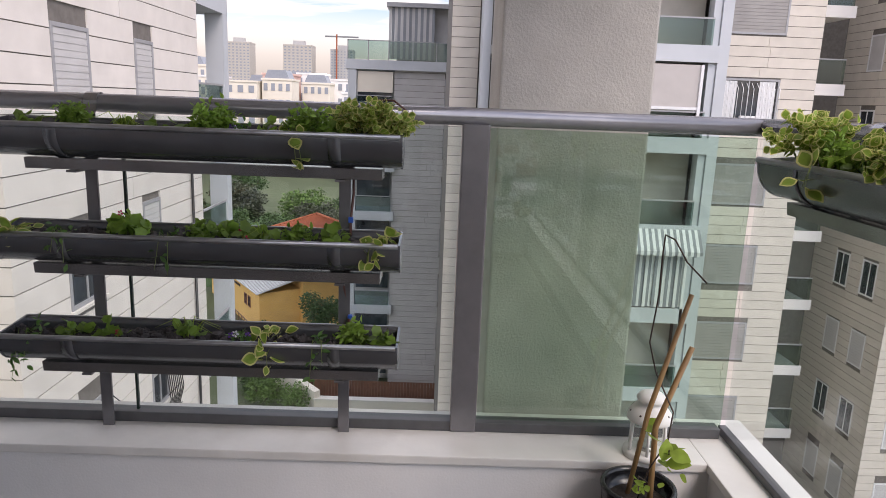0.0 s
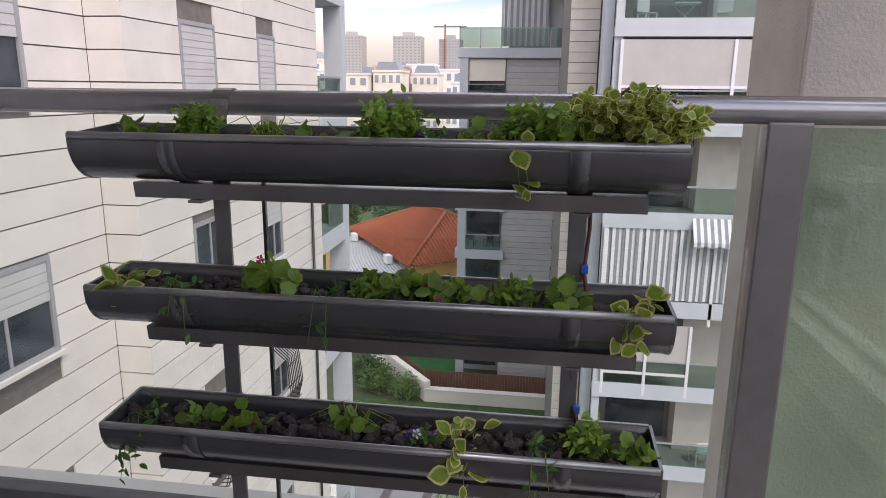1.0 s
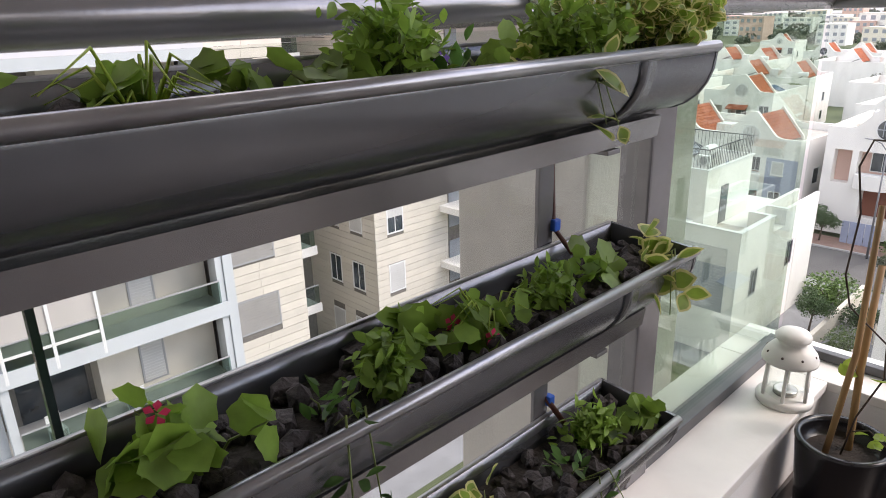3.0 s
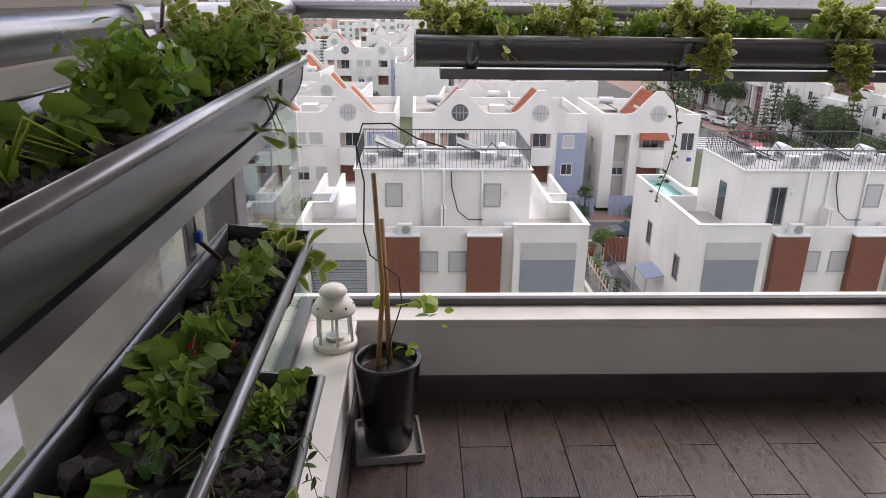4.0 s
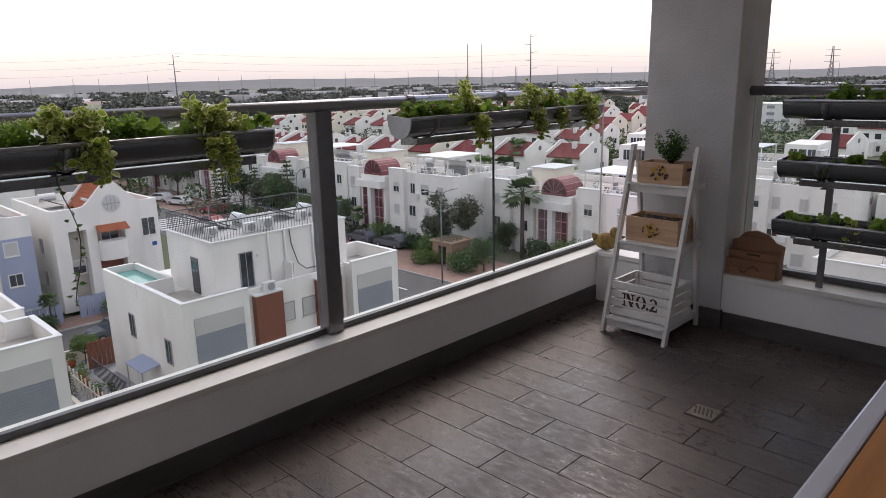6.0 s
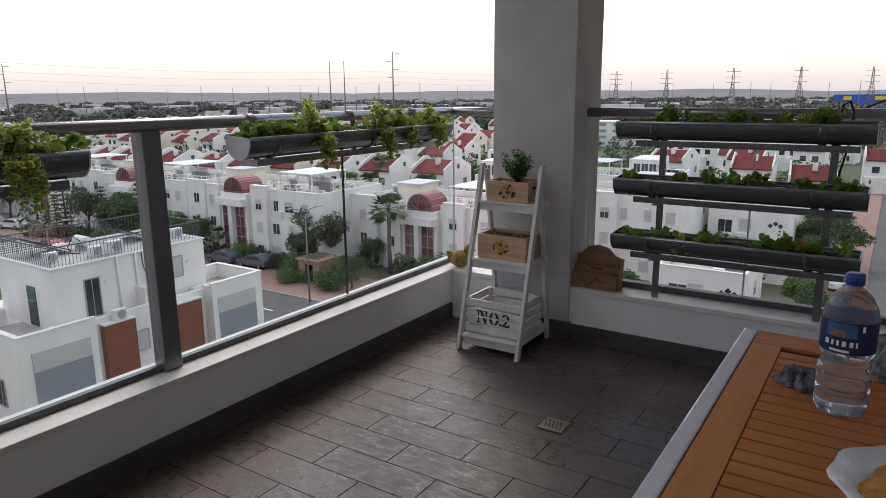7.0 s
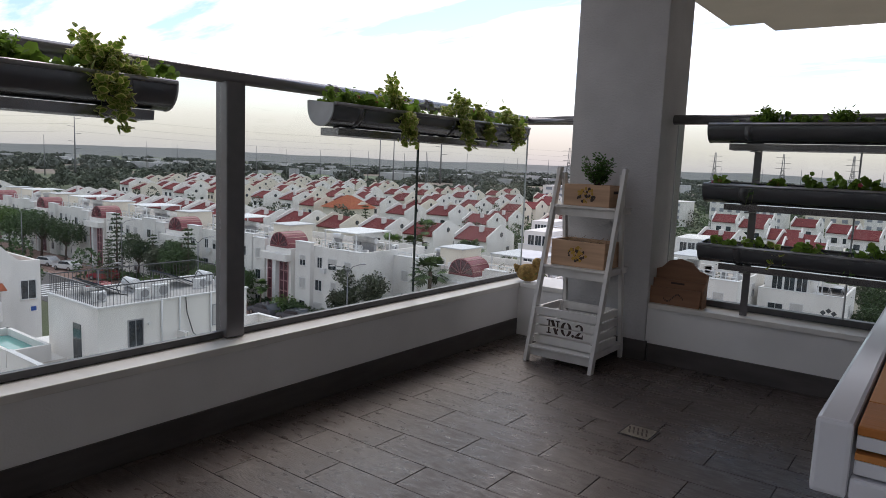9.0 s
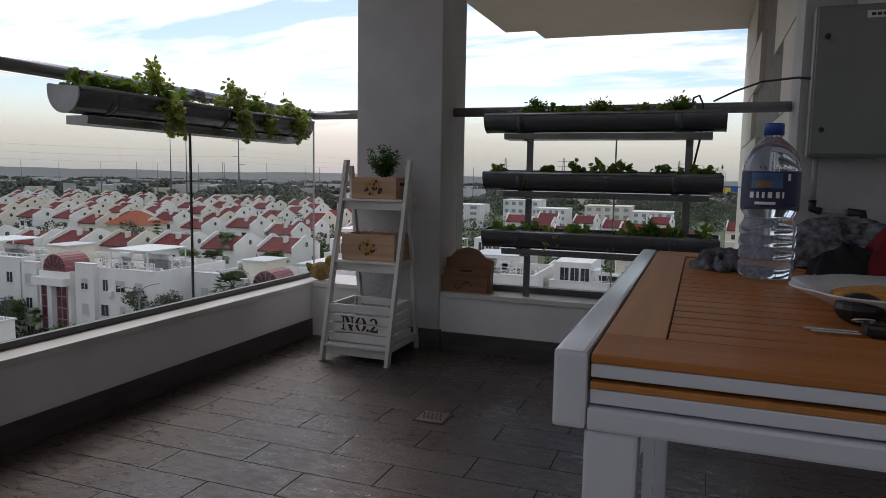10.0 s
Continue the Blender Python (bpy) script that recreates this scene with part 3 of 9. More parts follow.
setting("column_north", boxed(-0.65, 0.35, -17.2, -0.17, 0.74, SOFFIT, 0.008), M_RENDER, "rough beige rendered column outside the glass", "column")
b = bmesh.new()
add_prism(b, [(-3.7, 0.9), (0.24, 0.9), (0.24, -8.80), (-0.12, -8.80), (-0.14, -9.28), (-3.7, -9.38)], SOFFIT, SOFFIT + 0.28, "z")
setting("ceiling", b, M_CEIL, "plain painted soffit of the balcony above", "ceiling")
setting("wall_west", boxed(FLOOR_W - 0.25, -3.9, -0.3, FLOOR_W, 0.9, SOFFIT), M_PLASTER, "plain plastered house wall behind the balcony", "wall")
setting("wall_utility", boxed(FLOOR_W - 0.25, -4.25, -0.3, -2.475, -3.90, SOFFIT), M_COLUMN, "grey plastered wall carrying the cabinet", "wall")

# stone-clad return wall past the end of the balcony
ret = setting("wall_stone_return", boxed(-3.4, -9.40, -17.2, -2.53, -4.26, SOFFIT), M_JOINT, "cream stone-clad house wall beyond the railing", "wall")
zz, row = -2.2, 0
while zz < SOFFIT - 0.02:
    top = min(zz + 0.44, SOFFIT - 0.003)
    cuts = [-9.40, -8.3, -6.9, -5.6, -4.28] if row % 2 else [-9.40, -7.6, -6.3, -5.0, -4.28]
    for y0, y1 in zip(cuts, cuts[1:]):
        if -0.5 < zz < 2.2 and y0 < -6.9 < y1 or (-0.5 < zz < 2.2 and y0 < -6.2 < y1):
            continue
        part("stone_panel", boxed(-2.53, y0 + 0.006, zz + 0.006, -2.495, y1 - 0.006, top - 0.006), M_STONE2, ret)
    zz, row = zz + 0.44, row + 1


# railings
def rail_thing(name, pts, label):
    r = thing(name, (0, 0, 0), label, "railing")
    bm = bmesh.new()
    add_tube(bm, pts, 0.026, 14)
    part("handrail", bm, M_RAIL, r, "grey round metal handrail")
    return r


rail_n = rail_thing("glass_railing", [(FLOOR_W, 0.17, RAIL), (0.11, 0.17, RAIL)], "grey metal handrail with clear glass panes on a ledge")
rail_e = rail_thing("glass_railing", [(0.11, 0.196, RAIL), (0.11, -4.13, RAIL), (0.10, -4.15, RAIL), (-0.30, -4.15, RAIL)], "grey metal handrail and glass panes along the front")
rail_s = rail_thing("glass_railing", [(-0.80, -4.14, RAIL), (-2.47, -4.14, RAIL)], "grey metal handrail and glass panes at the far end")
# lower strip, bottom channels and posts
part("bottom_channel", boxed(FLOOR_W, 0.145, LEDGE + 0.001, 0.085, 0.195, LEDGE + 0.034, 0.003), M_CHANNEL, rail_n)
part("post", boxed(-0.767, 0.14, LEDGE + 0.001, -0.687, 0.205, RAIL - 0.02, 0.005), M_ALU, rail_n)
part("post", boxed(-2.90, 0.14, LEDGE + 0.001, -2.82, 0.205, RAIL - 0.02, 0.005), M_ALU, rail_n)
for x0, x1, gm in ((-2.81, -1.749, M_GLASS), (-1.741, -0.770, M_GLASS), (-0.684, 0.092, M_GLASS_G)):
    p = part("pane", boxed(x0, 0.166, LEDGE + 0.02, x1, 0.174, RAIL - 0.03), gm, rail_n)
    p.visible_shadow = False
part("pane_edge", boxed(-1.7485, 0.165, LEDGE + 0.034, -1.7415, 0.175, RAIL - 0.046), M_GLASSEDGE, rail_n)
part("bottom_channel", boxed(0.098, -4.165, LEDGE + 0.001, 0.124, 0.195, LEDGE + 0.027, 0.003), M_CHANNEL, rail_e)
part("post", boxed(0.075, -2.035, LEDGE + 0.001, 0.145, -1.955, RAIL - 0.02, 0.005), M_ALU, rail_e)
for y0, y1 in ((-1.95, 0.162), (-3.088, -2.04), (-4.16, -3.096)):
    p = part("pane", boxed(0.106, y0, LEDGE + 0.02, 0.114, y1, RAIL - 0.03), M_GLASS, rail_e)
    p.visible_shadow = False
part("pane_edge", boxed(0.105, -3.0955, LEDGE + 0.034, 0.115, -3.0885, RAIL - 0.046), M_GLASSEDGE, rail_e)
part("pane_edge", boxed(0.1055, -4.165, LEDGE + 0.034, 0.1145, -4.1605, RAIL - 0.046), M_CAP, rail_e)
part("bottom_channel", boxed(-2.46, -4.165, LEDGE + 0.001, -0.803, -4.115, LEDGE + 0.034, 0.003), M_CHANNEL, rail_s)
for x0, x1 in ((-1.676, -0.83), (-2.455, -1.684)):
    p = part("pane", boxed(x0, -4.144, LEDGE + 0.02, x1, -4.136, RAIL - 0.03), M_GLASS, rail_s)
    p.visible_shadow = False
part("pane_edge", boxed(-1.6835, -4.145, LEDGE + 0.034, -1.6765, -4.135, RAIL - 0.03), M_CAP, rail_s)
part("pane_edge", boxed(-0.829, -4.145, LEDGE + 0.034, -0.823, -4.135, RAIL - 0.03), M_CAP, rail_s)


# ---- planters ----
GUT = [(0.0, 0.0)] + [(0.073 - 0.073 * math.cos(math.pi * k / 12), -0.012 - 0.076 * math.sin(math.pi * k / 12)) for k in range(13)] + [(0.146, 0.012)]


def planter(L, m, label, group, bands, tray=(0.09, 0.05), seed=0):
    """A half-round roof gutter used as a planter; local x along it, front at y = 0, rim at z = 0."""
    t = thing("gutter_planter", (0, 0, 0), label, "planter", group)
    h = L / 2
    inner = [(0.0725 + (y - 0.0725) * 0.95, z + 0.004 if z < 0 else z) for y, z in GUT]
    bm = bmesh.new()
    ra, rb = [], []
    for prof, keep in ((GUT, ra), (inner, rb)):
        for x in (-h, h):
            keep.append([bm.verts.new((x, y, z)) for y, z in prof])
    for rows_, flip in ((ra, False), (rb, True)):
        for i in range(len(GUT) - 1):
            q = (rows_[0][i], rows_[1][i], rows_[1][i + 1], rows_[0][i + 1])
            f = bm.faces.new(q[::-1] if flip else q)
            f.smooth = True
    bm.faces.new((ra[0][0], rb[0][0], rb[1][0], ra[1][0]))
    bm.faces.new((ra[0][-1], ra[1][-1], rb[1][-1], rb[0][-1]))
    gut = part("gutter", bm, M_GUTTER, t)
    bm = bmesh.new()
    add_tube(bm, [(-h, -0.002, -0.001), (h, -0.002, -0.001)], 0.0075, 10)
    part("front_rim", bm, M_GUTTER_EDGE, t, "worn shiny rolled rim")
    part("back_rim", boxed(-h, 0.143, 0.006, h, 0.149, 0.016, 0.002), M_GUTTER_EDGE, t)
    for sx in (-1, 1):
        bm = bmesh.new()
        add_prism(bm, [(y * 1.02 - 0.001, z * 1.03 + 0.001) for y, z in GUT], sx * h, sx * (h + 0.006), "x")
        part("end_cap", bm, M_CAP if group.endswith("rail") else M_GUTTER, t)
    for x in bands:
        bm = bmesh.new()
        outer = [(0.0725 + (y - 0.0725) * 1.025, z * 1.03) for y, z in GUT]
        va = [[bm.verts.new((x + d, y, z)) for y, z in outer] for d in (-0.017, 0.017)]
        vb = [[bm.verts.new((x + d, 0.0725 + (y - 0.0725) * 0.98, z * 0.98)) for y, z in outer] for d in (-0.017, 0.017)]
        for i in range(len(GUT) - 1):
            bm.faces.new((va[0][i], va[1][i], va[1][i + 1], va[0][i + 1])).smooth = True
            bm.faces.new((va[0][i + 1], vb[0][i + 1], vb[0][i], va[0][i]))
            bm.faces.new((va[1][i], vb[1][i], vb[1][i + 1], va[1][i + 1]))
        part("bracket_band", bm, M_GUTTER, t)
    x0, x1 = -h + tray[0], h - tray[1]
    tr = bmesh.new()
    add_prism(tr, [(0.044, -0.0905), (0.048, -0.120), (0.150, -0.122), (0.150, -0.0905)], x0, x1, "x")
    part("drip_tray", tr, M_TRAY, t, "grey metal drip channel under the gutter")
    bm = bmesh.new()
    add_prism(bm, [(0.012, -0.022), (0.134, -0.022), (0.128, -0.06), (0.075, -0.08), (0.02, -0.06)], -h + 0.004, h - 0.004, "x")
    part("soil", bm, M_SOIL, t)
    rg = np.random.default_rng(seed + 40)
    verts, faces = [], []
    ico = bmesh.new()
    bmesh.ops.create_icosphere(ico, subdivisions=1, radius=1)
    iv, jf = np.array([v.co[:] for v in ico.verts]), np.array([[v.index for v in f.verts] for f in ico.faces])
    ico.free()
    for i in range(int(L * 250)):
        s = rg.uniform(0.007, 0.019)
        c = np.array([rg.uniform(-h + 0.012, h - 0.012), rg.uniform(0.018, 0.130), -0.024 + rg.uniform(0, 0.012)])
        p = iv * (s * rg.uniform(0.65, 1.15, size=(12, 1))) * rg.uniform(0.75, 1.2, 3) + c
        faces += (jf + len(verts)).tolist()
        verts += p.tolist()
    me = bpy.data.meshes.new("lava_gravel")
    me.from_pydata(verts, [], faces)
    me.materials.append(M_LAVA)
    peb = new("lava_gravel", me)
    peb.parent = t
    tagged(peb, "dark lava gravel", kind="stuff")
    t.matrix_world = m
    return t


def plant(kind, m, label, seed, size=1.0):
    """A small herb or flower rooted in the gutter."""
    names = {"fern": "herb_plant", "bush_v": "variegated_bush", "sprig": "seedling", "geranium": "geranium", "trail": "trailing_plant", "pansy": "pansy", "var": "variegated_ivy", "bush_y": "trailing_mint"}
    t = thing(names[kind], (0, 0, 0), label, "plant", "balcony plants")
    rg = np.random.default_rng(seed)
    st = bmesh.new()
    cs, ss = [], []
    n_stem, h, r, n_leaf, ls, mtl, narrow, droop = {
        "fern": (20, 0.10, 0.055, 620, 0.019, M_LEAF, 0.5, 0.0), "bush_v": (18, 0.105, 0.095, 620, 0.020, M_LEAF_V, 0.85, 0.15),
        "sprig": (7, 0.048, 0.048, 26, 0.026, M_LEAF, 0.75, 0.1), "geranium": (9, 0.055, 0.055, 32, 0.037, M_LEAF, 1.0, 0.2),
        "trail": (6, 0.032, 0.05, 30, 0.022, M_LEAF_D, 0.6, 0.3), "pansy": (8, 0.04, 0.04, 46, 0.024, M_LEAF_D, 0.7, 0.1),
        "var": (5, 0.03, 0.05, 22, 0.036, M_LEAF_Y, 0.75, 0.25), "bush_y": (26, 0.132, 0.075, 340, 0.026, M_LEAF_Y, 0.8, 0.2)}[kind]
    h, r, n_leaf = h * size, r * size, int(n_leaf * size)
    tips = []
    for i in range(n_stem):
        a, q = rg.uniform(0, 2 * math.pi), r * math.sqrt(rg.uniform(0.05, 1))
        top = (q * math.cos(a), q * math.sin(a) * 0.8, h * rg.uniform(0.45, 1.0) * (1.15 - 0.5 * q / r))
        if kind == "bush_y" and i % 2 == 0:
            drop = rg.uniform(0.01, 0.10) * size
            top = (q * math.cos(a) * (0.75 - drop * 2), -0.080 - rg.uniform(0, 0.02), -drop)
            mid = (top[0] * 0.9, -0.072, 0.035 - drop * 0.25)
        elif kind in ("trail", "var") and i % 3 == 0:
            top = (q * math.cos(a), -0.075 - rg.uniform(0, 0.02), -rg.uniform(0.02, 0.10 if kind != "var" else 0.05) * size)
            mid = (top[0] * 0.6, -0.062, 0.035)
        else:
            mid = (top[0] * 0.45, top[1] * 0.45, top[2] * 0.6)
        add_tube(st, [(top[0] * 0.12, top[1] * 0.12, -0.012), mid, top], [0.0016, 0.0013, 0.0007], 4)
        tips.append((np.array(mid), np.array(top)))
    for i in range(n_leaf):
        a, b_ = tips[rg.integers(len(tips))]
        k = rg.uniform(0.15, 1.08)
        cs.append(a + (b_ - a) * k + rg.normal(size=3) * (0.008 if kind != "fern" else 0.011))
        ss.append(ls * rg.uniform(0.55, 1.2))
    tagged(part("stem", st, M_STEM, t), kind="stuff")
    if kind in ("geranium", "sprig"):
        leaves(cs, [q * 1.1 for q in ss], [mtl], "foliage", t, seed, "round", 1.0)
    elif kind in ("var", "bush_v", "bush_y"):
        leaves(cs, [q * 1.15 for q in ss], [M_LEAF_M, M_LEAF_C], "foliage", t, seed, "oval", 1.2 if kind == "var" else 0.9, 1.1)
    else:
        leaves(cs, [q * 1.1 for q in ss], [mtl], "foliage", t, seed, "oval", 1.0, 0.62)
    if kind == "sprig" and seed % 3 == 0:
        bl = bmesh.new()
        for i in range(16):
            a_, ln_ = rg.uniform(0, 6.28), rg.uniform(0.04, 0.09)
            dx, dy = math.cos(a_), math.sin(a_) * 0.8
            add_tube(bl, [(0, 0, -0.01), (dx * ln_ * 0.5, dy * ln_ * 0.5, ln_ * 0.62), (dx * ln_ * 1.1, dy * ln_ * 1.1, ln_ * 0.35)], [0.0012, 0.0014, 0.0004], 4)
        tagged(part("blade", bl, M_LEAF_Y, t), kind="stuff")
    if kind in ("geranium", "pansy"):
        for i in range(2 if kind == "geranium" else 3):
            a, b_ = tips[i]
            fb = bmesh.new()
            for k in range(5):
                an = k * 2 * math.pi / 5
                v = [fb.verts.new((b_[0] + rr * math.cos(an + da), b_[1] - 0.012 + 0.003 * math.sin(k), b_[2] + 0.006 + rr * math.sin(an + da))) for rr, da in ((0.001, 0), (0.008, -0.5), (0.011, 0), (0.008, 0.5))]
                fb.faces.new(v)
            part("flower", fb, M_PETAL_R if kind == "geranium" else (M_PETAL_P if i else M_PETAL_W), t, "small bright open flower")
    t.matrix_world = m
    return t


LAB = {"fern": "feathery green herb growing in the gutter", "bush_v": "dense bush with cream-edged small leaves", "sprig": "young green seedling in dark pebbles", "geranium": "round-leaved geranium with pink flowers",
       "trail": "dark green plant trailing over the rim", "pansy": "low pansy with violet and white flowers", "var": "pale variegated ivy hanging over the rim", "bush_y": "bright yellow-green mint spilling over the gutter"}


def sow(m, plants, seed):
    for i, (kind, x, s) in enumerate(plants):
        rg = random.Random(seed * 100 + i)
        plant(kind, m @ pose(x, 0.066 + rg.uniform(-0.02, 0.02), -0.018, 0, 0, rg.uniform(-20, 20)), LAB[kind], seed * 100 + i, s)


def rack(m, xs, label, ry, rz):
    """Two flat uprights hooked over the handrail, carrying three gutters."""
    t = thing("planter_rack", (0, 0, 0), label, "rack")
    for x in xs:
        part("upright", boxed(x - 0.017, 0.151, -1.0, x + 0.017, 0.159, -0.101, 0.002), M_ALU, t)
        bm = bmesh.new()
        arc = [(0.158, -0.10), (0.158, rz - 0.03)] + [(ry + 0.030 * math.cos(a), rz + 0.030 * math.sin(a)) for a in (3.3, 2.9, 2.5, 2.1, 1.7, 1.3, 0.9, 0.5, 0.1, -0.5)]
        for (y0, z0), (y1, z1) in zip(arc, arc[1:]):
            v = [bm.verts.new((x + d, y, z)) for y, z in ((y0, z0), (y1, z1)) for d in (-0.019, 0.019)]
            bm.faces.new((v[0], v[1], v[3], v[2]))
        bmesh.ops.remove_doubles(bm, verts=bm.verts, dist=0.0005)
        bmesh.ops.solidify(bm, geom=bm.faces[:], thickness=0.003)
        part("hook", bm, M_TRAY, t, "curved hook over the handrail")
        for z in (-0.122, -0.412, -0.702):
            part("arm", boxed(x - 0.014, 0.045, z - 0.006, x + 0.014, 0.1505, z, 0.001), M_ALU, t)
    t.matrix_world = m
    return t


A_MID = -1.482
for k, (z, plants) in enumerate((
        (1.232, [("sprig", -0.46, 0.9), ("fern", -0.34, 0.75), ("sprig", -0.19, 0.8), ("sprig", -0.11, 0.75), ("sprig", -0.04, 0.8), ("fern", 0.04, 0.95), ("pansy", 0.11, 0.8), ("sprig", 0.17, 0.8), ("var", 0.24, 1.1), ("fern", 0.30, 1.05), ("sprig", 0.36, 1.0), ("bush_v", 0.45, 1.2), ("bush_v", 0.52, 0.9)]),
        (0.942, [("var", -0.50, 0.8), ("trail", -0.38, 0.9), ("geranium", -0.195, 1.3), ("trail", -0.07, 0.9), ("fern", 0.0, 0.5), ("sprig", 0.08, 1.2), ("geranium", 0.13, 0.6), ("sprig", 0.18, 0.8), ("fern", 0.27, 0.5), ("sprig", 0.37, 1.1), ("var", 0.50, 1.25)]),
        (0.653, [("trail", -0.47, 1.3), ("sprig", -0.36, 0.9), ("geranium", -0.26, 0.6), ("sprig", -0.05, 0.9), ("pansy", 0.10, 0.7), ("var", 0.17, 1.2), ("trail", 0.33, 1.0), ("fern", 0.42, 0.6), ("sprig", 0.48, 1.2)]))):
    m = pose(A_MID, -0.032, z)
    planter(1.095, m, "dark grey half-round gutter planter full of herbs", "gutters on the rack", (-0.36, 0.375), seed=k)
    sow(m, plants, 10 + k)
rack(pose(A_MID, -0.032, 1.232), (-0.335, 0.385), "grey metal rack of three gutters hung on the handrail", 0.202, 0.056)

C_MID = -1.624
for k, (z, plants) in enumerate((
        (1.248, [("fern", 0.36, 0.9), ("bush_v", 0.30, 0.5), ("sprig", 0.18, 1.2), ("sprig", 0.10, 1.1), ("fern", 0.0, 0.75), ("sprig", -0.12, 1.2), ("sprig", -0.22, 1.2), ("fern", -0.31, 0.9), ("sprig", -0.40, 1.2)]),
        (0.960, [("sprig", 0.50, 1.4), ("sprig", 0.42, 1.5), ("sprig", 0.30, 1.3), ("geranium", 0.12, 0.9), ("sprig", 0.02, 1.5), ("sprig", -0.10, 1.5), ("geranium", -0.24, 0.9), ("trail", -0.33, 0.9), ("geranium", -0.50, 0.7)]),
        (0.668, [("sprig", 0.50, 1.5), ("geranium", 0.34, 1.1), ("fern", 0.25, 0.8), ("sprig", 0.18, 1.6), ("trail", 0.05, 0.9), ("sprig", -0.08, 1.4), ("var", -0.20, 1.0), ("sprig", -0.32, 1.2), ("sprig", -0.45, 1.4)]))):
    m = pose(C_MID, -3.855, z, 0, 0, 180)
    planter(1.12, m, "dark grey half-round gutter planter full of seedlings", "gutters on the rack", (-0.38, 0.36), seed=10 + k)
    sow(m, [(q, x, s * 1.12) for q, x, s in plants], 20 + k)
rack(pose(C_MID, -3.855, 1.248, 0, 0, 180), (-0.36, 0.41), "grey metal rack of three gutters at the balcony end", 0.285, 0.040)

for k, (y0, y1, plants) in enumerate((
        (-0.21, -1.664, [("bush_v", -0.63, 1.35), ("fern", -0.52, 0.9), ("var", -0.50, 0.9), ("sprig", -0.42, 1.6), ("bush_v", -0.30, 1.25), ("sprig", -0.18, 1.5), ("fern", -0.07, 0.95), ("bush_v", 0.08, 1.25), ("bush_y", 0.13, 1.0), ("fern", 0.24, 1.0), ("geranium", 0.30, 1.0), ("sprig", 0.40, 1.5), ("bush_y", 0.50, 1.35), ("bush_v", 0.57, 1.0), ("sprig", 0.67, 1.7)]),
        (-2.338, -3.858, [("sprig", -0.70, 1.7), ("fern", -0.62, 0.9), ("geranium", -0.55, 1.5), ("sprig", -0.46, 1.7), ("bush_y", -0.33, 1.35), ("geranium", -0.2, 1.5), ("sprig", -0.08, 1.6), ("bush_y", 0.12, 1.2), ("geranium", 0.25, 1.5), ("bush_y", 0.33, 0.9), ("sprig", 0.45, 1.6), ("bush_y", 0.62, 1.1), ("sprig", 0.72, 1.6)]))):
    L = y0 - y1
    m = pose(-0.075, (y0 + y1) / 2, 1.222, 0, 0, -90)
    t = planter(L, m, "long grey half-round gutter planter hung on the handrail", "gutters on the front rail", (-L / 2 + 0.16, 0.05, L / 2 - 0.16), (0.07, 0.05), seed=20 + k)
    for x in (-L / 2 + 0.16, 0.05, L / 2 - 0.16):
        bm = bmesh.new()
        arc = [(0.150, -0.10), (0.150, 0.045)] + [(0.185 + 0.030 * math.cos(a), 0.066 + 0.030 * math.sin(a)) for a in (3.3, 2.9, 2.5, 2.1, 1.7, 1.3, 0.9, 0.5, 0.1, -0.5)]
        for (p0, z0), (p1, z1) in zip(arc, arc[1:]):
            v = [bm.verts.new((x + d, y, z)) for y, z in ((p0, z0), (p1, z1)) for d in (-0.018, 0.018)]
            bm.faces.new((v[0], v[1], v[3], v[2]))
        bmesh.ops.remove_doubles(bm, verts=bm.verts, dist=0.0005)
        bmesh.ops.solidify(bm, geom=bm.faces[:], thickness=0.003)
        part("hook", bm, M_TRAY, t, "curved hook over the handrail")
    sow(m, plants, 30 + k)
# a long dry runner hanging from the front planter
t = thing("hanging_runner", (-0.085, -0.96, 1.21), "thin twisting plant runner hanging below the gutter", "plant", "balcony plants")
bm = bmesh.new()
pts = [(0.0 + 0.012 * math.sin(i * 1.3), 0.02 * math.sin(i * 0.8), -0.045 * i) for i in range(11)]
add_tube(bm, pts, 0.0016, 5)
tagged(part("stem", bm, M_TWIG, t), kind="stuff")
rg = np.random.default_rng(77)
leaf_cloud([np.array(pts[i]) + rg.normal(size=3) * 0.01 for i in list(range(11)) * 3], [0.022] * 33, M_LEAF_D, "foliage", t, 5, 0.3, 0.6)
# irrigation tubes and clips
t = thing("irrigation_tube", (0, 0, 0), "thin brown irrigation tube with blue clip", "tube")
bm = bmesh.new()
add_tube(bm, [(-1.080, 0.111, 1.23), (-1.065, 0.136, 1.285), (-1.015, 0.146, 1.325), (-0.965, 0.15, 1.325), (-0.93, 0.14, 1.30)], 0.003, 6)
add_tube(bm, [(-1.075, 0.126, 1.20), (-1.073, 0.128, 1.06), (-1.080, 0.118, 0.98), (-1.075, 0.086, 0.945)], 0.004, 6)
add_tube(bm, [(-1.075, 0.131, 0.90), (-1.100, 0.121, 0.80), (-1.085, 0.126, 0.70), (-1.075, 0.086, 0.655)], 0.005, 6)
part("tube", bm, M_REDTUBE, t)
for z in (0.985, 0.69):
    part("clip", boxed(-1.086, 0.110, z - 0.010, -1.072, 0.124, z + 0.008, 0.003), M_BLUECLIP, t, "blue plastic clip")
t = thing("irrigation_tube", (0, 0, 0), "thin black irrigation tube looping over the handrail", "tube")
bm = bmesh.new()
add_tube(bm, [(-2.03, -4.02, 1.25), (-2.04, -4.06, 1.33), (-2.065, -4.10, 1.345), (-2.085, -4.10, 1.30), (-2.08, -4.02, 1.14), (-2.055, -4.015, 1.0)], 0.005, 6)
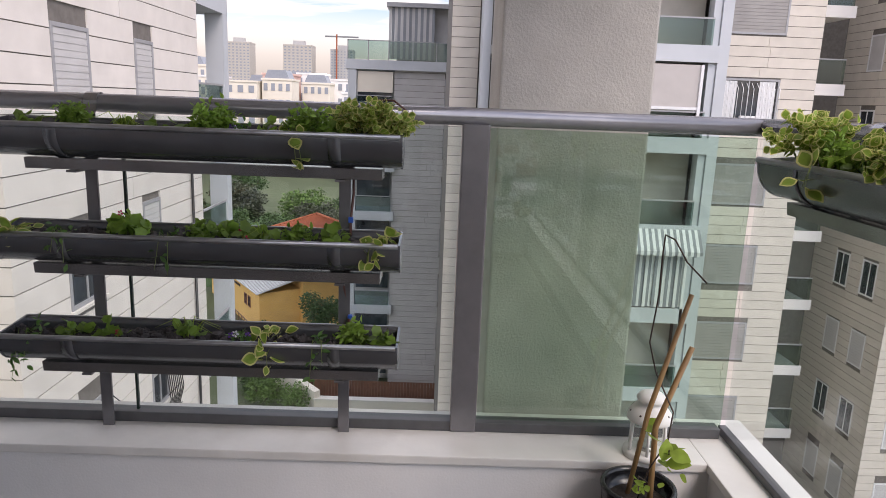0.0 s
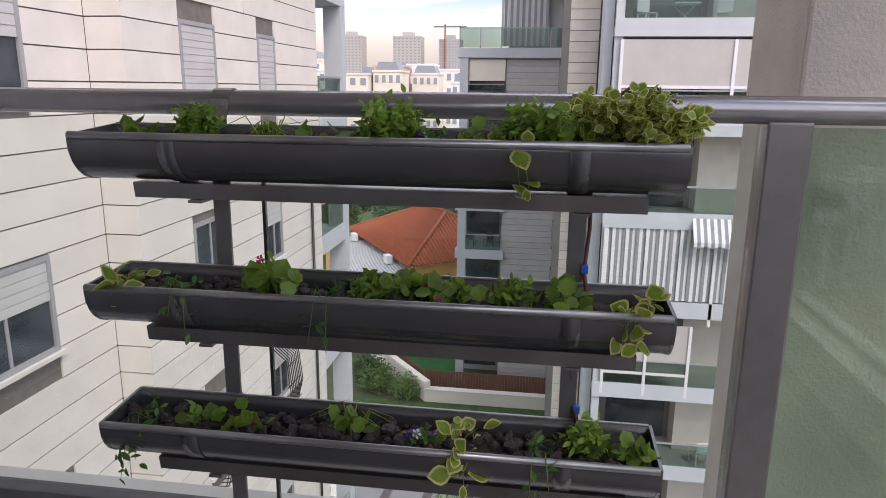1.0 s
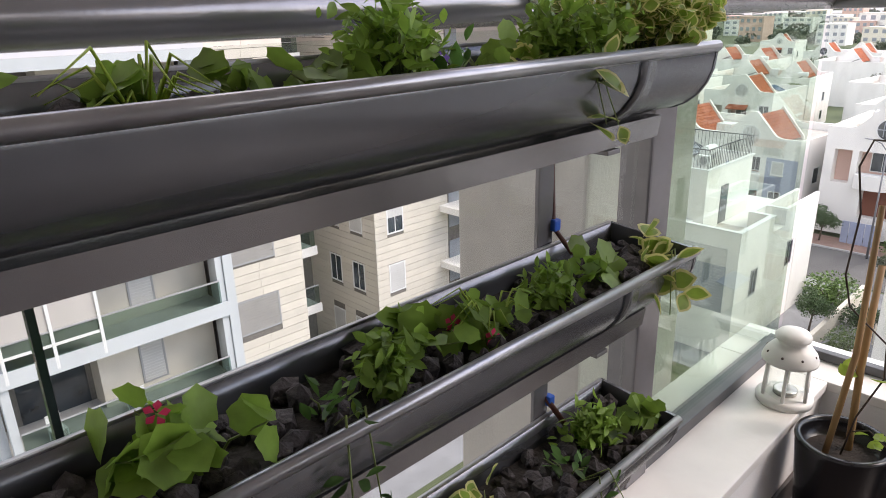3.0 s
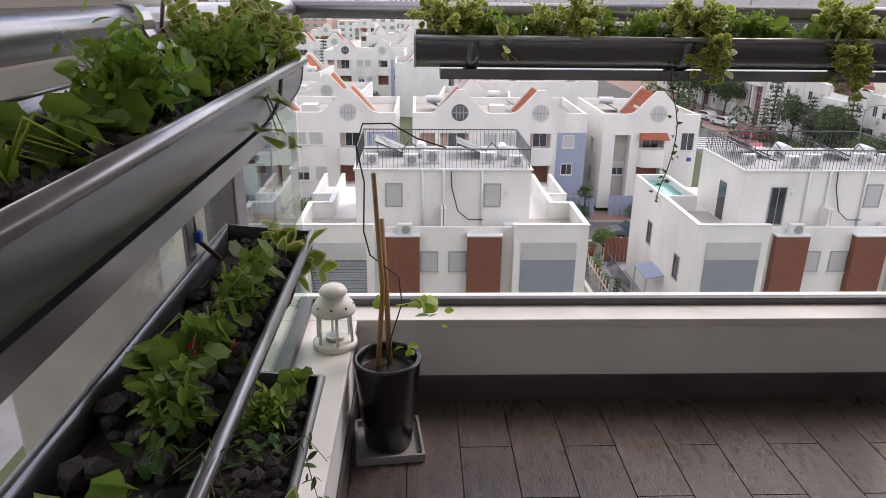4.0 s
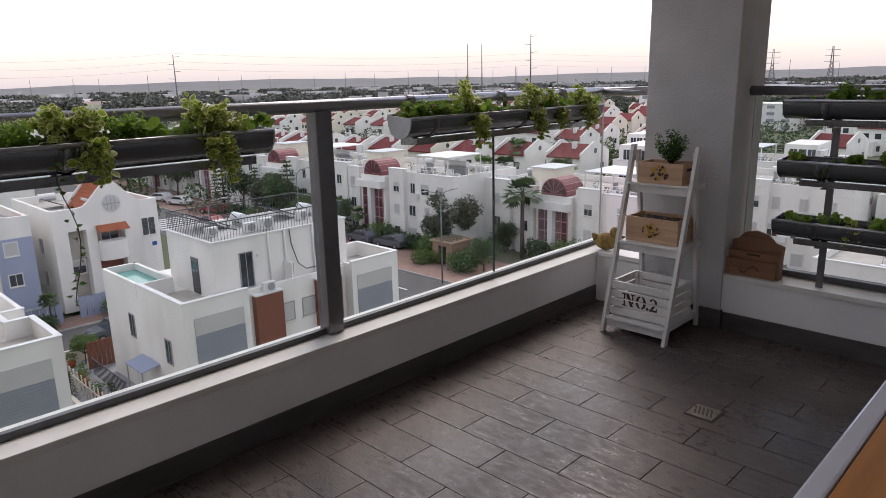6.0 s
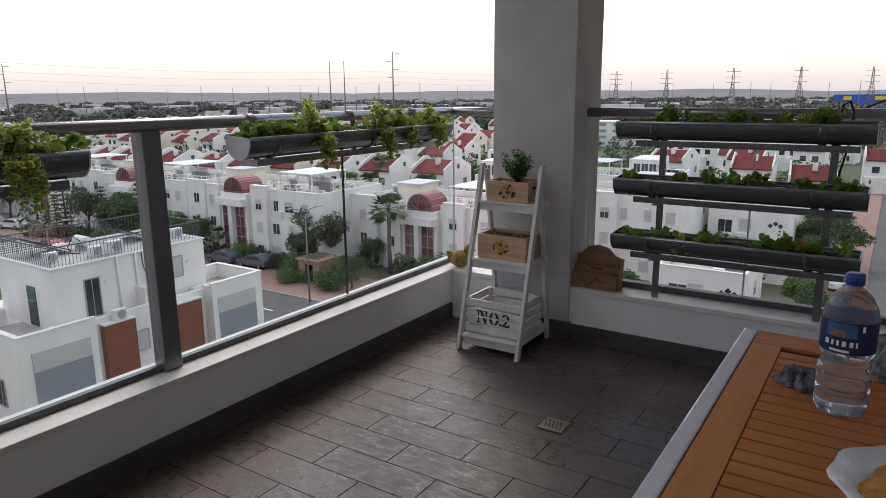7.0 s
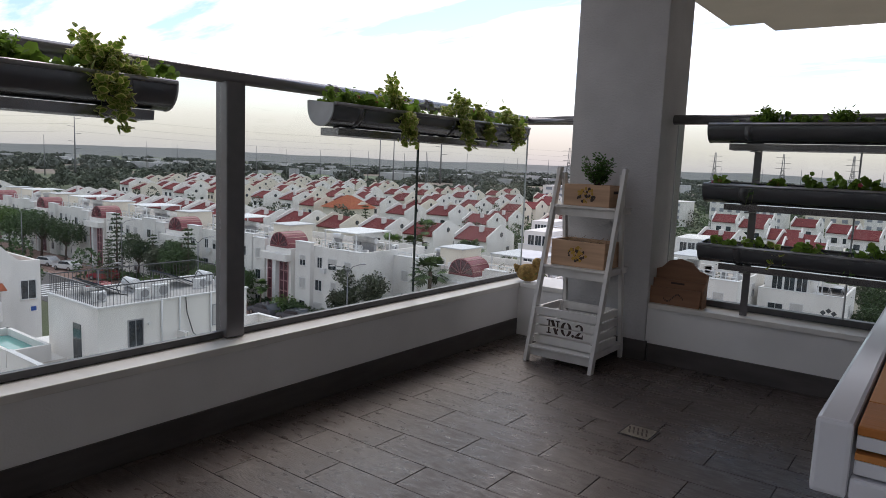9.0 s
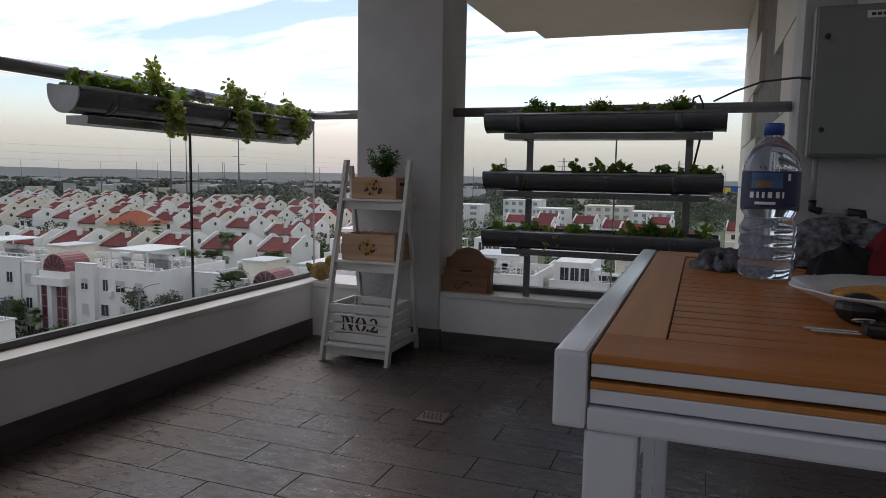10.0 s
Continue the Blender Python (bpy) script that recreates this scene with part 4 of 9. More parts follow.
add_tube(bm, [(-2.13, -4.14, 1.32), (-2.22, -4.10, 1.36), (-2.33, -4.0, 1.388), (-2.46, -3.88, 1.385), (-2.52, -3.83, 1.37)], 0.005, 6)
part("tube", bm, M_BLACKTUBE, t)

# ---- lantern on the ledge ----
t = thing("lantern", (-0.180, 0.040, LEDGE), "white metal candle lantern with glass sides", "lantern")
t.scale = (1.1, 1.1, 1.1)
bm = bmesh.new()
add_lathe(bm, [(0.0, 0.001), (0.062, 0.001), (0.062, 0.014), (0.056, 0.018), (0.0, 0.018)], 24)
part("base", bm, M_WHITEMETAL, t)
for k in range(6):
    a = k * math.pi / 3 + 0.25
    bm = bmesh.new()
    add_tube(bm, [(0.051 * math.cos(a), 0.051 * math.sin(a), 0.017), (0.048 * math.cos(a), 0.048 * math.sin(a), 0.106)], 0.0042, 6)
    part("bar", bm, M_WHITEMETAL, t)
bm = bmesh.new()
add_lathe(bm, [(0.046, 0.018), (0.043, 0.105)], 6)
part("glass_pane", bm, M_LANTERNGLASS, t).visible_shadow = False
bm = bmesh.new()
add_lathe(bm, [(0.053, 0.102), (0.060, 0.105), (0.060, 0.112), (0.055, 0.126), (0.043, 0.141), (0.031, 0.147), (0.030, 0.157), (0.038, 0.159), (0.039, 0.165), (0.031, 0.176), (0.014, 0.183), (0.0, 0.184)], 24)
part("roof", bm, M_WHITEMETAL, t, "domed lid with punched holes")
for k in range(8):
    a = k * math.pi / 4
    bm = bmesh.new()
    bmesh.ops.create_uvsphere(bm, u_segments=8, v_segments=6, radius=0.004, matrix=Matrix.Translation((0.0515 * math.cos(a), 0.0515 * math.sin(a), 0.1265)))
    part("vent_hole", bm, M_PRINT, t)
bm = bmesh.new()
add_lathe(bm, [(0.0, 0.019), (0.026, 0.019), (0.026, 0.030), (0.022, 0.030), (0.0, 0.027)], 18)
part("candle_cup", bm, M_STEEL, t)

# ---- pot with canes ----
POT = (-0.248, -0.122)
t = thing("plant_pot", (*POT, 0.0), "tall tapered black glazed pot on a square tray", "pot")
bm = bmesh.new()
add_lathe(bm, [(0.0, 0.012), (0.068, 0.012), (0.073, 0.018), (0.101, 0.295), (0.104, 0.305), (0.102, 0.312), (0.091, 0.312), (0.089, 0.30), (0.086, 0.268), (0.0, 0.264)], 36)
part("body", bm, M_BLACKPOT, t)
bm = bmesh.new()
add_lathe(bm, [(0.0, 0.267), (0.06, 0.269), (0.086, 0.267)], 20)
part("soil", bm, M_SOIL, t)
t2 = thing("pot_saucer", (*POT, 0.0), "square grey plastic saucer tray under the pot", "saucer", rz=6)
bm = bmesh.new()
add_box(bm, -0.10, -0.10, 0.001, 0.10, 0.10, 0.008, 0.002)
for q in ((-0.104, -0.104, 0.104, -0.096), (-0.104, 0.096, 0.104, 0.104), (-0.104, -0.096, -0.096, 0.096), (0.096, -0.096, 0.104, 0.096)):
    add_box(bm, q[0], q[1], 0.001, q[2], q[3], 0.028, 0.001)
part("tray", bm, M_SAUCER, t2)
t3 = thing("climbing_plant", (*POT, 0.266), "young climbing plant tied to two cane sticks", "plant")
for pts, r in (([(-0.03, 0.035, -0.10), (0.01, 0.01, 0.26), (0.10, 0.035, 0.585)], 0.0075), ([(0.035, -0.01, -0.10), (0.03, -0.0, 0.22), (0.11, 0.015, 0.445)], 0.0085)):
    bm = bmesh.new()
    add_tube(bm, pts, [r, r, r * 0.9], 8)
    part("cane", bm, M_CANE, t3, "bare brown cane stick")
bm = bmesh.new()
add_tube(bm, [(0.0, 0.0, 0.0), (0.02, -0.012, 0.10), (0.05, -0.045, 0.20), (0.06, -0.035, 0.28), (0.03, 0.045, 0.36), (0.01, 0.06, 0.44), (0.02, 0.055, 0.58), (0.025, 0.075, 0.68), (0.02, 0.055, 0.74), (0.02, -0.02, 0.742), (0.03, -0.09, 0.70), (0.05, -0.17, 0.67)], 0.0022, 6)
add_tube(bm, [(0.05, -0.04, 0.19), (0.04, -0.085, 0.215), (0.03, -0.115, 0.20)], 0.0018, 6)
add_tube(bm, [(0.02, -0.012, 0.06), (-0.02, -0.05, 0.10), (-0.03, -0.09, 0.08)], 0.0018, 6)
part("stem", bm, M_TWIG, t3)
rg = np.random.default_rng(9)
for name_, c, n_, s_ in (("leaf_cluster", (0.03, -0.115, 0.20), 7, 0.055), ("leaf_cluster", (0.03, -0.155, 0.17), 3, 0.03), ("leaf_cluster", (0.02, 0.02, 0.21), 3, 0.04), ("leaf_cluster", (-0.02, -0.06, 0.09), 8, 0.028)):
    for j in range(n_):
        leaves([np.array(c) + rg.normal(size=3) * 0.014], [s_ * rg.uniform(0.8, 1.2)], [M_LEAF_Y], "leaf", t3, int(s_ * 1000) + j, "oval", 1.0, 1.0)

# ---- ladder shelf ----
SX0, SX1 = -0.328, -0.709
t = thing("ladder_shelf", (0, 0, 0), "white-washed folding wooden ladder shelf beside the column", "shelf")


def slanted(bm, a, b_, wx, wy):
    """A bar from a to b, level at its ends."""
    va = [bm.verts.new((a[0] + dx, a[1] + dy, a[2])) for dx, dy in ((-wx, -wy), (wx, -wy), (wx, wy), (-wx, wy))]
    vb = [bm.verts.new((b_[0] + dx, b_[1] + dy, b_[2])) for dx, dy in ((-wx, -wy), (wx, -wy), (wx, wy), (-wx, wy))]
    fs = [bm.faces.new(va[::-1]), bm.faces.new(vb)] + [bm.faces.new((va[i], va[(i + 1) % 4], vb[(i + 1) % 4], vb[i])) for i in range(4)]
    bmesh.ops.recalc_face_normals(bm, faces=fs)
    return bm


FY0, FY1, STOP = -3.505, -3.765, 1.015
for x, name_ in ((SX0 - 0.008, "front_leg"), (SX1 + 0.008, "front_leg")):
    part(name_, slanted(bmesh.new(), (x, FY0, 0.001), (x, FY1, STOP), 0.0095, 0.018), M_WHITEWOOD, t)
for x in (SX0 - 0.028, SX1 + 0.028):
    part("back_leg", slanted(bmesh.new(), (x, -3.925, 0.001), (x, -3.775, STOP - 0.03), 0.009, 0.015), M_WHITEWOOD, t)


def front_y(z):
    return FY0 + (FY1 - FY0) * z / STOP


for z in (0.815, 0.50, 0.085):
    y = front_y(z)
    d = 0.15 + 0.27 * (1 - z / STOP)
    part("shelf_board", boxed(SX1 + 0.02, y - d, z - 0.012, SX0 - 0.02, y + 0.02, z, 0.002), M_WHITEWOOD, t)
    part("rail", boxed(SX1 + 0.019, y - 0.012, z - 0.055, SX0 - 0.019, y + 0.002, z - 0.014, 0.001), M_WHITEWOOD, t)
    for x in (SX1 + 0.030, SX0 - 0.030):
        part("side_rail", boxed(x - 0.004, y - d, z - 0.035, x + 0.004, y - 0.014, z - 0.0125, 0.001), M_WHITEWOOD, t)


def wood_box(loc, w, d, h, label):
    """A small pine box with a printed mark."""
    t = thing("wooden_box", loc, label, "planter box", "printed pine boxes")
    part("front_board", boxed(-w / 2, d / 2 - 0.011, 0.001, w / 2, d / 2, h, 0.002), M_CRATE, t)
    part("back_board", boxed(-w / 2, -d / 2, 0.001, w / 2, -d / 2 + 0.011, h, 0.002), M_CRATE, t)
    for s in (-1, 1):
        part("side_board", boxed(s * (w / 2 - 0.0005), -d / 2 + 0.0115, 0.001, s * (w / 2 - 0.011), d / 2 - 0.0115, h, 0.001), M_CRATE, t)
        part("hand_slot", boxed(s * (w / 2 - 0.0002), -0.03, h * 0.62, s * (w / 2 + 0.001), 0.03, h * 0.75), M_PRINT, t)
    part("soil", boxed(-w / 2 + 0.0115, -d / 2 + 0.0115, 0.002, w / 2 - 0.0115, d / 2 - 0.0115, h - 0.018), M_SOIL, t)
    rg_ = random.Random(int(h * 1e4))
    bm = bmesh.new()
    for k in range(44):
        a = rg_.uniform(0, 6.28)
        r = math.sqrt(rg_.uniform(0, 1))
        cx, cz, s = 0.052 * r * math.cos(a), h * 0.5 + 0.036 * r * math.sin(a), rg_.uniform(0.005, 0.012)
        v = [bm.verts.new((cx + s * math.cos(q) * rg_.uniform(0.5, 1.2), d / 2 + 0.0012 + k * 0.00003, cz + s * math.sin(q) * rg_.uniform(0.5, 1.2))) for q in (0, -1.05, -2.1, -3.14, -4.2, -5.2)]
        f = bm.faces.new(v)
        f.material_index = 1 if k % 2 else 0
    part("printed_mark", bm, [M_PRINT, M_PRINT_Y], t, "dark and ochre printed mark")
    return t


wood_box((-0.52, front_y(0.815) - 0.075, 0.815), 0.255, 0.16, 0.112, "small pine box planted with a green herb")
wood_box((-0.515, front_y(0.50) - 0.12, 0.50), 0.30, 0.19, 0.135, "pine box of dark soil on the middle shelf")
t = thing("potted_herb", (-0.54, front_y(0.815) - 0.085, 0.905), "upright dark green woody herb", "plant", "balcony plants")
bm = bmesh.new()
rg = np.random.default_rng(31)
cs = []
for i in range(34):
    a, q = rg.uniform(0, 6.28), rg.uniform(0.01, 0.095)
    top = np.array([q * math.cos(a), q * math.sin(a) * 0.7, rg.uniform(0.10, 0.20) * (1.1 - q * 4)])
    add_tube(bm, [(0, 0, 0), tuple(top * np.array([0.5, 0.5, 0.55])), tuple(top)], [0.002, 0.0015, 0.0008], 4)
    cs += [top * rg.uniform(0.3, 1.05) + rg.normal(size=3) * 0.008 for _ in range(26)]
tagged(part("stem", bm, M_TWIG, t), kind="stuff")
leaf_cloud(cs, [0.021] * len(cs), M_LEAF_D, "foliage", t, 8, 0.0, 0.4)
t = thing("dry_sprigs", (-0.52, front_y(0.50) - 0.12, 0.617), "thin dry sprigs in the lower pine box", "plant", "balcony plants")
bm = bmesh.new()
for i in range(22):
    x, y = rg.uniform(-0.12, 0.12), rg.uniform(-0.06, 0.06)
    add_tube(bm, [(x, y, -0.001), (x + rg.normal() * 0.01, y, 0.015), (x + rg.normal() * 0.03, y + rg.normal() * 0.02, rg.uniform(0.02, 0.045))], 0.0009, 4)
tagged(part("stem", bm, M_CANE, t), kind="stuff")

# crate with the stencilled words
CW, CD, CH = 0.345, 0.27, 0.205
cy = front_y(0.085) - 0.035 - CD / 2
t = thing("slatted_crate", (-0.515, cy, 0.086), "white slatted wooden crate stencilled in black", "crate")
for s in (-1, 1):
    for k in range(4):
        z0 = 0.006 + k * 0.050
        part("slat", boxed(-CW / 2, s * (CD / 2 - 0.014), z0, CW / 2, s * CD / 2, z0 + 0.040, 0.0015), M_WHITEWOOD, t)
        part("slat", boxed(s * (CW / 2 - 0.014), -CD / 2 + 0.0145, z0, s * (CW / 2 - 0.0003), CD / 2 - 0.0145, z0 + 0.040, 0.0015), M_WHITEWOOD, t)
    for q in (-1, 1):
        part("corner_post", boxed(s * (CW / 2 - 0.015), q * (CD / 2 - 0.015), 0.001, s * (CW / 2 - 0.031), q * (CD / 2 - 0.031), CH - 0.005), M_WHITEWOOD, t)
part("bottom_board", boxed(-CW / 2 + 0.01, -CD / 2 + 0.01, 0.001, CW / 2 - 0.01, CD / 2 - 0.01, 0.006), M_WHITEWOOD, t)


def stencil(parent, z_mid, y, h, material):
    """Heavy slab-serif stencil characters, parted where the slats part."""
    def ring_half(cx, rx, rz, tx, tz, a0, a1):
        n = 12
        outer = [(cx + rx * math.cos(a0 + (a1 - a0) * i / n), rz * math.sin(a0 + (a1 - a0) * i / n)) for i in range(n + 1)]
        inner = [(cx + (rx - tx) * math.cos(a0 + (a1 - a0) * i / n), (rz - tz) * math.sin(a0 + (a1 - a0) * i / n)) for i in range(n + 1)]
        return [[outer[i], outer[i + 1], inner[i + 1], inner[i]] for i in range(n)]

    k = h / 2
    n_ = [[(-0.098, -k), (-0.072, -k), (-0.072, -k + 0.006), (-0.098, -k + 0.006)], [(-0.090, -k), (-0.081, -k), (-0.081, k), (-0.090, k)], [(-0.101, k - 0.006), (-0.078, k - 0.006), (-0.078, k), (-0.101, k)],
          [(-0.078, k), (-0.060, k), (-0.031, -k), (-0.049, -k)], [(-0.040, -k + 0.018), (-0.032, -k + 0.018), (-0.032, k), (-0.040, k)], [(-0.049, k - 0.006), (-0.023, k - 0.006), (-0.023, k), (-0.049, k)]]
    o_ = ring_half(0.011, 0.029, k, 0.017, 0.007, 1.68, 4.60) + ring_half(0.015, 0.029, k, 0.017, 0.007, -1.46, 1.46)
    dot = [[(0.052 + 0.008 * math.cos(a), -k + 0.008 + 0.008 * math.sin(a)) for a in [6.283 * i / 10 for i in range(10)]]]
    two = [[(q[0] * 1.0, q[1] * 0.55 + k * 0.45) for q in p] for p in ring_half(0.084, 0.023, k, 0.014, 0.012, -0.5, 2.9)]
    two += [[(0.066, -k + 0.012), (0.084, -k + 0.012), (0.105, 0.006), (0.090, 0.003)], [(0.062, -k), (0.108, -k), (0.108, -k + 0.011), (0.062, -k + 0.011)], [(0.101, -k + 0.011), (0.108, -k + 0.011), (0.108, -k + 0.022), (0.104, -k + 0.022)]]
    for shapes in (n_, o_, dot, two):
        bm = bmesh.new()
        for p in shapes:
            bm.faces.new([bm.verts.new((-x, y, z_mid + z)) for x, z in p])
        for keep in (1, -1):
            bmesh.ops.bisect_plane(bm, geom=bm.verts[:] + bm.edges[:] + bm.faces[:], plane_co=(0, 0, z_mid + keep * 0.004), plane_no=(0, 0, 1))
        bmesh.ops.delete(bm, geom=[f for f in bm.faces if abs(f.calc_center_median().z - z_mid) < 0.004], context="FACES")
        bmesh.ops.recalc_face_normals(bm, faces=bm.faces[:])
        part("lettering", bm, material, parent, "black stencilled letter")


stencil(t, 0.102, CD / 2 + 0.0012, 0.072, M_PRINT)

# ---- duck and wooden wall pocket ----
t = thing("duck_ornament", (-0.03, -4.02, LEDGE), "small straw duck ornament on the ledge", "ornament", rz=200)
bm = bmesh.new()
bmesh.ops.create_uvsphere(bm, u_segments=20, v_segments=12, radius=1, matrix=pose(0, 0, 0.055) @ Matrix.Diagonal((0.075, 0.052, 0.054, 1)))
for f in bm.faces:
    f.smooth = True
part("body", bm, M_DUCK, t)
bm = bmesh.new()
bmesh.ops.create_uvsphere(bm, u_segments=16, v_segments=10, radius=0.031, matrix=Matrix.Translation((0.05, 0, 0.118)))
add_tube(bm, [(0.048, 0, 0.075), (0.05, 0, 0.11)], [0.026, 0.022], 12)
part("head", bm, M_DUCK, t)
bm = bmesh.new()
add_tube(bm, [(0.075, 0, 0.116), (0.10, 0, 0.111)], [0.010, 0.004], 8)
part("beak", bm, M_PRINT_Y, t)
bm = bmesh.new()
add_tube(bm, [(-0.06, 0, 0.07), (-0.09, 0, 0.10)], [0.03, 0.008], 8)
part("tail", bm, M_DUCK, t)
rg = np.random.default_rng(3)
leaf_cloud([np.array([rg.uniform(-0.06, 0.05), -0.045 * rg.choice([-1, 1]), rg.uniform(0.02, 0.07)]) for _ in range(30)], [0.02] * 30, M_LEAF_D, "moss", t, 12)

t = thing("wooden_wall_pocket", (-0.925, -4.02, LEDGE), "brown wooden letter holder with scalloped top", "letter holder")
prof = [(-0.135, 0.0), (0.135, 0.0), (0.148, 0.17), (0.10, 0.185), (0.06, 0.225), (0.0, 0.24), (-0.06, 0.225), (-0.10, 0.185), (-0.148, 0.17)]
bm = bmesh.new()
add_prism(bm, prof, -0.045, -0.033, "y")
part("back_panel", bm, M_SIGNWOOD, t)
bm = bmesh.new()
add_prism(bm, [(-0.135, 0.001), (0.135, 0.001), (0.145, 0.13), (-0.145, 0.13)], -0.005, 0.005, "y")
part("middle_panel", bm, M_SIGNWOOD, t)
bm = bmesh.new()
add_prism(bm, [(-0.133, 0.001), (0.133, 0.001), (0.139, 0.09), (-0.139, 0.09)], 0.033, 0.043, "y")
part("front_panel", bm, M_SIGNWOOD, t)
for s in (-1, 1):
    bm = bmesh.new()
    add_prism(bm, [(-0.032, 0.001), (0.032, 0.001), (0.032, 0.09), (-0.032, 0.165)], s * 0.1375, s * 0.147, "x")
    part("side_panel", bm, M_SIGNWOOD, t)
bm = bmesh.new()
for k in range(14):
    an = k * 0.45
    add_box(bm, -0.05 + k * 0.0075, 0.0432, 0.035 + 0.02 * math.sin(an), -0.045 + k * 0.0075, 0.0440, 0.045 + 0.02 * math.sin(an))
part("carved_mark", bm, M_PRINT, t, "dark painted ornament")
part("plaque_bar", boxed(-0.04, 0.0052, 0.108, 0.03, 0.0062, 0.118), M_PRINT, t)

# ---- floor drain ----
t = thing("floor_drain", (-1.168, -2.942, 0.0), "small square tarnished metal floor drain", "drain", rz=0)
part("rim", boxed(-0.063, -0.063, 0.0005, 0.063, 0.063, 0.003, 0.001), M_GROUT, t, "dark joint round the drain")
part("plate", boxed(-0.054, -0.054, 0.0031, 0.054, 0.054, 0.0055, 0.001), M_DRAIN, t)
for k in range(5):
    for s in (-1, 1):
        bm = bmesh.new()
        u = -0.034 + k * 0.017
        v = [bm.verts.new(p) for p in ((u, s * 0.003, 0.0060), (u + 0.007, s * 0.003, 0.0060), (u + 0.007 - 0.020 * s * 0.6, s * 0.034, 0.0060), (u - 0.020 * s * 0.6, s * 0.034, 0.0060))]
        bm.faces.new(v if s > 0 else v[::-1])
        part("slot", bm, M_PRINT, t)

# ---- table ----
TZ = 0.75
TX0, TX1, TY0, TY1 = -1.963, -2.88, -1.245, -2.41
t = thing("extending_table", (0, 0, 0), "white enamelled table with slatted teak top", "table")
part("side_frame", boxed(TX0 - 0.036, TY1, TZ - 0.082, TX0, TY0, TZ + 0.002, 0.005), M_TABLEWHITE, t)
part("side_frame", boxed(TX1, TY1, TZ - 0.082, TX1 + 0.036, TY0, TZ + 0.002, 0.005), M_TABLEWHITE, t)
part("end_frame", boxed(TX1 + 0.037, TY0 - 0.035, TZ - 0.082, TX0 - 0.037, TY0, TZ - 0.057, 0.004), M_TABLEWHITE, t)
part("end_frame", boxed(TX1 + 0.037, TY1, TZ - 0.082, TX0 - 0.037, TY1 + 0.035, TZ - 0.057, 0.004), M_TABLEWHITE, t)
WX0, WX1, WY0, WY1 = TX0 - 0.039, TX1 + 0.039, TY0 - 0.004, TY1 + 0.004
part("lower_leaf", boxed(WX1, WY1, TZ - 0.054, WX0, WY0 - 0.002, TZ - 0.038, 0.002), M_TABLEWHITE, t)
part("lower_leaf_board", boxed(WX1, WY1, TZ - 0.0375, WX0, WY0 - 0.001, TZ - 0.030, 0.001), M_TEAK_B, t)
part("upper_leaf", boxed(WX1, WY1, TZ - 0.0255, WX0, WY0 - 0.002, TZ - 0.0105, 0.002), M_TABLEWHITE, t)
BW = 0.07
part("border_board", boxed(WX0 - BW, WY1 + 0.105, TZ - 0.010, WX0, WY0 - 0.105, TZ, 0.002), M_TEAK_B, t)
part("border_board", boxed(WX1, WY1 + 0.105, TZ - 0.010, WX1 + BW, WY0 - 0.105, TZ, 0.002), M_TEAK_B, t)
part("border_board", boxed(WX1, WY0 - 0.104, TZ - 0.010, WX0, WY0, TZ, 0.002), M_TEAK, t)
part("border_board", boxed(WX1, WY1, TZ - 0.010, WX0, WY1 + 0.104, TZ, 0.002), M_TEAK, t)
y = WY0 - 0.109
while y - 0.042 > WY1 + 0.105:
    part("slat", boxed(WX1 + BW + 0.002, y - 0.042, TZ - 0.0095, WX0 - BW - 0.002, y, TZ - 0.0006, 0.0012), M_TEAK, t)
    y -= 0.048
# thin dark sheet added under the slats to give their gaps shade
part("gap_shade_sheet", boxed(WX1 + BW, WY1 + 0.105, TZ - 0.0103, WX0 - BW, WY0 - 0.105, TZ - 0.0098), M_PRINT, t)
for x, y in ((TX0 - 0.062, TY0 - 0.03), (TX1 + 0.062, TY0 - 0.03), (TX0 - 0.062, TY1 + 0.03), (TX1 + 0.062, TY1 + 0.03)):
    part("leg", boxed(x - 0.028, y - 0.024, 0.001, x + 0.028, y + 0.024, TZ - 0.083, 0.004), M_TABLEWHITE, t)
for y in (TY0 - 0.22, TY1 + 0.22):
    bm = bmesh.new()
    arch = [(TX0 - 0.04, 0.10), (TX0 - 0.065, 0.10), (TX0 - 0.065, 0.50), (TX0 - 0.075, 0.56), (TX0 - 0.10, 0.60), (TX0 - 0.15, 0.615), (TX1 + 0.15, 0.615), (TX1 + 0.10, 0.60), (TX1 + 0.075, 0.56), (TX1 + 0.065, 0.50), (TX1 + 0.065, 0.10), (TX1 + 0.04, 0.10), (TX1 + 0.04, 0.665), (TX0 - 0.04, 0.665)]
    add_prism(bm, arch, y - 0.012, y + 0.012, "y")
    part("brace", bm, M_TABLEWHITE, t, "white arched cross brace")

# ---- on the table ----
t = thing("water_bottle", (-2.222, -1.968, TZ), "large clear plastic water bottle with blue label", "bottle")
body = [(0.0, 0.002), (0.034, 0.001), (0.046, 0.006), (0.050, 0.02), (0.050, 0.034), (0.047, 0.040), (0.050, 0.046), (0.050, 0.058), (0.047, 0.064), (0.050, 0.070), (0.050, 0.082), (0.047, 0.088), (0.050, 0.094), (0.050, 0.106), (0.043, 0.120), (0.043, 0.128), (0.0505, 0.140), (0.0505, 0.218), (0.049, 0.226), (0.046, 0.240), (0.036, 0.262), (0.022, 0.276), (0.0145, 0.282), (0.0145, 0.290)]
body = [(r, z * 0.94) for r, z in body]
bm = bmesh.new()
add_lathe(bm, body, 40, wave=lambda a, j: 1 + (0.03 * math.cos(10 * a) if 1 <= j <= 2 else 0))
part("body", bm, M_BOTTLE, t).visible_shadow = False
bm = bmesh.new()
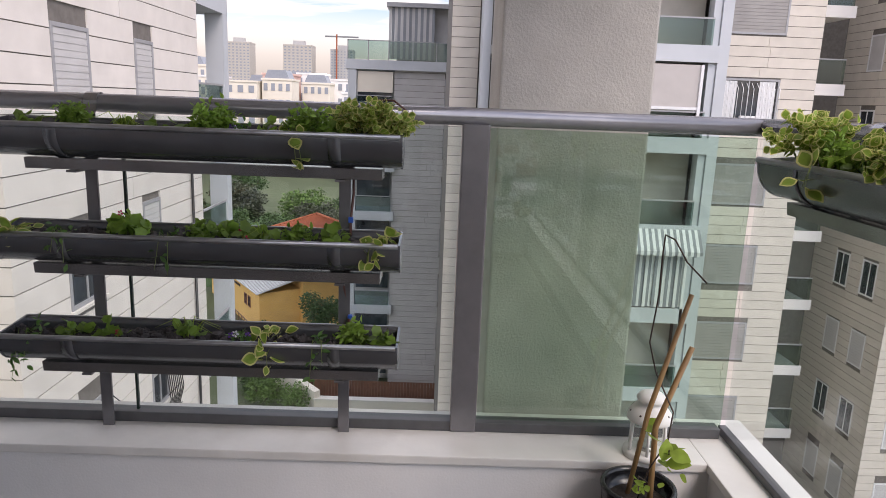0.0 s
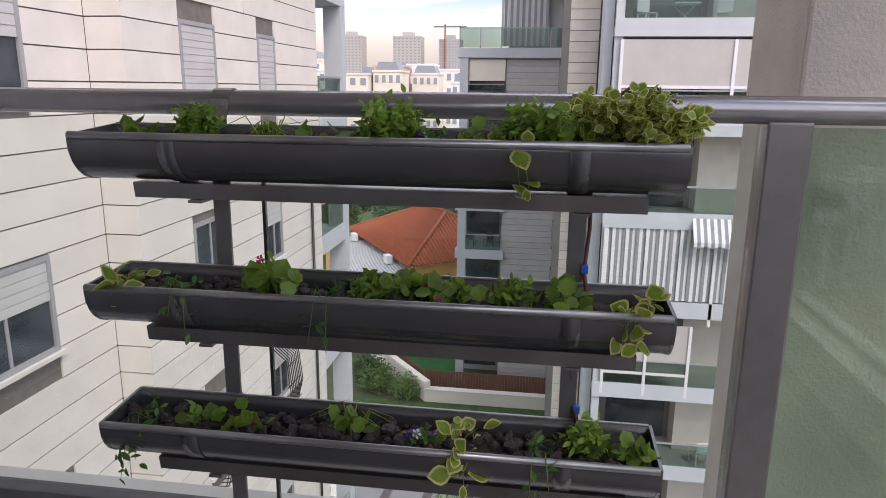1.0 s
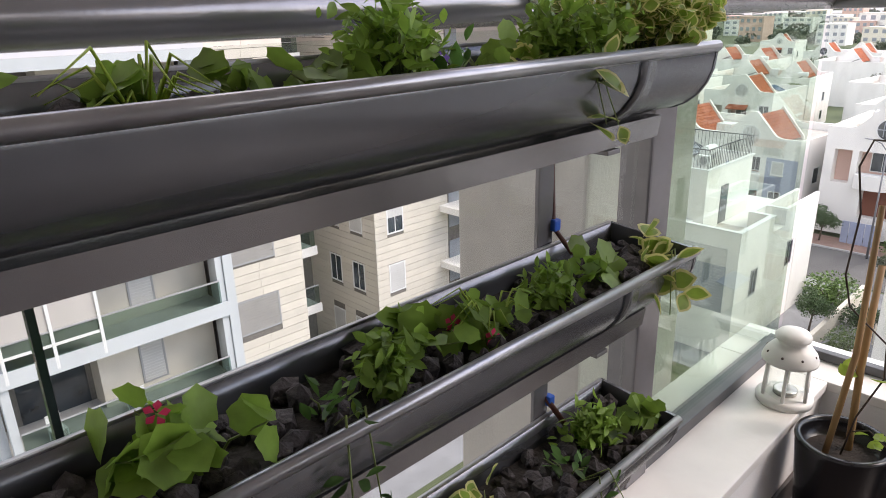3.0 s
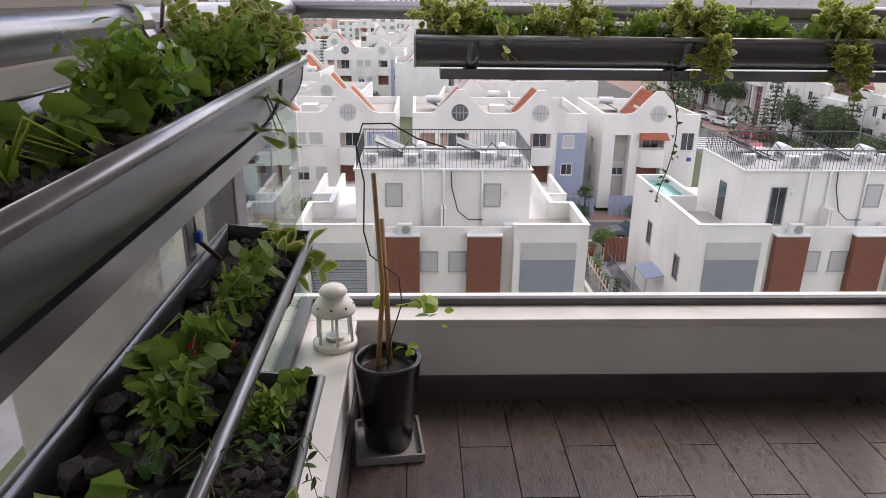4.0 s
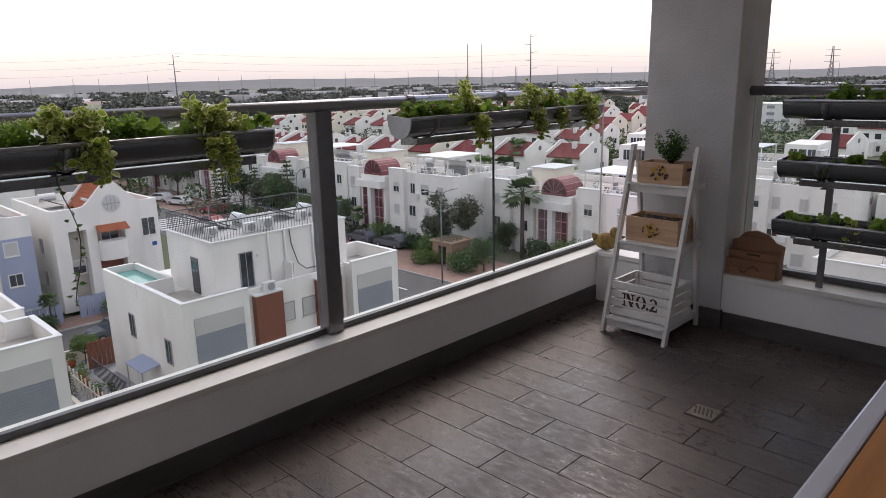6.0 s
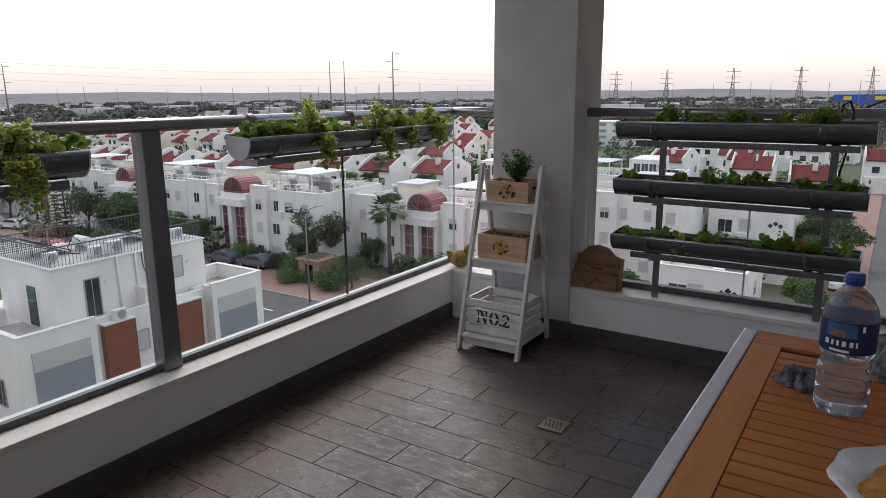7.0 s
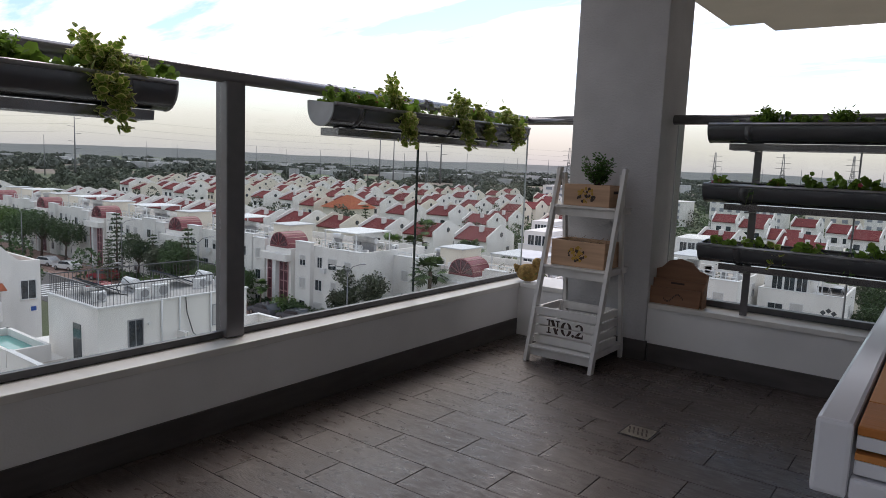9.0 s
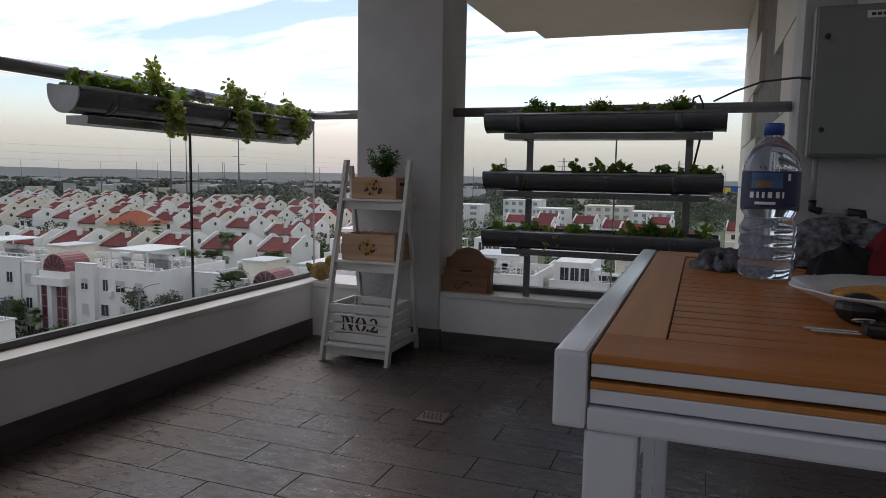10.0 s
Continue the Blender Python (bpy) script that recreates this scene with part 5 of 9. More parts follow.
add_lathe(bm, [(0.0, 0.292), (0.0165, 0.292), (0.0175, 0.289), (0.0175, 0.270), (0.0, 0.270)][::-1], 24)
part("cap", bm, M_BOTTLECAP, t)
bm = bmesh.new()
add_lathe(bm, [(0.0511, 0.138), (0.0511, 0.202)], 40)
lab = part("label", bm, M_LABEL, t, "dark blue wrapped label")
a0 = 78
def on_label(name, a_lo, a_hi, z_lo, z_hi, material, r=0.0515):
    bm = bmesh.new()
    k = 6
    va = [[bm.verts.new((r * math.cos(radians(a)), r * math.sin(radians(a)), z - 0.010)) for a in [a_lo + (a_hi - a_lo) * i / k for i in range(k + 1)]] for z in (z_lo, z_hi)]
    for i in range(k):
        bm.faces.new((va[0][i], va[0][i + 1], va[1][i + 1], va[1][i]))
    return part(name, bm, material, lab)
on_label("label_picture", a0 - 32, a0 + 30, 0.182, 0.210, M_LABEL_L)
on_label("label_picture", a0 - 22, a0 + 8, 0.183, 0.196, M_LABEL_O, 0.0518)
for i, (q, w) in enumerate(((-34, 12), (-19, 8), (-8, 8), (3, 11), (18, 10), (30, 7))):
    on_label("letter_bar", a0 + q, a0 + q + w - 3, 0.164, 0.175, M_WHITEPRINT, 0.0517)
on_label("text_bar", a0 - 22, a0 + 18, 0.152, 0.157, M_WHITEPRINT, 0.0517)
on_label("volume_mark", a0 + 40, a0 + 46, 0.196, 0.208, M_WHITEPRINT, 0.0517)


def crumpled(name, loc, rx, ry, h, material, label, seed, rz=0, folds=9, category="cloth"):
    """A heap of cloth with folds."""
    t = thing(name, loc, label, category, rz=rz)
    bm = bmesh.new()
    n, k = 30, 12
    rg_ = random.Random(seed)
    ph = [rg_.uniform(0, 6.28) for _ in range(6)]
    rings = []
    for j in range(k + 1):
        q = j / k
        ring = []
        for i in range(n):
            a = 2 * math.pi * i / n
            e = 1 + 0.16 * math.sin(folds * 0.5 * a + ph[0]) + 0.10 * math.sin(folds * a + ph[1] + 3 * q)
            r = math.cos(q * math.pi / 2) ** 0.7 * e
            z = h * math.sin(q * math.pi / 2) * (1 + 0.22 * math.sin(2 * a + ph[2])) + 0.008 * math.sin(7 * a + 9 * q + ph[3])
            ring.append(bm.verts.new((rx * r * math.cos(a), ry * r * math.sin(a), max(0.001, z))))
        rings.append(ring)
    for a, b_ in zip(rings, rings[1:]):
        for i in range(n):
            bm.faces.new((a[i], a[(i + 1) % n], b_[(i + 1) % n], b_[i])).smooth = True
    bmesh.ops.remove_doubles(bm, verts=rings[-1], dist=0.003)
    part("cloth", bm, material, t)
    return t


crumpled("crumpled_scarf", (-2.150, -2.06, TZ), 0.055, 0.035, 0.034, M_SCARF, "crumpled grey patterned scarf on the table", 4, 10)
crumpled("folded_scarf", (-2.40, -2.26, TZ), 0.16, 0.10, 0.085, M_SCARF, "heap of grey patterned cloth on the table", 8, -10, 13)
crumpled("black_bag", (-2.375, -2.06, TZ), 0.075, 0.045, 0.055, M_BLACKCLOTH, "soft black cloth bag lying on the table", 5, 0, 3)
crumpled("red_cloth", (-2.495, -2.05, TZ), 0.10, 0.06, 0.10, M_REDCLOTH, "dark red folded cloth beside the bag", 6, 0, 5)
t = thing("serving_bowl", (-2.37, -1.635, TZ), "shallow white bowl with a wavy rim and food", "bowl")
bm = bmesh.new()
wv = lambda a, j: 1 + (0.03 * math.sin(9 * a) if j in (3, 4) else 0)
add_lathe(bm, [(0.0, 0.002), (0.06, 0.002), (0.10, 0.016), (0.142, 0.036), (0.144, 0.039), (0.098, 0.022), (0.055, 0.009), (0.0, 0.008)], 48, wave=wv)
part("body", bm, M_CHINA, t)
bm = bmesh.new()
add_lathe(bm, [(0.098, 0.024), (0.06, 0.034), (0.02, 0.038), (0.0, 0.038)], 20, wave=lambda a, j: 1 + 0.12 * math.sin(5 * a + j))
part("food", bm, M_FOOD, t, "lumpy orange food")
t = thing("car_keys", (-2.28, -1.475, TZ), "black car key fob with two metal keys", "keys")
bm = bmesh.new()
add_box(bm, -0.065, -0.016, 0.001, -0.012, 0.016, 0.016, 0.005)
part("fob", bm, M_BLACKPLASTIC, t)
part("key", boxed(-0.008, -0.009, 0.002, 0.052, -0.002, 0.0045, 0.0008), M_STEEL, t, "steel key blade")
part("key", boxed(-0.008, 0.006, 0.002, 0.045, 0.012, 0.0045, 0.0008), M_STEEL, t, "steel key blade")
bm = bmesh.new()
add_tube(bm, [(-0.012 + 0.012 * math.cos(a), 0.012 * math.sin(a), 0.018 + 0.004 * math.sin(a)) for a in [k * 0.524 for k in range(13)]], 0.0013, 6)
part("ring", bm, M_STEEL, t)
t = thing("round_charm", (-2.30, -1.54, TZ), "round black leather key charm", "keyring")
bm = bmesh.new()
bmesh.ops.create_uvsphere(bm, u_segments=14, v_segments=10, radius=1, matrix=pose(0, 0, 0.022) @ Matrix.Diagonal((0.03, 0.024, 0.021, 1)))
part("body", bm, M_BLACKPLASTIC, t)

# ---- utility cabinet, pipes and socket on the wall ----
t = thing("wall_cabinet", (0, 0, 0), "grey-green metal control cabinet on the wall", "cabinet")
part("body", boxed(-3.05, -3.898, 1.045, -2.505, -3.80, 1.66, 0.006), M_GREYBOX, t)
part("door", boxed(-3.04, -3.799, 1.055, -2.512, -3.786, 1.65, 0.004), M_GREYBOX, t)
for z in (1.155, 1.535):
    bm = bmesh.new()
    bmesh.ops.create_cone(bm, cap_ends=True, segments=16, radius1=0.011, radius2=0.010, depth=0.008, matrix=pose(-2.55, -3.782, z, 90))
    part("lock", bm, M_BLACKPLASTIC, t, "round black lock")
part("name_plate", boxed(-2.80, -3.785, 1.60, -2.685, -3.783, 1.628), M_WHITEPRINT, t)
for k in range(4):
    part("text_bar", boxed(-2.715 - k * 0.02, -3.782, 1.608, -2.700 - k * 0.02, -3.781, 1.620), M_PRINT, t)
t = thing("paper_notice", (0, 0, 0), "green and white framed notice on the cabinet top", "sign")
part("frame", boxed(-3.0, -3.86, 1.662, -2.66, -3.845, 1.86, 0.002), M_WHITEPRINT, t)
part("picture", boxed(-2.98, -3.844, 1.685, -2.68, -3.842, 1.85), M_GREENSIGN, t)
t = thing("drain_pipe", (0, 0, 0), "grey plastic pipe with black elbows under the cabinet", "pipe")
for pts, r, mt, nm in (([(-2.545, -3.84, 1.045), (-2.545, -3.84, 0.86)], 0.012, M_PIPEGREY, "pipe"), ([(-2.545, -3.84, 0.862), (-2.545, -3.84, 0.825), (-2.58, -3.84, 0.815)], 0.017, M_BLACKPLASTIC, "elbow"),
                       ([(-2.575, -3.84, 0.815), (-2.70, -3.84, 0.815)], 0.011, M_PIPEGREY, "pipe"), ([(-2.68, -3.84, 0.815), (-2.735, -3.84, 0.812), (-2.745, -3.84, 0.76)], 0.018, M_BLACKPLASTIC, "elbow"), ([(-2.745, -3.84, 0.765), (-2.745, -3.84, 0.62)], 0.012, M_PIPEGREY, "pipe")):
    bm = bmesh.new()
    add_tube(bm, pts, r, 12)
    part(nm, bm, mt, t)
t = thing("wall_socket", (0, 0, 0), "white plastic outdoor socket cover", "socket")
part("cover", boxed(-2.63, -3.899, 0.74, -2.545, -3.875, 0.80, 0.004), M_PIPEGREY, t)


# ---- outside helpers ----
GZ = -17.2
setting("ground", boxed(-2500, -2800, GZ - 0.4, 2800, 2500, GZ), mat("field_ground", (0.085, 0.105, 0.05), 0.95, vary=0.35, grain=0.02, stain=0.8, stain_scale=0.006, stain_color=(0.21, 0.17, 0.125)), "flat green and brown open country", "ground")


def face_box(bm, face, u0, u1, d0, d1, z0, z1, mi=0):
    """A box on a facade: u along it, d outwards. face: ('x' or 'y', place, outward sign)."""
    ax, c, s = face
    if ax == "x":
        return add_box(bm, c + s * d0, u0, z0, c + s * d1, u1, z1, mi=mi)
    return add_box(bm, u0, c + s * d0, z0, u1, c + s * d1, z1, mi=mi)


def shutter(face, u0, u1, z0, z1, parent, material, d=0.02):
    bm = bmesh.new()
    n = max(3, int((z1 - z0) / 0.11))
    for k in range(n):
        a, b_ = z0 + (z1 - z0) * k / n, z0 + (z1 - z0) * (k + 1) / n
        face_box(bm, face, u0, u1, d - 0.03, d + 0.012, a, b_ - 0.014)
    face_box(bm, face, u0, u1, d - 0.03, d, z0, z1)
    return tagged(part("shutter", bm, material, parent), kind="stuff")


def window_unit(face, u0, u1, z0, z1, parent, style="pane", sill=True, fmat=None, simple=False, smat=None):
    """A framed window set into a facade: frame, pane or lowered shutter, sill."""
    fmat = fmat or M_FRAME
    bm = bmesh.new()
    w = 0.07
    for q in ((u0 - w, u0, z0 - w, z1 + w), (u1, u1 + w, z0 - w, z1 + w), (u0, u1, z1, z1 + w), (u0, u1, z0 - w, z0)):
        face_box(bm, face, q[0], q[1], -0.05, 0.045, q[2], q[3])
    fr = part("window", bm, fmat, parent)
    zm = {"pane": z1, "shut": z0, "half": z0 + (z1 - z0) * 0.55}[style]
    if zm > z0 + 0.01:
        bm = bmesh.new()
        face_box(bm, face, u0, u1, -0.05, 0.008, z0, zm)
        part("pane", bm, M_DARKPANE, fr)
    if zm > z0 + 0.01 and not simple:
        bm = bmesh.new()
        um = (u0 + u1) / 2
        face_box(bm, face, um - 0.02, um + 0.02, 0.0085, 0.03, z0, zm)
        part("mullion", bm, fmat, fr)
    if zm < z1 - 0.01:
        shutter(face, u0, u1, zm, z1, fr, smat or M_SHUTTER_L)
    if sill:
        bm = bmesh.new()
        face_box(bm, face, u0 - 0.12, u1 + 0.12, 0.0, 0.10, z0 - 0.13, z0 - 0.072)
        part("sill", bm, M_STONE, fr)
    return fr


PANEL_MESH = {}


def clad(parent, face, u0, u1, z0, z1, holes, material, course=0.42, run=2.4, near=-9.0, seed=0):
    """Stone courses on a facade, cut round its openings; the lowest courses are one joined part."""
    rg_ = random.Random(seed)
    joined = bmesh.new()
    z, n = z0, 0
    while z < z1 - 0.05:
        zt = min(z + course, z1)
        spans = [(u0, u1)]
        for a, b_, c, d in holes:
            if d > z + 0.02 and c < zt - 0.02:
                spans = [q for s_, e in spans for q in ((s_, min(e, a)), (max(s_, b_), e)) if q[1] - q[0] > 0.05]
        for s_, e in spans:
            k = max(1, round((e - s_) / run))
            cuts = [s_ + (e - s_) * i / k + (rg_.uniform(-0.25, 0.25) if 0 < i < k else 0) for i in range(k + 1)]
            for a, b_ in zip(cuts, cuts[1:]):
                if z < near:
                    face_box(joined, face, a + 0.006, b_ - 0.006, 0.0, 0.03, z + 0.010, zt - 0.010)
                else:
                    bm = bmesh.new()
                    face_box(bm, face, a + 0.006, b_ - 0.006, 0.0, 0.03, z + 0.010, zt - 0.010)
                    part("stone_panel", bm, material, parent)
        z, n = zt, n + 1
    if joined.faces:
        tagged(part("stone_courses", joined, material, parent), kind="stuff")
    else:
        joined.free()


def glass_rail(face, u0, u1, d, z0, h, parent):
    bm = bmesh.new()
    face_box(bm, face, u0, u1, d - 0.01, d + 0.01, z0, z0 + h)
    p = part("balustrade_pane", bm, M_BALGLASS, parent)
    p.visible_shadow = False
    bm = bmesh.new()
    face_box(bm, face, u0, u1, d - 0.03, d + 0.03, z0 + h, z0 + h + 0.05)
    part("balustrade_rail", bm, M_FRAME, parent)


M_BALGLASS = glass_mat("balustrade_glass", (0.72, 0.83, 0.80), 0.05, 0.85)

# ---- apartment house close by on the left of the first railing ----
apt = thing("apartment_building", (0, 0, 0), "tall cream stone-clad apartment building close by", "building")
WX, WXL, WY, WEND = -6.95, -7.50, 7.86, 16.1
bm = bmesh.new()
add_box(bm, -19, WY, GZ, WX, WEND, 14)
add_box(bm, -19, -6.0, GZ, WXL, WY - 0.002, 14)
wl_wall = part("wall", bm, M_JOINT, apt)
f_main, f_left, f_strip = ("x", WX, 1), ("x", WXL, 1), ("y", WY, -1)
holes_m, holes_l = [], []
for k in range(-4, 4):
    zt = 2.27 + 3.3 * k
    holes_m += [(9.35, 10.56, zt - 1.42, zt + 0.08), (12.38, 13.30, zt - 1.42, zt + 0.08)]
    holes_l += [(4.95, 6.62, zt + 0.05 - 1.27, zt + 0.20)]
clad(wl_wall, f_main, WY - 0.03, WEND, -17.35, 9.0, holes_m, M_STONE, 0.435, 3.6, -8.5, 1)
clad(wl_wall, f_left, -2.0, WY - 0.03, -17.35, 9.0, holes_l, M_STONE, 0.435, 3.6, -8.5, 2)
clad(wl_wall, f_strip, WXL + 0.031, WX + 0.03, -17.35, 9.0, [], M_STONE, 0.435, 2.0, -8.5, 3)
for k in range(-4, 3):
    zt = 2.27 + 3.3 * k
    for (u0, u1), st in (((9.42, 10.49), "shut" if k >= 0 else "pane"), ((12.45, 13.23), "shut" if k >= 0 else "half")):
        window_unit(f_main, u0, u1, zt - 1.25 if k >= 0 else zt - 1.30, zt, wl_wall, st)
    window_unit(f_left, 5.02, 6.55, zt - 1.05, zt + 0.12, wl_wall, "half")
# window cages low down
for zc in (-5.9,):
    for (u0, u1) in ((9.42, 10.49), (12.45, 13.23)):
        bm = bmesh.new()
        for i in range(9):
            u = u0 + (u1 - u0) * i / 8
            add_tube(bm, [(WX + 0.03, u, zc + 1.5), (WX + 0.28, u + 0.1, zc + 1.2), (WX + 0.40, u, zc + 0.5), (WX + 0.30, u - 0.1, zc), (WX + 0.03, u, zc - 0.1)], 0.012, 4)
        for z in (zc + 0.1, zc + 0.6, zc + 1.1):
            add_tube(bm, [(WX + 0.35, u0, z), (WX + 0.35, u1, z)], 0.012, 4)
        part("window_cage", bm, M_BLACKPLASTIC, wl_wall, "black bent window grille")
# corner balconies
bx0, by0, by1 = -9.5, WEND, 18.6
for k in range(-6, 4):
    z = 0.55 + 3.3 * k
    part("balcony_slab", boxed(bx0, by0, z - 0.35, WX + 0.06, by1, z), M_PALEBLUE, apt)
    bal = part("balcony_front", boxed(WX - 0.06, by0 + 0.05, z + 0.01, WX + 0.04, by1 - 0.45, z + 0.14), M_PALEBLUE, apt)
    glass_rail(("x", WX, 1), by0 + 0.05, by1 - 0.45, 0.0, z + 0.14, 0.85, bal)
part("corner_pillar", boxed(WX - 0.45, by1 - 0.42, GZ, WX + 0.055, by1, 9.0), M_PALEBLUE, apt)
part("inner_wall", boxed(bx0, by0, GZ, -8.4, by0 + 0.3, 9.0), M_CONCRETE, apt)
# a slim downpipe at the facade
bm = bmesh.new()
add_tube(bm, [(WX + 0.09, 15.2, GZ), (WX + 0.09, 15.2, -0.5)], 0.035, 8)
part("downpipe", bm, M_BLACKPLASTIC, apt)

# ---- apartment house across the yard ----
apt2 = thing("apartment_building", (0, 0, 0), "cream apartment building with stacked balconies across the yard", "building")
RY = 23.4
bm = bmesh.new()
add_box(bm, -0.40, RY + 0.9, GZ, 0.62, RY + 14, 14)
add_box(bm, 0.63, RY + 1.3, GZ, 9.0, RY + 14, 14)
add_box(bm, 9.01, RY, GZ, 12.75, RY + 14, 14)
add_box(bm, 12.76, 31.2, GZ, 18.14, RY + 14, 14)
add_box(bm, 18.15, 25.2, GZ, 29.0, RY + 14, 14)
r_wall = part("wall", bm, M_JOINT, apt2)
fr_m, fr_l, fr_r, fr_b = ("y", RY, -1), ("y", RY + 0.9, -1), ("y", 25.2, -1), ("y", RY + 1.3, -1)
hm = []
for k in range(-5, 4):
    hm.append((9.25, 11.47, 1.04 + 3.05 * k, 2.56 + 3.05 * k))
clad(r_wall, fr_m, 9.01, 12.75, GZ, 9.0, hm, M_STONE2, 0.36, 2.2, -9.5, 4)
clad(r_wall, fr_l, -0.40, 0.62, GZ, 9.0, [], M_STONE2, 0.36, 2.2, -9.5, 5)
fr_w = ("x", 18.15, -1)
holes_w = [(u, u + 1.06, 0.12 + 3.2 * k, 1.70 + 3.2 * k) for k in range(-5, 3) for u in (26.22, 28.22)]
holes_e = [(18.9, 20.0, 0.12 + 3.2 * k, 1.70 + 3.2 * k) for k in range(-5, 3)]
clad(r_wall, fr_w, 25.17, 31.2, GZ, 9.0, holes_w, M_STONE2, 0.36, 3.2, 20, 6)
clad(r_wall, fr_r, 18.12, 23.2, GZ, 9.0, holes_e, M_STONE2, 0.36, 3.2, 20, 8)
clad(r_wall, ("x", 12.75, 1), RY, 31.2, GZ, 9.0, [], M_STONE2, 0.36, 3, 20, 7)
for k in range(-5, 3):
    zb = 1.11 + 3.05 * k
    w_ = window_unit(fr_m, 9.32, 11.40, zb, zb + 1.38, r_wall, "pane" if k in (0, -5) else "shut", False, smat=M_SCREEN)
    if k == 0:
        bm = bmesh.new()
        for i in range(12):
            u = 9.32 + 2.08 * i / 11
            add_tube(bm, [(u, RY - 0.03, zb + 1.3), (u, RY - 0.25, zb + 1.1), (u, RY - 0.25, zb), (u, RY - 0.03, zb - 0.05)], 0.012, 4)
        tagged(part("window_cage", bm, M_TANK, w_), kind="stuff")
        part("window_box", boxed(10.1, RY - 0.24, zb - 0.04, 11.0, RY - 0.06, zb + 0.14, 0.01), M_TANK, w_, "white planter trough in the window grille")
        for u0 in (9.36, 10.75):
            bm = bmesh.new()
            for i in range(6):
                add_box(bm, u0 + i * 0.095, RY - 0.012 - 0.006 * (i % 2), zb + 0.02, u0 + 0.09 + i * 0.095, RY - 0.009, zb + 1.36)
            part("curtain", bm, M_STRIPE_W, w_, "pale gathered curtain")
for k in range(-5, 3):
    zb = 0.20 + 3.2 * k
    for u in (26.29, 28.29):
        window_unit(fr_w, u, u + 0.92, zb, zb + 1.42, r_wall, ("pane", "shut")[(k + int(u)) % 2], False, M_TANK)
    window_unit(fr_r, 18.97, 19.93, zb, zb + 1.42, r_wall, ("shut", "half")[k % 2], False, M_TANK)
    bm = bmesh.new()
    face_box(bm, fr_r, 23.3, 25.4, 0.001, 0.04, zb - 0.7, zb + 1.7)
    part("balcony_door", bm, M_SHUTTER, apt2)
    bm = bmesh.new()
    face_box(bm, fr_r, 26.3, 28.4, 0.001, 0.04, zb - 0.7, zb + 1.6)
    part("balcony_door", bm, M_DARKPANE, apt2)
    zs = zb + 0.70
    part("balcony_slab", boxed(22.6, 23.5, zs - 0.35, 28.9, 25.199, zs), M_WHITEWALL, apt2)
    efr = part("balcony_front", boxed(22.6, 23.42, zs - 0.38, 28.9, 23.499, zs + 0.2), M_WHITEWALL, apt2)
    glass_rail(("y", 23.46, -1), 22.7, 28.8, 0.0, zs + 0.2, 0.8, efr)
    part("court_slab", boxed(12.9, 28.2, zb - 1.15, 16.6, 31.199, zb - 0.85), M_WHITEWALL, apt2)
    cfr = part("court_front", boxed(12.9, 28.12, zb - 1.18, 16.6, 28.199, zb - 0.70), M_WHITEWALL, apt2)
    glass_rail(("y", 28.16, -1), 13.0, 16.5, 0.0, zb - 0.70, 1.0, cfr)
    bm = bmesh.new()
    face_box(bm, ("y", 31.2, -1), 13.2, 16.2, 0.001, 0.04, zb - 0.8, zb + 1.5)
    part("court_door", bm, M_DARKPANE, apt2)
part("pillar", boxed(24.1, 22.9, GZ, 25.0, 23.41, 9.0), M_WHITEWALL, apt2)
# balconies
BX0, BX1, BYF = 0.95, 8.62, RY - 1.25
bf = ("y", BYF, -1)
for k in range(-5, 4):
    z = 0.22 + 3.09 * k
    part("balcony_slab", boxed(BX0, BYF, z - 0.30, BX1, RY + 1.29, z), M_CONCRETE, apt2)
    fr = part("balcony_front", boxed(BX0, BYF - 0.1, z - 0.34, BX1, BYF - 0.001, z + 0.22), M_PALEBLUE, apt2)
    if k != -2:
        glass_rail(bf, BX0 + 0.3, BX1 - 0.25, 0.06, z + 0.22, 0.85, fr)
    bm = bmesh.new()
    face_box(bm, fr_b, BX0 + 0.8, BX1 - 4.6, 0.001, 0.03, z + 0.01, z + 2.2)
    part("balcony_door", bm, M_DARKPANE, apt2)
    bm = bmesh.new()
    face_box(bm, fr_b, BX1 - 4.4, BX1 - 0.02, 0.001, 1.0, z + 0.005, z + 2.73)
    bwp = part("balcony_wall_panel", bm, M_STONE2, apt2)
    window_unit(("y", RY + 0.3, -1), BX1 - 2.9, BX1 - 2.1, z + 0.5, z + 2.2, bwp, "shut", False)
for u in (BX0 + 0.02, BX1 - 0.28):
    part("pillar", boxed(u, BYF + 0.02, GZ, u + 0.26, BYF + 0.30, 9.0), M_PALEBLUE, apt2)
part("pillar", boxed(BX0 - 0.30, BYF + 0.5, GZ, BX0 - 0.005, RY + 0.6, 9.0), M_PALEBLUE, apt2)
part("pillar", boxed(BX1 - 0.005, BYF - 0.05, GZ, BX1 + 0.36, RY - 0.001, 9.0), M_PALEBLUE, apt2)


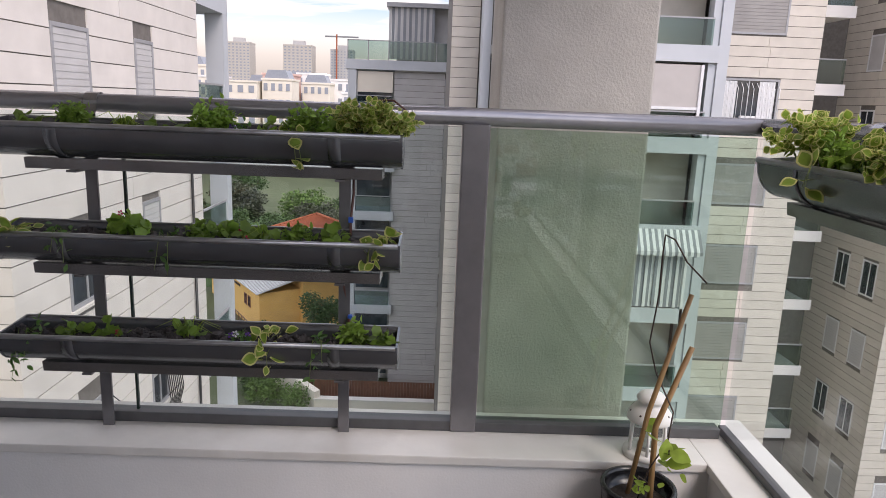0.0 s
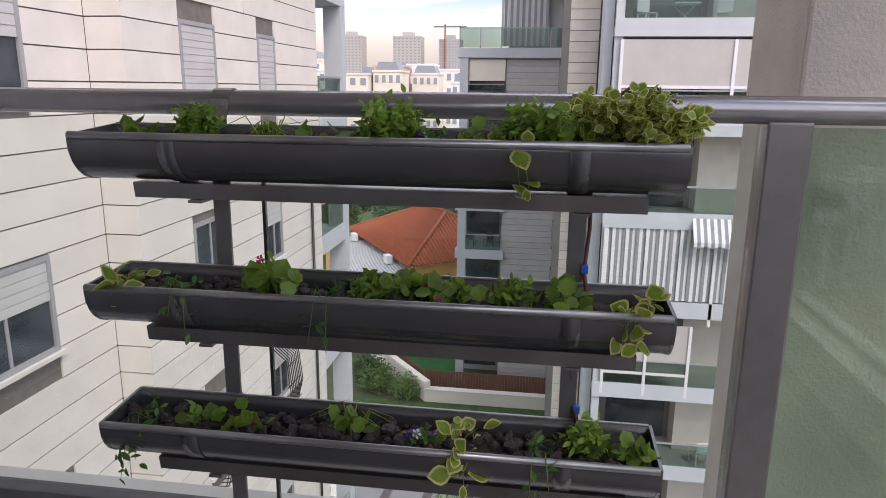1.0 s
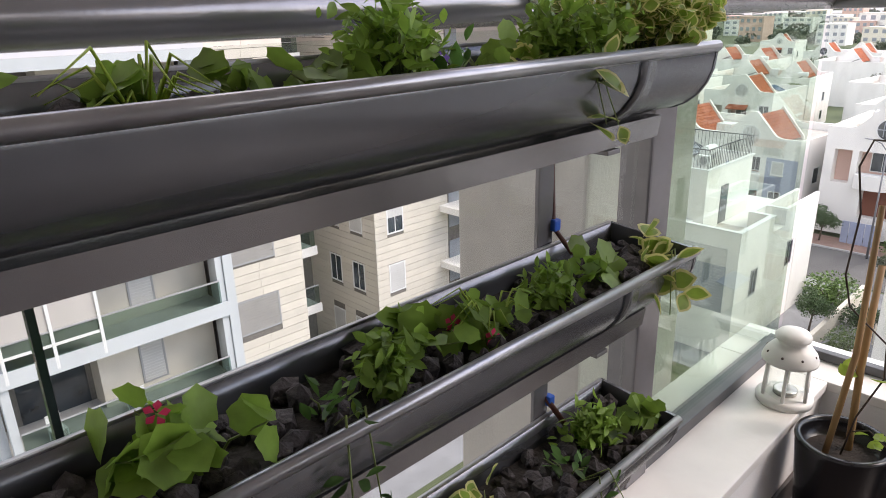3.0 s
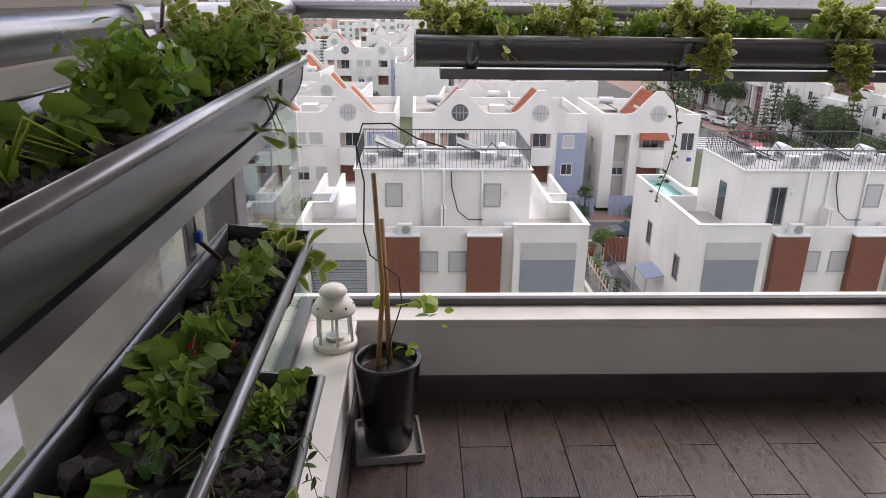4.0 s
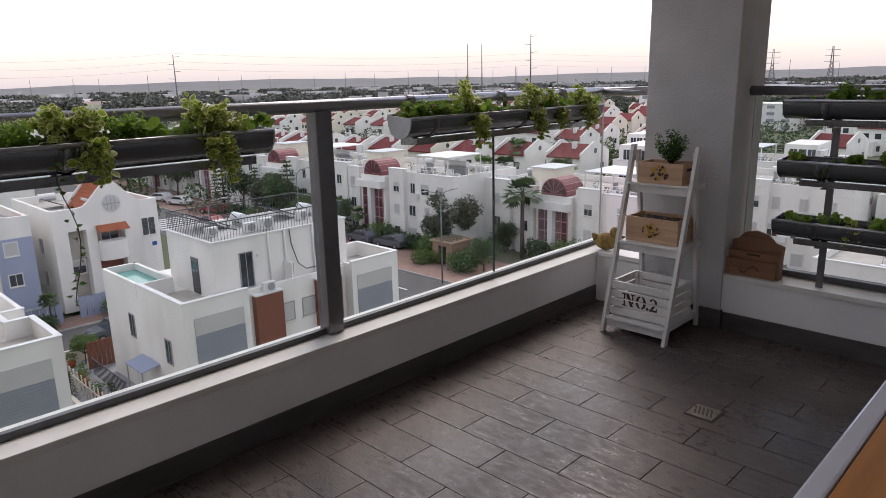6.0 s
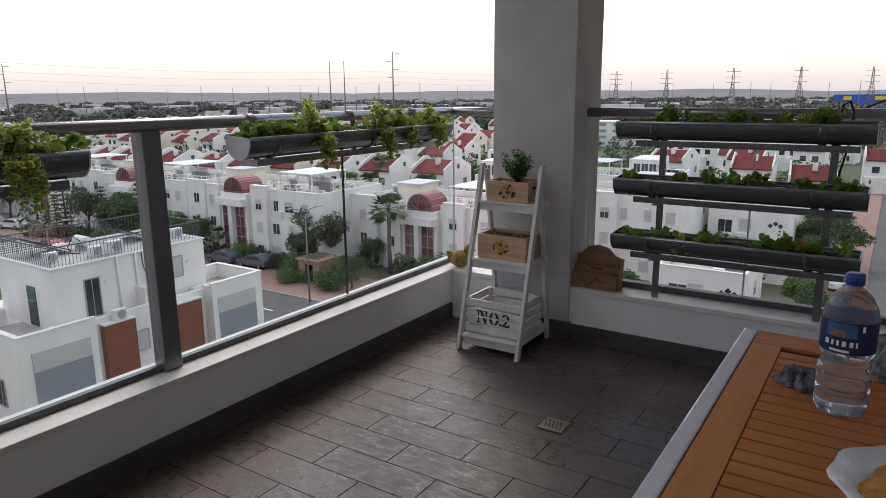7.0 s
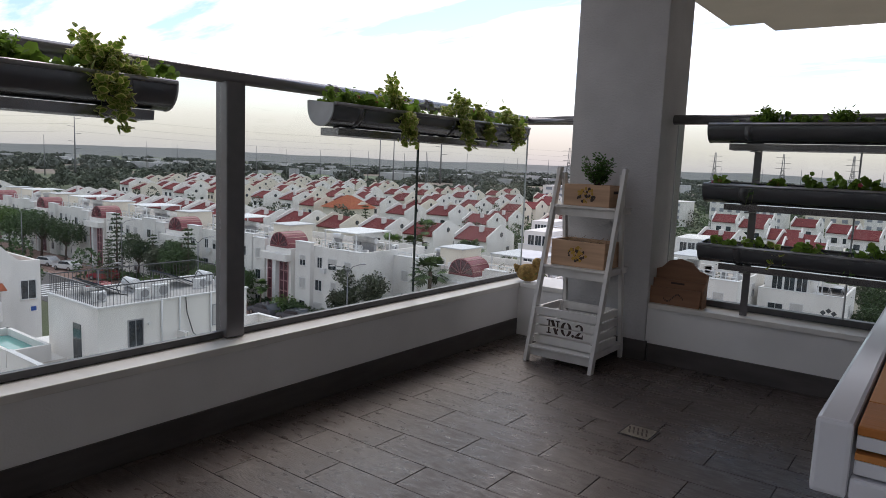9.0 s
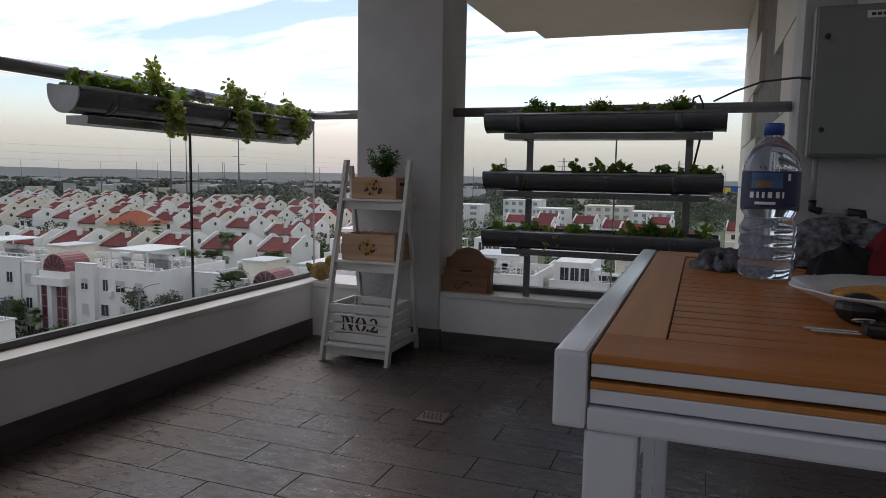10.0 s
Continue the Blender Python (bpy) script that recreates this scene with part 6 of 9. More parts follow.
def awning(u0, u1, z0, z1, y, stripes, parent):
    n = max(1, int((u1 - u0) / 0.11))
    bm = bmesh.new()
    for i in range(n if stripes else 1):
        a, b_ = u0 + (u1 - u0) * i / (n if stripes else 1), u0 + (u1 - u0) * (i + 1) / (n if stripes else 1)
        w = 0.035 * math.sin(i * 1.9)
        add_box(bm, a, y + w, z0, b_, y + w + 0.02, z1, mi=i % 2)
    aw = part("awning", bm, [M_STRIPE_W, M_STRIPE_G] if stripes else M_BLIND, parent, "striped fabric blind" if stripes else "plain beige-grey roller blind")
    if not stripes:
        part("awning_bar", boxed(u0, y - 0.03, z0 - 0.07, u1, y - 0.004, z0 + 0.03), M_TANK, aw)
    for u in (u0, (u0 + u1) / 2, u1):
        part("awning_post", boxed(u - 0.05, y - 0.06, z0 - 0.85, u + 0.05, y - 0.005, z1), M_TANK, aw)


awning(BX0 + 0.25, BX1 - 0.5, 1.44, 2.88, BYF - 0.08, False, apt2)
awning(BX0 + 0.12, BX1 - 0.3, -5.70, -3.22, BYF - 0.04, True, apt2)
bm = bmesh.new()
for i in range(44):
    u = BX0 + 2.9 + i * 0.11
    add_prism(bm, [(BYF - 0.11, -2.80), (BYF - 0.62, -3.50), (BYF - 0.62, -3.66 - 0.03 * math.sin(i * 1.57)), (BYF - 0.60, -3.52), (BYF - 0.11, -2.83)], u, u + 0.107, "x", i % 2)
part("awning", bm, [M_STRIPE_W, M_STRIPE_G], apt2, "sloping striped canopy")
awning(BX0 + 0.3, BX0 + 3.2, -8.4, -6.6, BYF - 0.05, False, apt2)


def garden_chair(x, y, z, rz, label):
    t = thing("garden_chair", (x, y, z), label, "chair", "balcony chairs", rz)
    part("seat", boxed(-0.24, -0.24, 0.42, 0.24, 0.24, 0.45, 0.01), M_TANK, t)
    part("backrest", boxed(-0.24, 0.21, 0.50, 0.24, 0.24, 0.92, 0.01), M_TANK, t)
    for sx in (-0.21, 0.21):
        for sy in (-0.21, 0.21):
            part("leg", boxed(sx - 0.02, sy - 0.02, 0.001, sx + 0.02, sy + 0.02, 0.419), M_TANK, t)


garden_chair(2.0, BYF + 0.7, 3.31, 30, "white garden chair on a neighbour's balcony")
garden_chair(4.4, BYF + 0.8, 3.31, -20, "white garden chair on a neighbour's balcony")
garden_chair(6.2, BYF + 0.6, 3.31, 60, "white garden chair on a neighbour's balcony")
garden_chair(2.4, BYF + 0.7, -12.14, 10, "white garden chair on a neighbour's balcony")
garden_chair(5.0, BYF + 0.7, -12.14, 200, "white garden chair on a neighbour's balcony")
t = thing("garden_table", (3.2, BYF + 0.8, 3.31), "small white table on a neighbour's balcony", "table")
part("tabletop", boxed(-0.4, -0.4, 0.70, 0.4, 0.4, 0.74, 0.01), M_TANK, t)
for sx in (-0.34, 0.34):
    part("leg", slanted(bmesh.new(), (sx, -0.3, 0.001), (-sx, 0.3, 0.699), 0.02, 0.02), M_TANK, t)

for x, y, k in ((26.2, 24.2, -5), (27.4, 24.3, -5), (26.6, 24.4, -4)):
    garden_chair(x, y, 0.90 + 3.2 * k, 40 * k + x * 50, "white garden chair on a neighbour's balcony")
setting("pavement_turf", boxed(15.2, 26.4, GZ + 0.002, 18.14, 31.19, GZ + 0.03), M_TURF, "green artificial turf in the building's court", "pavement")

# ---- grey wing farther back ----
apt3 = thing("apartment_building", (0, 0, 0), "apartment wing with roof terrace, shade put into its grey stone", "building")
GY = 40.0
g_wall = part("wall", boxed(-3.45, GY, GZ, 1.2, GY + 14, 3.2), M_JOINT, apt3)
part("wall", boxed(-6.0, GY + 1.9, GZ, -3.46, GY + 14, 3.2), M_STONE3, apt3)
g_holes = [(-0.42, 0.62, 1.08 + 3.05 * k, 2.66 + 3.05 * k) for k in range(-6, 1)]
clad(g_wall, ("y", GY, -1), -3.45, 1.2, GZ, 3.1, g_holes, M_STONE3, 0.36, 2.4, -2.0, 21)
for k in range(-6, 1):
    zb = 1.16 + 3.05 * k
    window_unit(("y", GY, -1), -0.34, 0.54, zb, zb + 1.42, g_wall, "shut", False, smat=M_SCREEN)
for k in range(-6, 1):
    z = 3.60 + 3.0 * k
    part("balcony_slab", boxed(-6.3, GY - 0.3, z - 0.55, -3.3 if k < 0 else 0.9, GY + 1.9, z), M_PALEBLUE, apt3)
    # dark glassy sheet stands in for the shade deep inside the balcony
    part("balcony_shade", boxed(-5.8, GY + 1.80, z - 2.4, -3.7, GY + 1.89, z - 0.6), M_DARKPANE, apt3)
    if k < 0:
        glass_rail(("y", GY, -1), -6.0, -3.5, 0.2, z + 0.02, 0.9, apt3)
part("pillar", boxed(-6.15, GY - 0.25, GZ, -5.65, GY + 0.2, 3.04), M_PALEBLUE, apt3)
glass_rail(("y", GY, -1), -6.2, 0.8, 0.2, 3.62, 1.05, apt3)
for x in (-6.2, -5.0, -3.8, -2.4, -1.0, 0.4):
    part("balustrade_post", boxed(x, GY - 0.23, 3.601, x + 0.05, GY - 0.17, 4.72), M_FRAME, apt3)
part("roof_room", boxed(-3.4, GY + 1.2, 3.6, 0.9, GY + 9, 6.9), M_STONE3, apt3)
part("roof_window", boxed(-0.35, GY + 1.16, 4.3, 0.5, GY + 1.199, 6.3), M_SCREEN, apt3)
bm = bmesh.new()
for i in range(16):
    add_box(bm, -3.85 + i * 0.17, GY + 0.6 + 0.05 * math.sin(i), 3.75, -3.69 + i * 0.17, GY + 0.65 + 0.05 * math.sin(i), 6.7, mi=i % 2)
tagged(part("curtain", bm, [M_SHUTTER_L, M_STRIPE_G], apt3), "striped outdoor curtain", kind="stuff")
part("awning", boxed(-5.6, GY - 0.12, 1.75, -3.5, GY - 0.07, 2.95), M_CREAMWALL, apt3, "cream roller blind")
part("roof_canopy", boxed(-4.0, GY + 0.4, 6.7, 1.0, GY + 9.2, 6.95), M_FRAME, apt3)
for x, k in ((-5.4, -4), (-4.3, -4), (-4.9, -2)):
    t = thing("balcony_chair", (x, GY + 0.9, 3.6 + 3.0 * k), "dark metal chair on a shaded balcony", "chair", "wing balcony chairs", 35 * x)
    part("seat", boxed(-0.24, -0.24, 0.43, 0.24, 0.24, 0.46, 0.01), M_RAILING, t)
    part("backrest", boxed(-0.24, 0.21, 0.50, 0.24, 0.24, 0.95, 0.01), M_RAILING, t)
    for sx in (-0.21, 0.21):
        for sy in (-0.21, 0.21):
            part("leg", boxed(sx - 0.02, sy - 0.02, 0.001, sx + 0.02, sy + 0.02, 0.429), M_RAILING, t)

# ---- yard between the houses ----
setting("pavement_yard", boxed(-11, 17, GZ + 0.01, 8, 30.6, GZ + 0.03), M_GREYPAVE, "grey paved yard with dark bands", "pavement")
for i in range(10):
    bm = bmesh.new()
    x = -10.6 + i * 1.9
    add_prism(bm, [(x, 17.2), (x + 0.42, 17.2), (x + 0.42 + 1.1, 30.4), (x + 1.1, 30.4)], GZ + 0.034, GZ + 0.038, "z")
    setting("pavement_band", bm, M_ASPHALT, "dark paving band", "pavement")
setting("lawn_yard", boxed(-12, 30.7, GZ + 0.005, 3, 36.3, GZ + 0.06), M_LAWN, "small green lawn below the houses", "lawn")
setting("pavement_court", boxed(8.2, 17.0, GZ + 0.001, 34, 26.39, GZ + 0.02), M_GREYPAVE, "grey paving beside the building", "pavement")
t = thing("garden_wall", (0, 0, 0), "cream garden wall stepping down the slope", "wall")
part("wall", boxed(-7.6, 36.5, GZ, 3, 36.9, GZ + 0.75), M_CREAMWALL, t)
part("coping", boxed(-7.65, 36.45, GZ + 0.751, 3.05, 36.95, GZ + 0.83), M_STONE, t)
bm = bmesh.new()
add_prism(bm, [(-7.6, 36.5), (-7.3, 36.8), (-11.0, 41.4), (-16.4, 50.0), (-16.8, 49.8), (-11.3, 41.1)], GZ, GZ + 1.25, "z")
part("wall", bm, M_CREAMWALL, t, "slanting cream retaining wall")
setting("ground_terrace", boxed(-7.25, 36.95, GZ + 0.003, 3, 39.99, GZ + 0.22), M_PAVING, "narrow paved terrace under the grey wing", "pavement")
bm = bmesh.new()
add_prism(bm, [(-10.2, 41.2), (-6.3, 38.9), (-6.3, 44.0), (-10.2, 44.6)], GZ + 0.004, GZ + 0.10, "z")
setting("pavement_turf", bm, M_TURF, "bright green artificial turf behind the fence", "pavement")
t = thing("timber_fence", (0, 0, 0), "brown vertical timber fence behind the garden wall", "fence")
board = mesh_of("board", boxed(0, 0, 0, 0.17, 0.03, 1.1), M_FENCE)
for i in range(46):
    share("board", board, t, (-7.9 + i * 0.18, 38.2, GZ + 0.22))
for i in range(24):
    q = i / 24
    share("board", board, t, (-7.95 - 2.6 * q, 38.2 + 3.3 * q, GZ + 0.22), (0, 0, radians(128)))
t = thing("metal_railing", (0, 0, 0), "dark brown railing down the garden steps", "railing")
rp = mesh_of("baluster", boxed(-0.02, -0.02, 0, 0.02, 0.02, 1.0), M_FENCE)
for i in range(26):
    q = i / 25
    share("baluster", rp, t, (-11.2 - 5.3 * q, 41.3 + 8.7 * q, GZ + 1.25))
bm = bmesh.new()
add_tube(bm, [(-11.2, 41.3, GZ + 2.27), (-16.5, 50.0, GZ + 2.27)], 0.035, 6)
part("top_rail", bm, M_FENCE, t)
for x, y in ((-9.88, 31.9), (-2.78, 31.5)):
    t = thing("concrete_planter", (x, y, GZ + 0.06), "round white concrete planter on the lawn", "planter", "lawn planters")
    bm = bmesh.new()
    add_lathe(bm, [(0.0, 0.0), (0.46, 0.0), (0.52, 0.55), (0.46, 0.55), (0.40, 0.35), (0.0, 0.34)], 20)
    part("tub", bm, M_CREAMWALL, t)
t = thing("raised_bed", (-4.4, 24.3, GZ + 0.03), "square brown-edged planting bed in the paved yard", "planter")
part("bed_frame", boxed(-1.1, -1.3, 0.0, 1.1, 1.3, 0.45), M_FENCE, t)
part("soil", boxed(-1.0, -1.2, 0.451, 1.0, 1.2, 0.48), M_SOIL, t)
for x, y, rz in ((-9.9, 26.0, 20), (-8.3, 24.6, 60), (-6.2, 24.6, 5)):
    t = thing("yard_bench", (x, y, GZ + 0.03), "pale curved concrete bench in the paved yard", "bench", "yard benches", rz)
    bm = bmesh.new()
    arc = [(1.5 * math.cos(a), 1.5 * math.sin(a)) for a in np.linspace(-0.5, 0.5, 9)] + [(1.05 * math.cos(a), 1.05 * math.sin(a)) for a in np.linspace(0.5, -0.5, 9)]
    add_prism(bm, [(x_ - 1.3, y_) for x_, y_ in arc], 0.0, 0.45, "z")
    part("seat", bm, M_STONE, t)

# ---- yellow building with a red hipped roof ----
t = thing("kindergarten_building", (-11.3, 50.2, 0), "low yellow building with an orange-red tiled roof", "building", rz=33.0)
part("wall", boxed(0.7, 0.7, GZ, 11.5, 15.4, GZ + 4.6), M_YELLOWWALL, t)
x0, x1, y0, y1, ze, zr = 0.0, 12.2, 0.0, 16.4, GZ + 4.7, GZ + 7.7
bm = bmesh.new()
v = [bm.verts.new(p) for p in ((x0, y0, ze), (x1, y0, ze), (x1, y1, ze), (x0, y1, ze), ((x0 + x1) / 2, y0 + 6.1, zr), ((x0 + x1) / 2, y1 - 6.1, zr))]
for q in ((0, 1, 4), (1, 2, 5, 4), (2, 3, 5), (3, 0, 4, 5), (3, 2, 1, 0)):
    bm.faces.new([v[i] for i in q])
roof = part("roof", bm, M_TERRA, t, "orange-red hipped tile roof")
bm = bmesh.new()
xm = (x0 + x1) / 2
for i in range(38):
    s = (i + 0.5) / 38
    xa = x0 + (x1 - x0) * s
    q = 1 - abs(2 * s - 1)
    add_tube(bm, [(xa, y0, ze + 0.04), (xa, y0 + 6.1 * q, ze + 0.04 + (zr - ze) * q)], 0.085, 5)
for i in range(50):
    s = (i + 0.5) / 50
    ya = y0 + (y1 - y0) * s
    q = min(1, (ya - y0) / 6.1, (y1 - ya) / 6.1)
    add_tube(bm, [(x0, ya, ze + 0.04), (x0 + (xm - x0) * q, ya, ze + 0.04 + (zr - ze) * q)], 0.085, 5)
for p in ((x0, y0), (x1, y0), (x0, y1)):
    add_tube(bm, [(*p, ze + 0.06), (xm, y0 + 6.1 if p[1] == y0 else y1 - 6.1, zr + 0.06)], 0.15, 6)
add_tube(bm, [(xm, y0 + 6.1, zr + 0.06), (xm, y1 - 6.1, zr + 0.06)], 0.15, 6)
tagged(part("tile_ridges", bm, M_TERRA, roof), kind="stuff")
bm = bmesh.new()
add_prism(bm, [(0.6, GZ + 4.35), (-3.0, GZ + 3.45), (-3.0, GZ + 3.35), (0.6, GZ + 4.25)], 0.9, 15.0, "y")
lean = part("lean_to_roof", bm, M_PERGOLA, t, "grey corrugated lean-to roof")
bm = bmesh.new()
for i in range(46):
    add_tube(bm, [(0.55, 1.0 + i * 0.3, GZ + 4.36), (-2.98, 1.0 + i * 0.3, GZ + 3.47)], 0.035, 4)
tagged(part("corrugation", bm, M_CONCRETE, lean), kind="stuff")
part("wall", boxed(-2.7, 1.2, GZ, 0.69, 14.8, GZ + 3.34), M_YELLOWWALL, t)
for u in (3.4, 4.3, 9.0, 9.9):
    window_unit(("x", -2.7, -1), u, u + 0.5, GZ + 1.7, GZ + 2.5, t, "pane", False, M_BROWNPANEL)
for u in (6.0, 6.45, 6.9, 7.35):
    part("sign_bar", boxed(-2.74, u, GZ + 2.75, -2.701, u + 0.33, GZ + 2.95), M_PRINT, t)
for y_ in (3.2, 12.5):
    part("air_conditioner", boxed(-0.6, y_, GZ + 4.2, -0.1, y_ + 0.9, GZ + 4.9, 0.03), M_TANK, t)


# ---- trees ----
def crown(parent, blobs, n, size, material, seed, name="crown"):
    """Many small leaf sprays filling uneven lobes."""
    rg_ = np.random.default_rng(seed)
    cs = []
    for i in range(n):
        bx, by, bz, r, rz = blobs[rg_.integers(len(blobs))]
        d = rg_.normal(size=3)
        d /= np.linalg.norm(d)
        q = r * rg_.uniform(0.35, 1.0) ** 0.5 * (1 + 0.22 * math.sin(5 * d[0] + 3 * d[1] + seed))
        cs.append((bx + d[0] * q, by + d[1] * q, bz + d[2] * q * rz))
    return leaf_cloud(cs, size * rg_.uniform(0.6, 1.3, n), material, name, parent, seed, 0.2, 0.8)


def round_tree(h, r, material, seed, n=4200, leaf=0.21, label="", name="tree"):
    t = thing(name, (0, 0, 0), label or "broad leafy green street tree", "tree", "trees")
    rg_ = random.Random(seed)
    bm = bmesh.new()
    lean = (rg_.uniform(-0.3, 0.3), rg_.uniform(-0.3, 0.3))
    add_tube(bm, [(0, 0, 0), (lean[0] * 0.5, lean[1] * 0.5, h * 0.35), (lean[0], lean[1], h * 0.75)], [0.05 * h * 0.5, 0.04 * h * 0.4, 0.05], 7)
    blobs = []
    for i in range(8):
        a, q = i * 2.4 + rg_.uniform(-0.4, 0.4), r * rg_.uniform(0.25, 0.62)
        p = (lean[0] + q * math.cos(a), lean[1] + q * math.sin(a), h * rg_.uniform(0.52, 0.88))
        add_tube(bm, [(lean[0] * 0.5, lean[1] * 0.5, h * 0.36), (p[0] * 0.6, p[1] * 0.6, h * 0.5), p], [0.09, 0.05, 0.02], 5)
        blobs.append((*p, r * rg_.uniform(0.34, 0.55), 0.8))
    part("trunk", bm, M_BARK, t)
    crown(t, blobs, n, leaf, material, seed)
    return t


def conifer(h, r, seed, label="tall dark star-tiered conifer"):
    t = thing("conifer", (0, 0, 0), label, "tree", "conifers")
    bm = bmesh.new()
    add_tube(bm, [(0, 0, 0), (0, 0, h)], [0.18, 0.03], 7)
    cs = []
    rg_ = np.random.default_rng(seed)
    tiers = int(h / 0.55)
    for k in range(2, tiers):
        z = k * 0.55
        q = r * (1 - z / h) ** 0.75
        for i in range(9):
            a = i * 0.7 + k
            add_tube(bm, [(0, 0, z), (q * math.cos(a), q * math.sin(a), z - 0.1)], [0.03, 0.01], 3, caps=False)
            for s in np.linspace(0.25, 1.05, 7):
                cs.append((q * s * math.cos(a) + rg_.normal() * 0.08, q * s * math.sin(a) + rg_.normal() * 0.08, z - 0.1 * s + rg_.normal() * 0.05))
    part("trunk", bm, M_BARK, t)
    leaf_cloud(cs, 0.34 * rg_.uniform(0.6, 1.2, len(cs)), M_TREE, "crown", t, seed, 0.1, 0.5)
    return t


def palm(h, seed, label="tall fan palm beside the street"):
    t = thing("palm_tree", (0, 0, 0), label, "tree", "palms")
    bm = bmesh.new()
    add_tube(bm, [(0, 0, 0), (0.05, 0, h * 0.5), (0.02, 0.02, h)], [0.26, 0.20, 0.22], 9)
    part("trunk", bm, M_BARK, t)
    rg_ = random.Random(seed)
    for i in range(30):
        a, up = rg_.uniform(0, 6.28), rg_.uniform(-0.75, 1.2)
        L = 1.15 + rg_.uniform(-0.2, 0.35)
        d = Vector((math.cos(a) * math.cos(up), math.sin(a) * math.cos(up), math.sin(up)))
        tip = Vector((0, 0, h)) + d * L
        side = d.cross(Vector((0, 0, 1))).normalized()
        bm = bmesh.new()
        add_tube(bm, [(0.02, 0.02, h), tuple(tip)], 0.025, 4)
        for k in range(-5, 6):
            an = k * 0.26
            q = tip + (d * math.cos(an) + side * math.sin(an)) * 1.15 + Vector((0, 0, -0.3))
            s2 = side * math.cos(an) - d * math.sin(an)
            v = [bm.verts.new(tip), bm.verts.new(tip + (q - tip) * 0.6 + s2 * 0.11), bm.verts.new(q), bm.verts.new(tip + (q - tip) * 0.6 - s2 * 0.11)]
            bm.faces.new(v)
        part("frond", bm, M_TREE if i % 3 else M_TREE_L, t)
    return t


def bush(r, h, material, seed, n=1500, leaf=0.15, label="rounded green garden shrub"):
    t = thing("shrub", (0, 0, 0), label, "shrub", "shrubs")
    rg_ = random.Random(seed)
    bm = bmesh.new()
    for i in range(4):
        a = i * 1.6
        add_tube(bm, [(0, 0, 0), (r * 0.5 * math.cos(a), r * 0.5 * math.sin(a), h * 0.6)], [0.05, 0.02], 4)
    part("trunk", bm, M_BARK, t)
    crown(t, [(r * 0.45 * math.cos(i * 1.26), r * 0.45 * math.sin(i * 1.26), h * rg_.uniform(0.42, 0.62), r * 0.55, h / r * 0.8) for i in range(5)], n, leaf, material, seed)
    return t


TREES = {"a": round_tree(6.5, 3.0, M_TREE, 1), "b": round_tree(5.5, 2.6, M_TREE_G, 2, 6500, 0.23, label="grey-green olive-like street tree"), "c": round_tree(4.5, 2.2, M_TREE_L, 3, label="light green garden tree"),
         "k": conifer(9.0, 1.7, 4), "p": palm(7.0, 5), "s": bush(1.1, 1.3, M_TREE, 6), "l": bush(1.3, 1.6, M_TREE_L, 7, label="bright green garden shrub")}
PROTO_SET = set()


def grow(kind, x, y, s=1.0, rz=None, z=GZ):
    rz = (x * 37 + y * 13) % 360 if rz is None else rz
    m = pose(x, y, z, 0, 0, rz) @ Matrix.Diagonal((s, s, s, 1))
    if kind not in PROTO_SET:
        PROTO_SET.add(kind)
        TREES[kind].matrix_basis = m
        return TREES[kind]
    c = copy_thing(TREES[kind], pose(x, y, z, 0, 0, rz))
    c.scale = (s, s, s)
    return c


for kind, x, y, s in (("a", -8.9, 46.4, 0.78), ("a", -22, 68, 1.2), ("c", -26, 66, 1.4), ("a", -17, 70, 1.1), ("b", -12, 72, 1.3), ("c", -7, 69, 1.2), ("a", -30, 75, 1.5), ("b", -24, 82, 1.5), ("c", -17, 84, 1.6), ("a", -10, 86, 1.4), ("c", -36, 84, 1.5),
                      ("b", -40, 95, 1.7), ("a", -30, 100, 1.6), ("s", -18, 47, 1.3), ("s", -15.2, 45.6, 1.3), ("l", -13.2, 44.6, 1.2), ("s", -12.4, 46.8, 1.5), ("l", -10.9, 37.6, 1.0), ("l", -8.8, 37.0, 0.9), ("s", -11.6, 39.0, 1.2), ("l", -4.4, 24.6, 0.9), ("l", -9.88, 31.9, 0.5), ("l", -6.5, 33.5, 0.6), ("a", -46, 88, 1.6), ("c", -5, 76, 1.3)):
    grow(kind, x, y, s)
setting("lawn_field", boxed(-70, 63, GZ + 0.004, 10, 105, GZ + 0.03), M_LAWN, "rough green field behind the yellow building", "lawn")

# ---- towers and blocks far off ----
def far_block(x, y, w, d, h, material, label, floors, cols, group, name="apartment_block"):
    t = thing(name, (x, y, GZ), label, "building", group)
    part("wall", boxed(-w / 2, -d / 2, 0, w / 2, d / 2, h), material, t)
    bm = bmesh.new()
    for i in range(floors):
        for j in range(cols):
            z = h * (i + 0.35) / floors
            u = -w / 2 + w * (j + 0.25) / cols
            add_box(bm, u, -d / 2 - 0.12, z, u + w * 0.5 / cols, -d / 2 - 0.02, z + h * 0.45 / floors)
    tagged(part("window_grid", bm, M_SHUTTER, t), kind="stuff")
    part("roof_parapet", boxed(-w / 2 - 0.2, -d / 2 - 0.2, h + 0.001, w / 2 + 0.2, d / 2 + 0.2, h + h * 0.02), material, t)
    return t


for x, w, h, k in ((-281, 36, 88, 0), (-197, 40, 87, 0), (-136, 31, 83, 1)):
    t = far_block(x, 1000, w, 30, h, M_CONCRETE if k else M_ROOFTOP, "unfinished concrete tower on the skyline" if k else "distant tall white apartment tower on the skyline", 22, 7, "skyline towers", "apartment_tower")
    part("roof_plant", boxed(-w * 0.2, -6, h * 1.02, w * 0.2, 6, h * 1.02 + 6), M_CONCRETE, t)
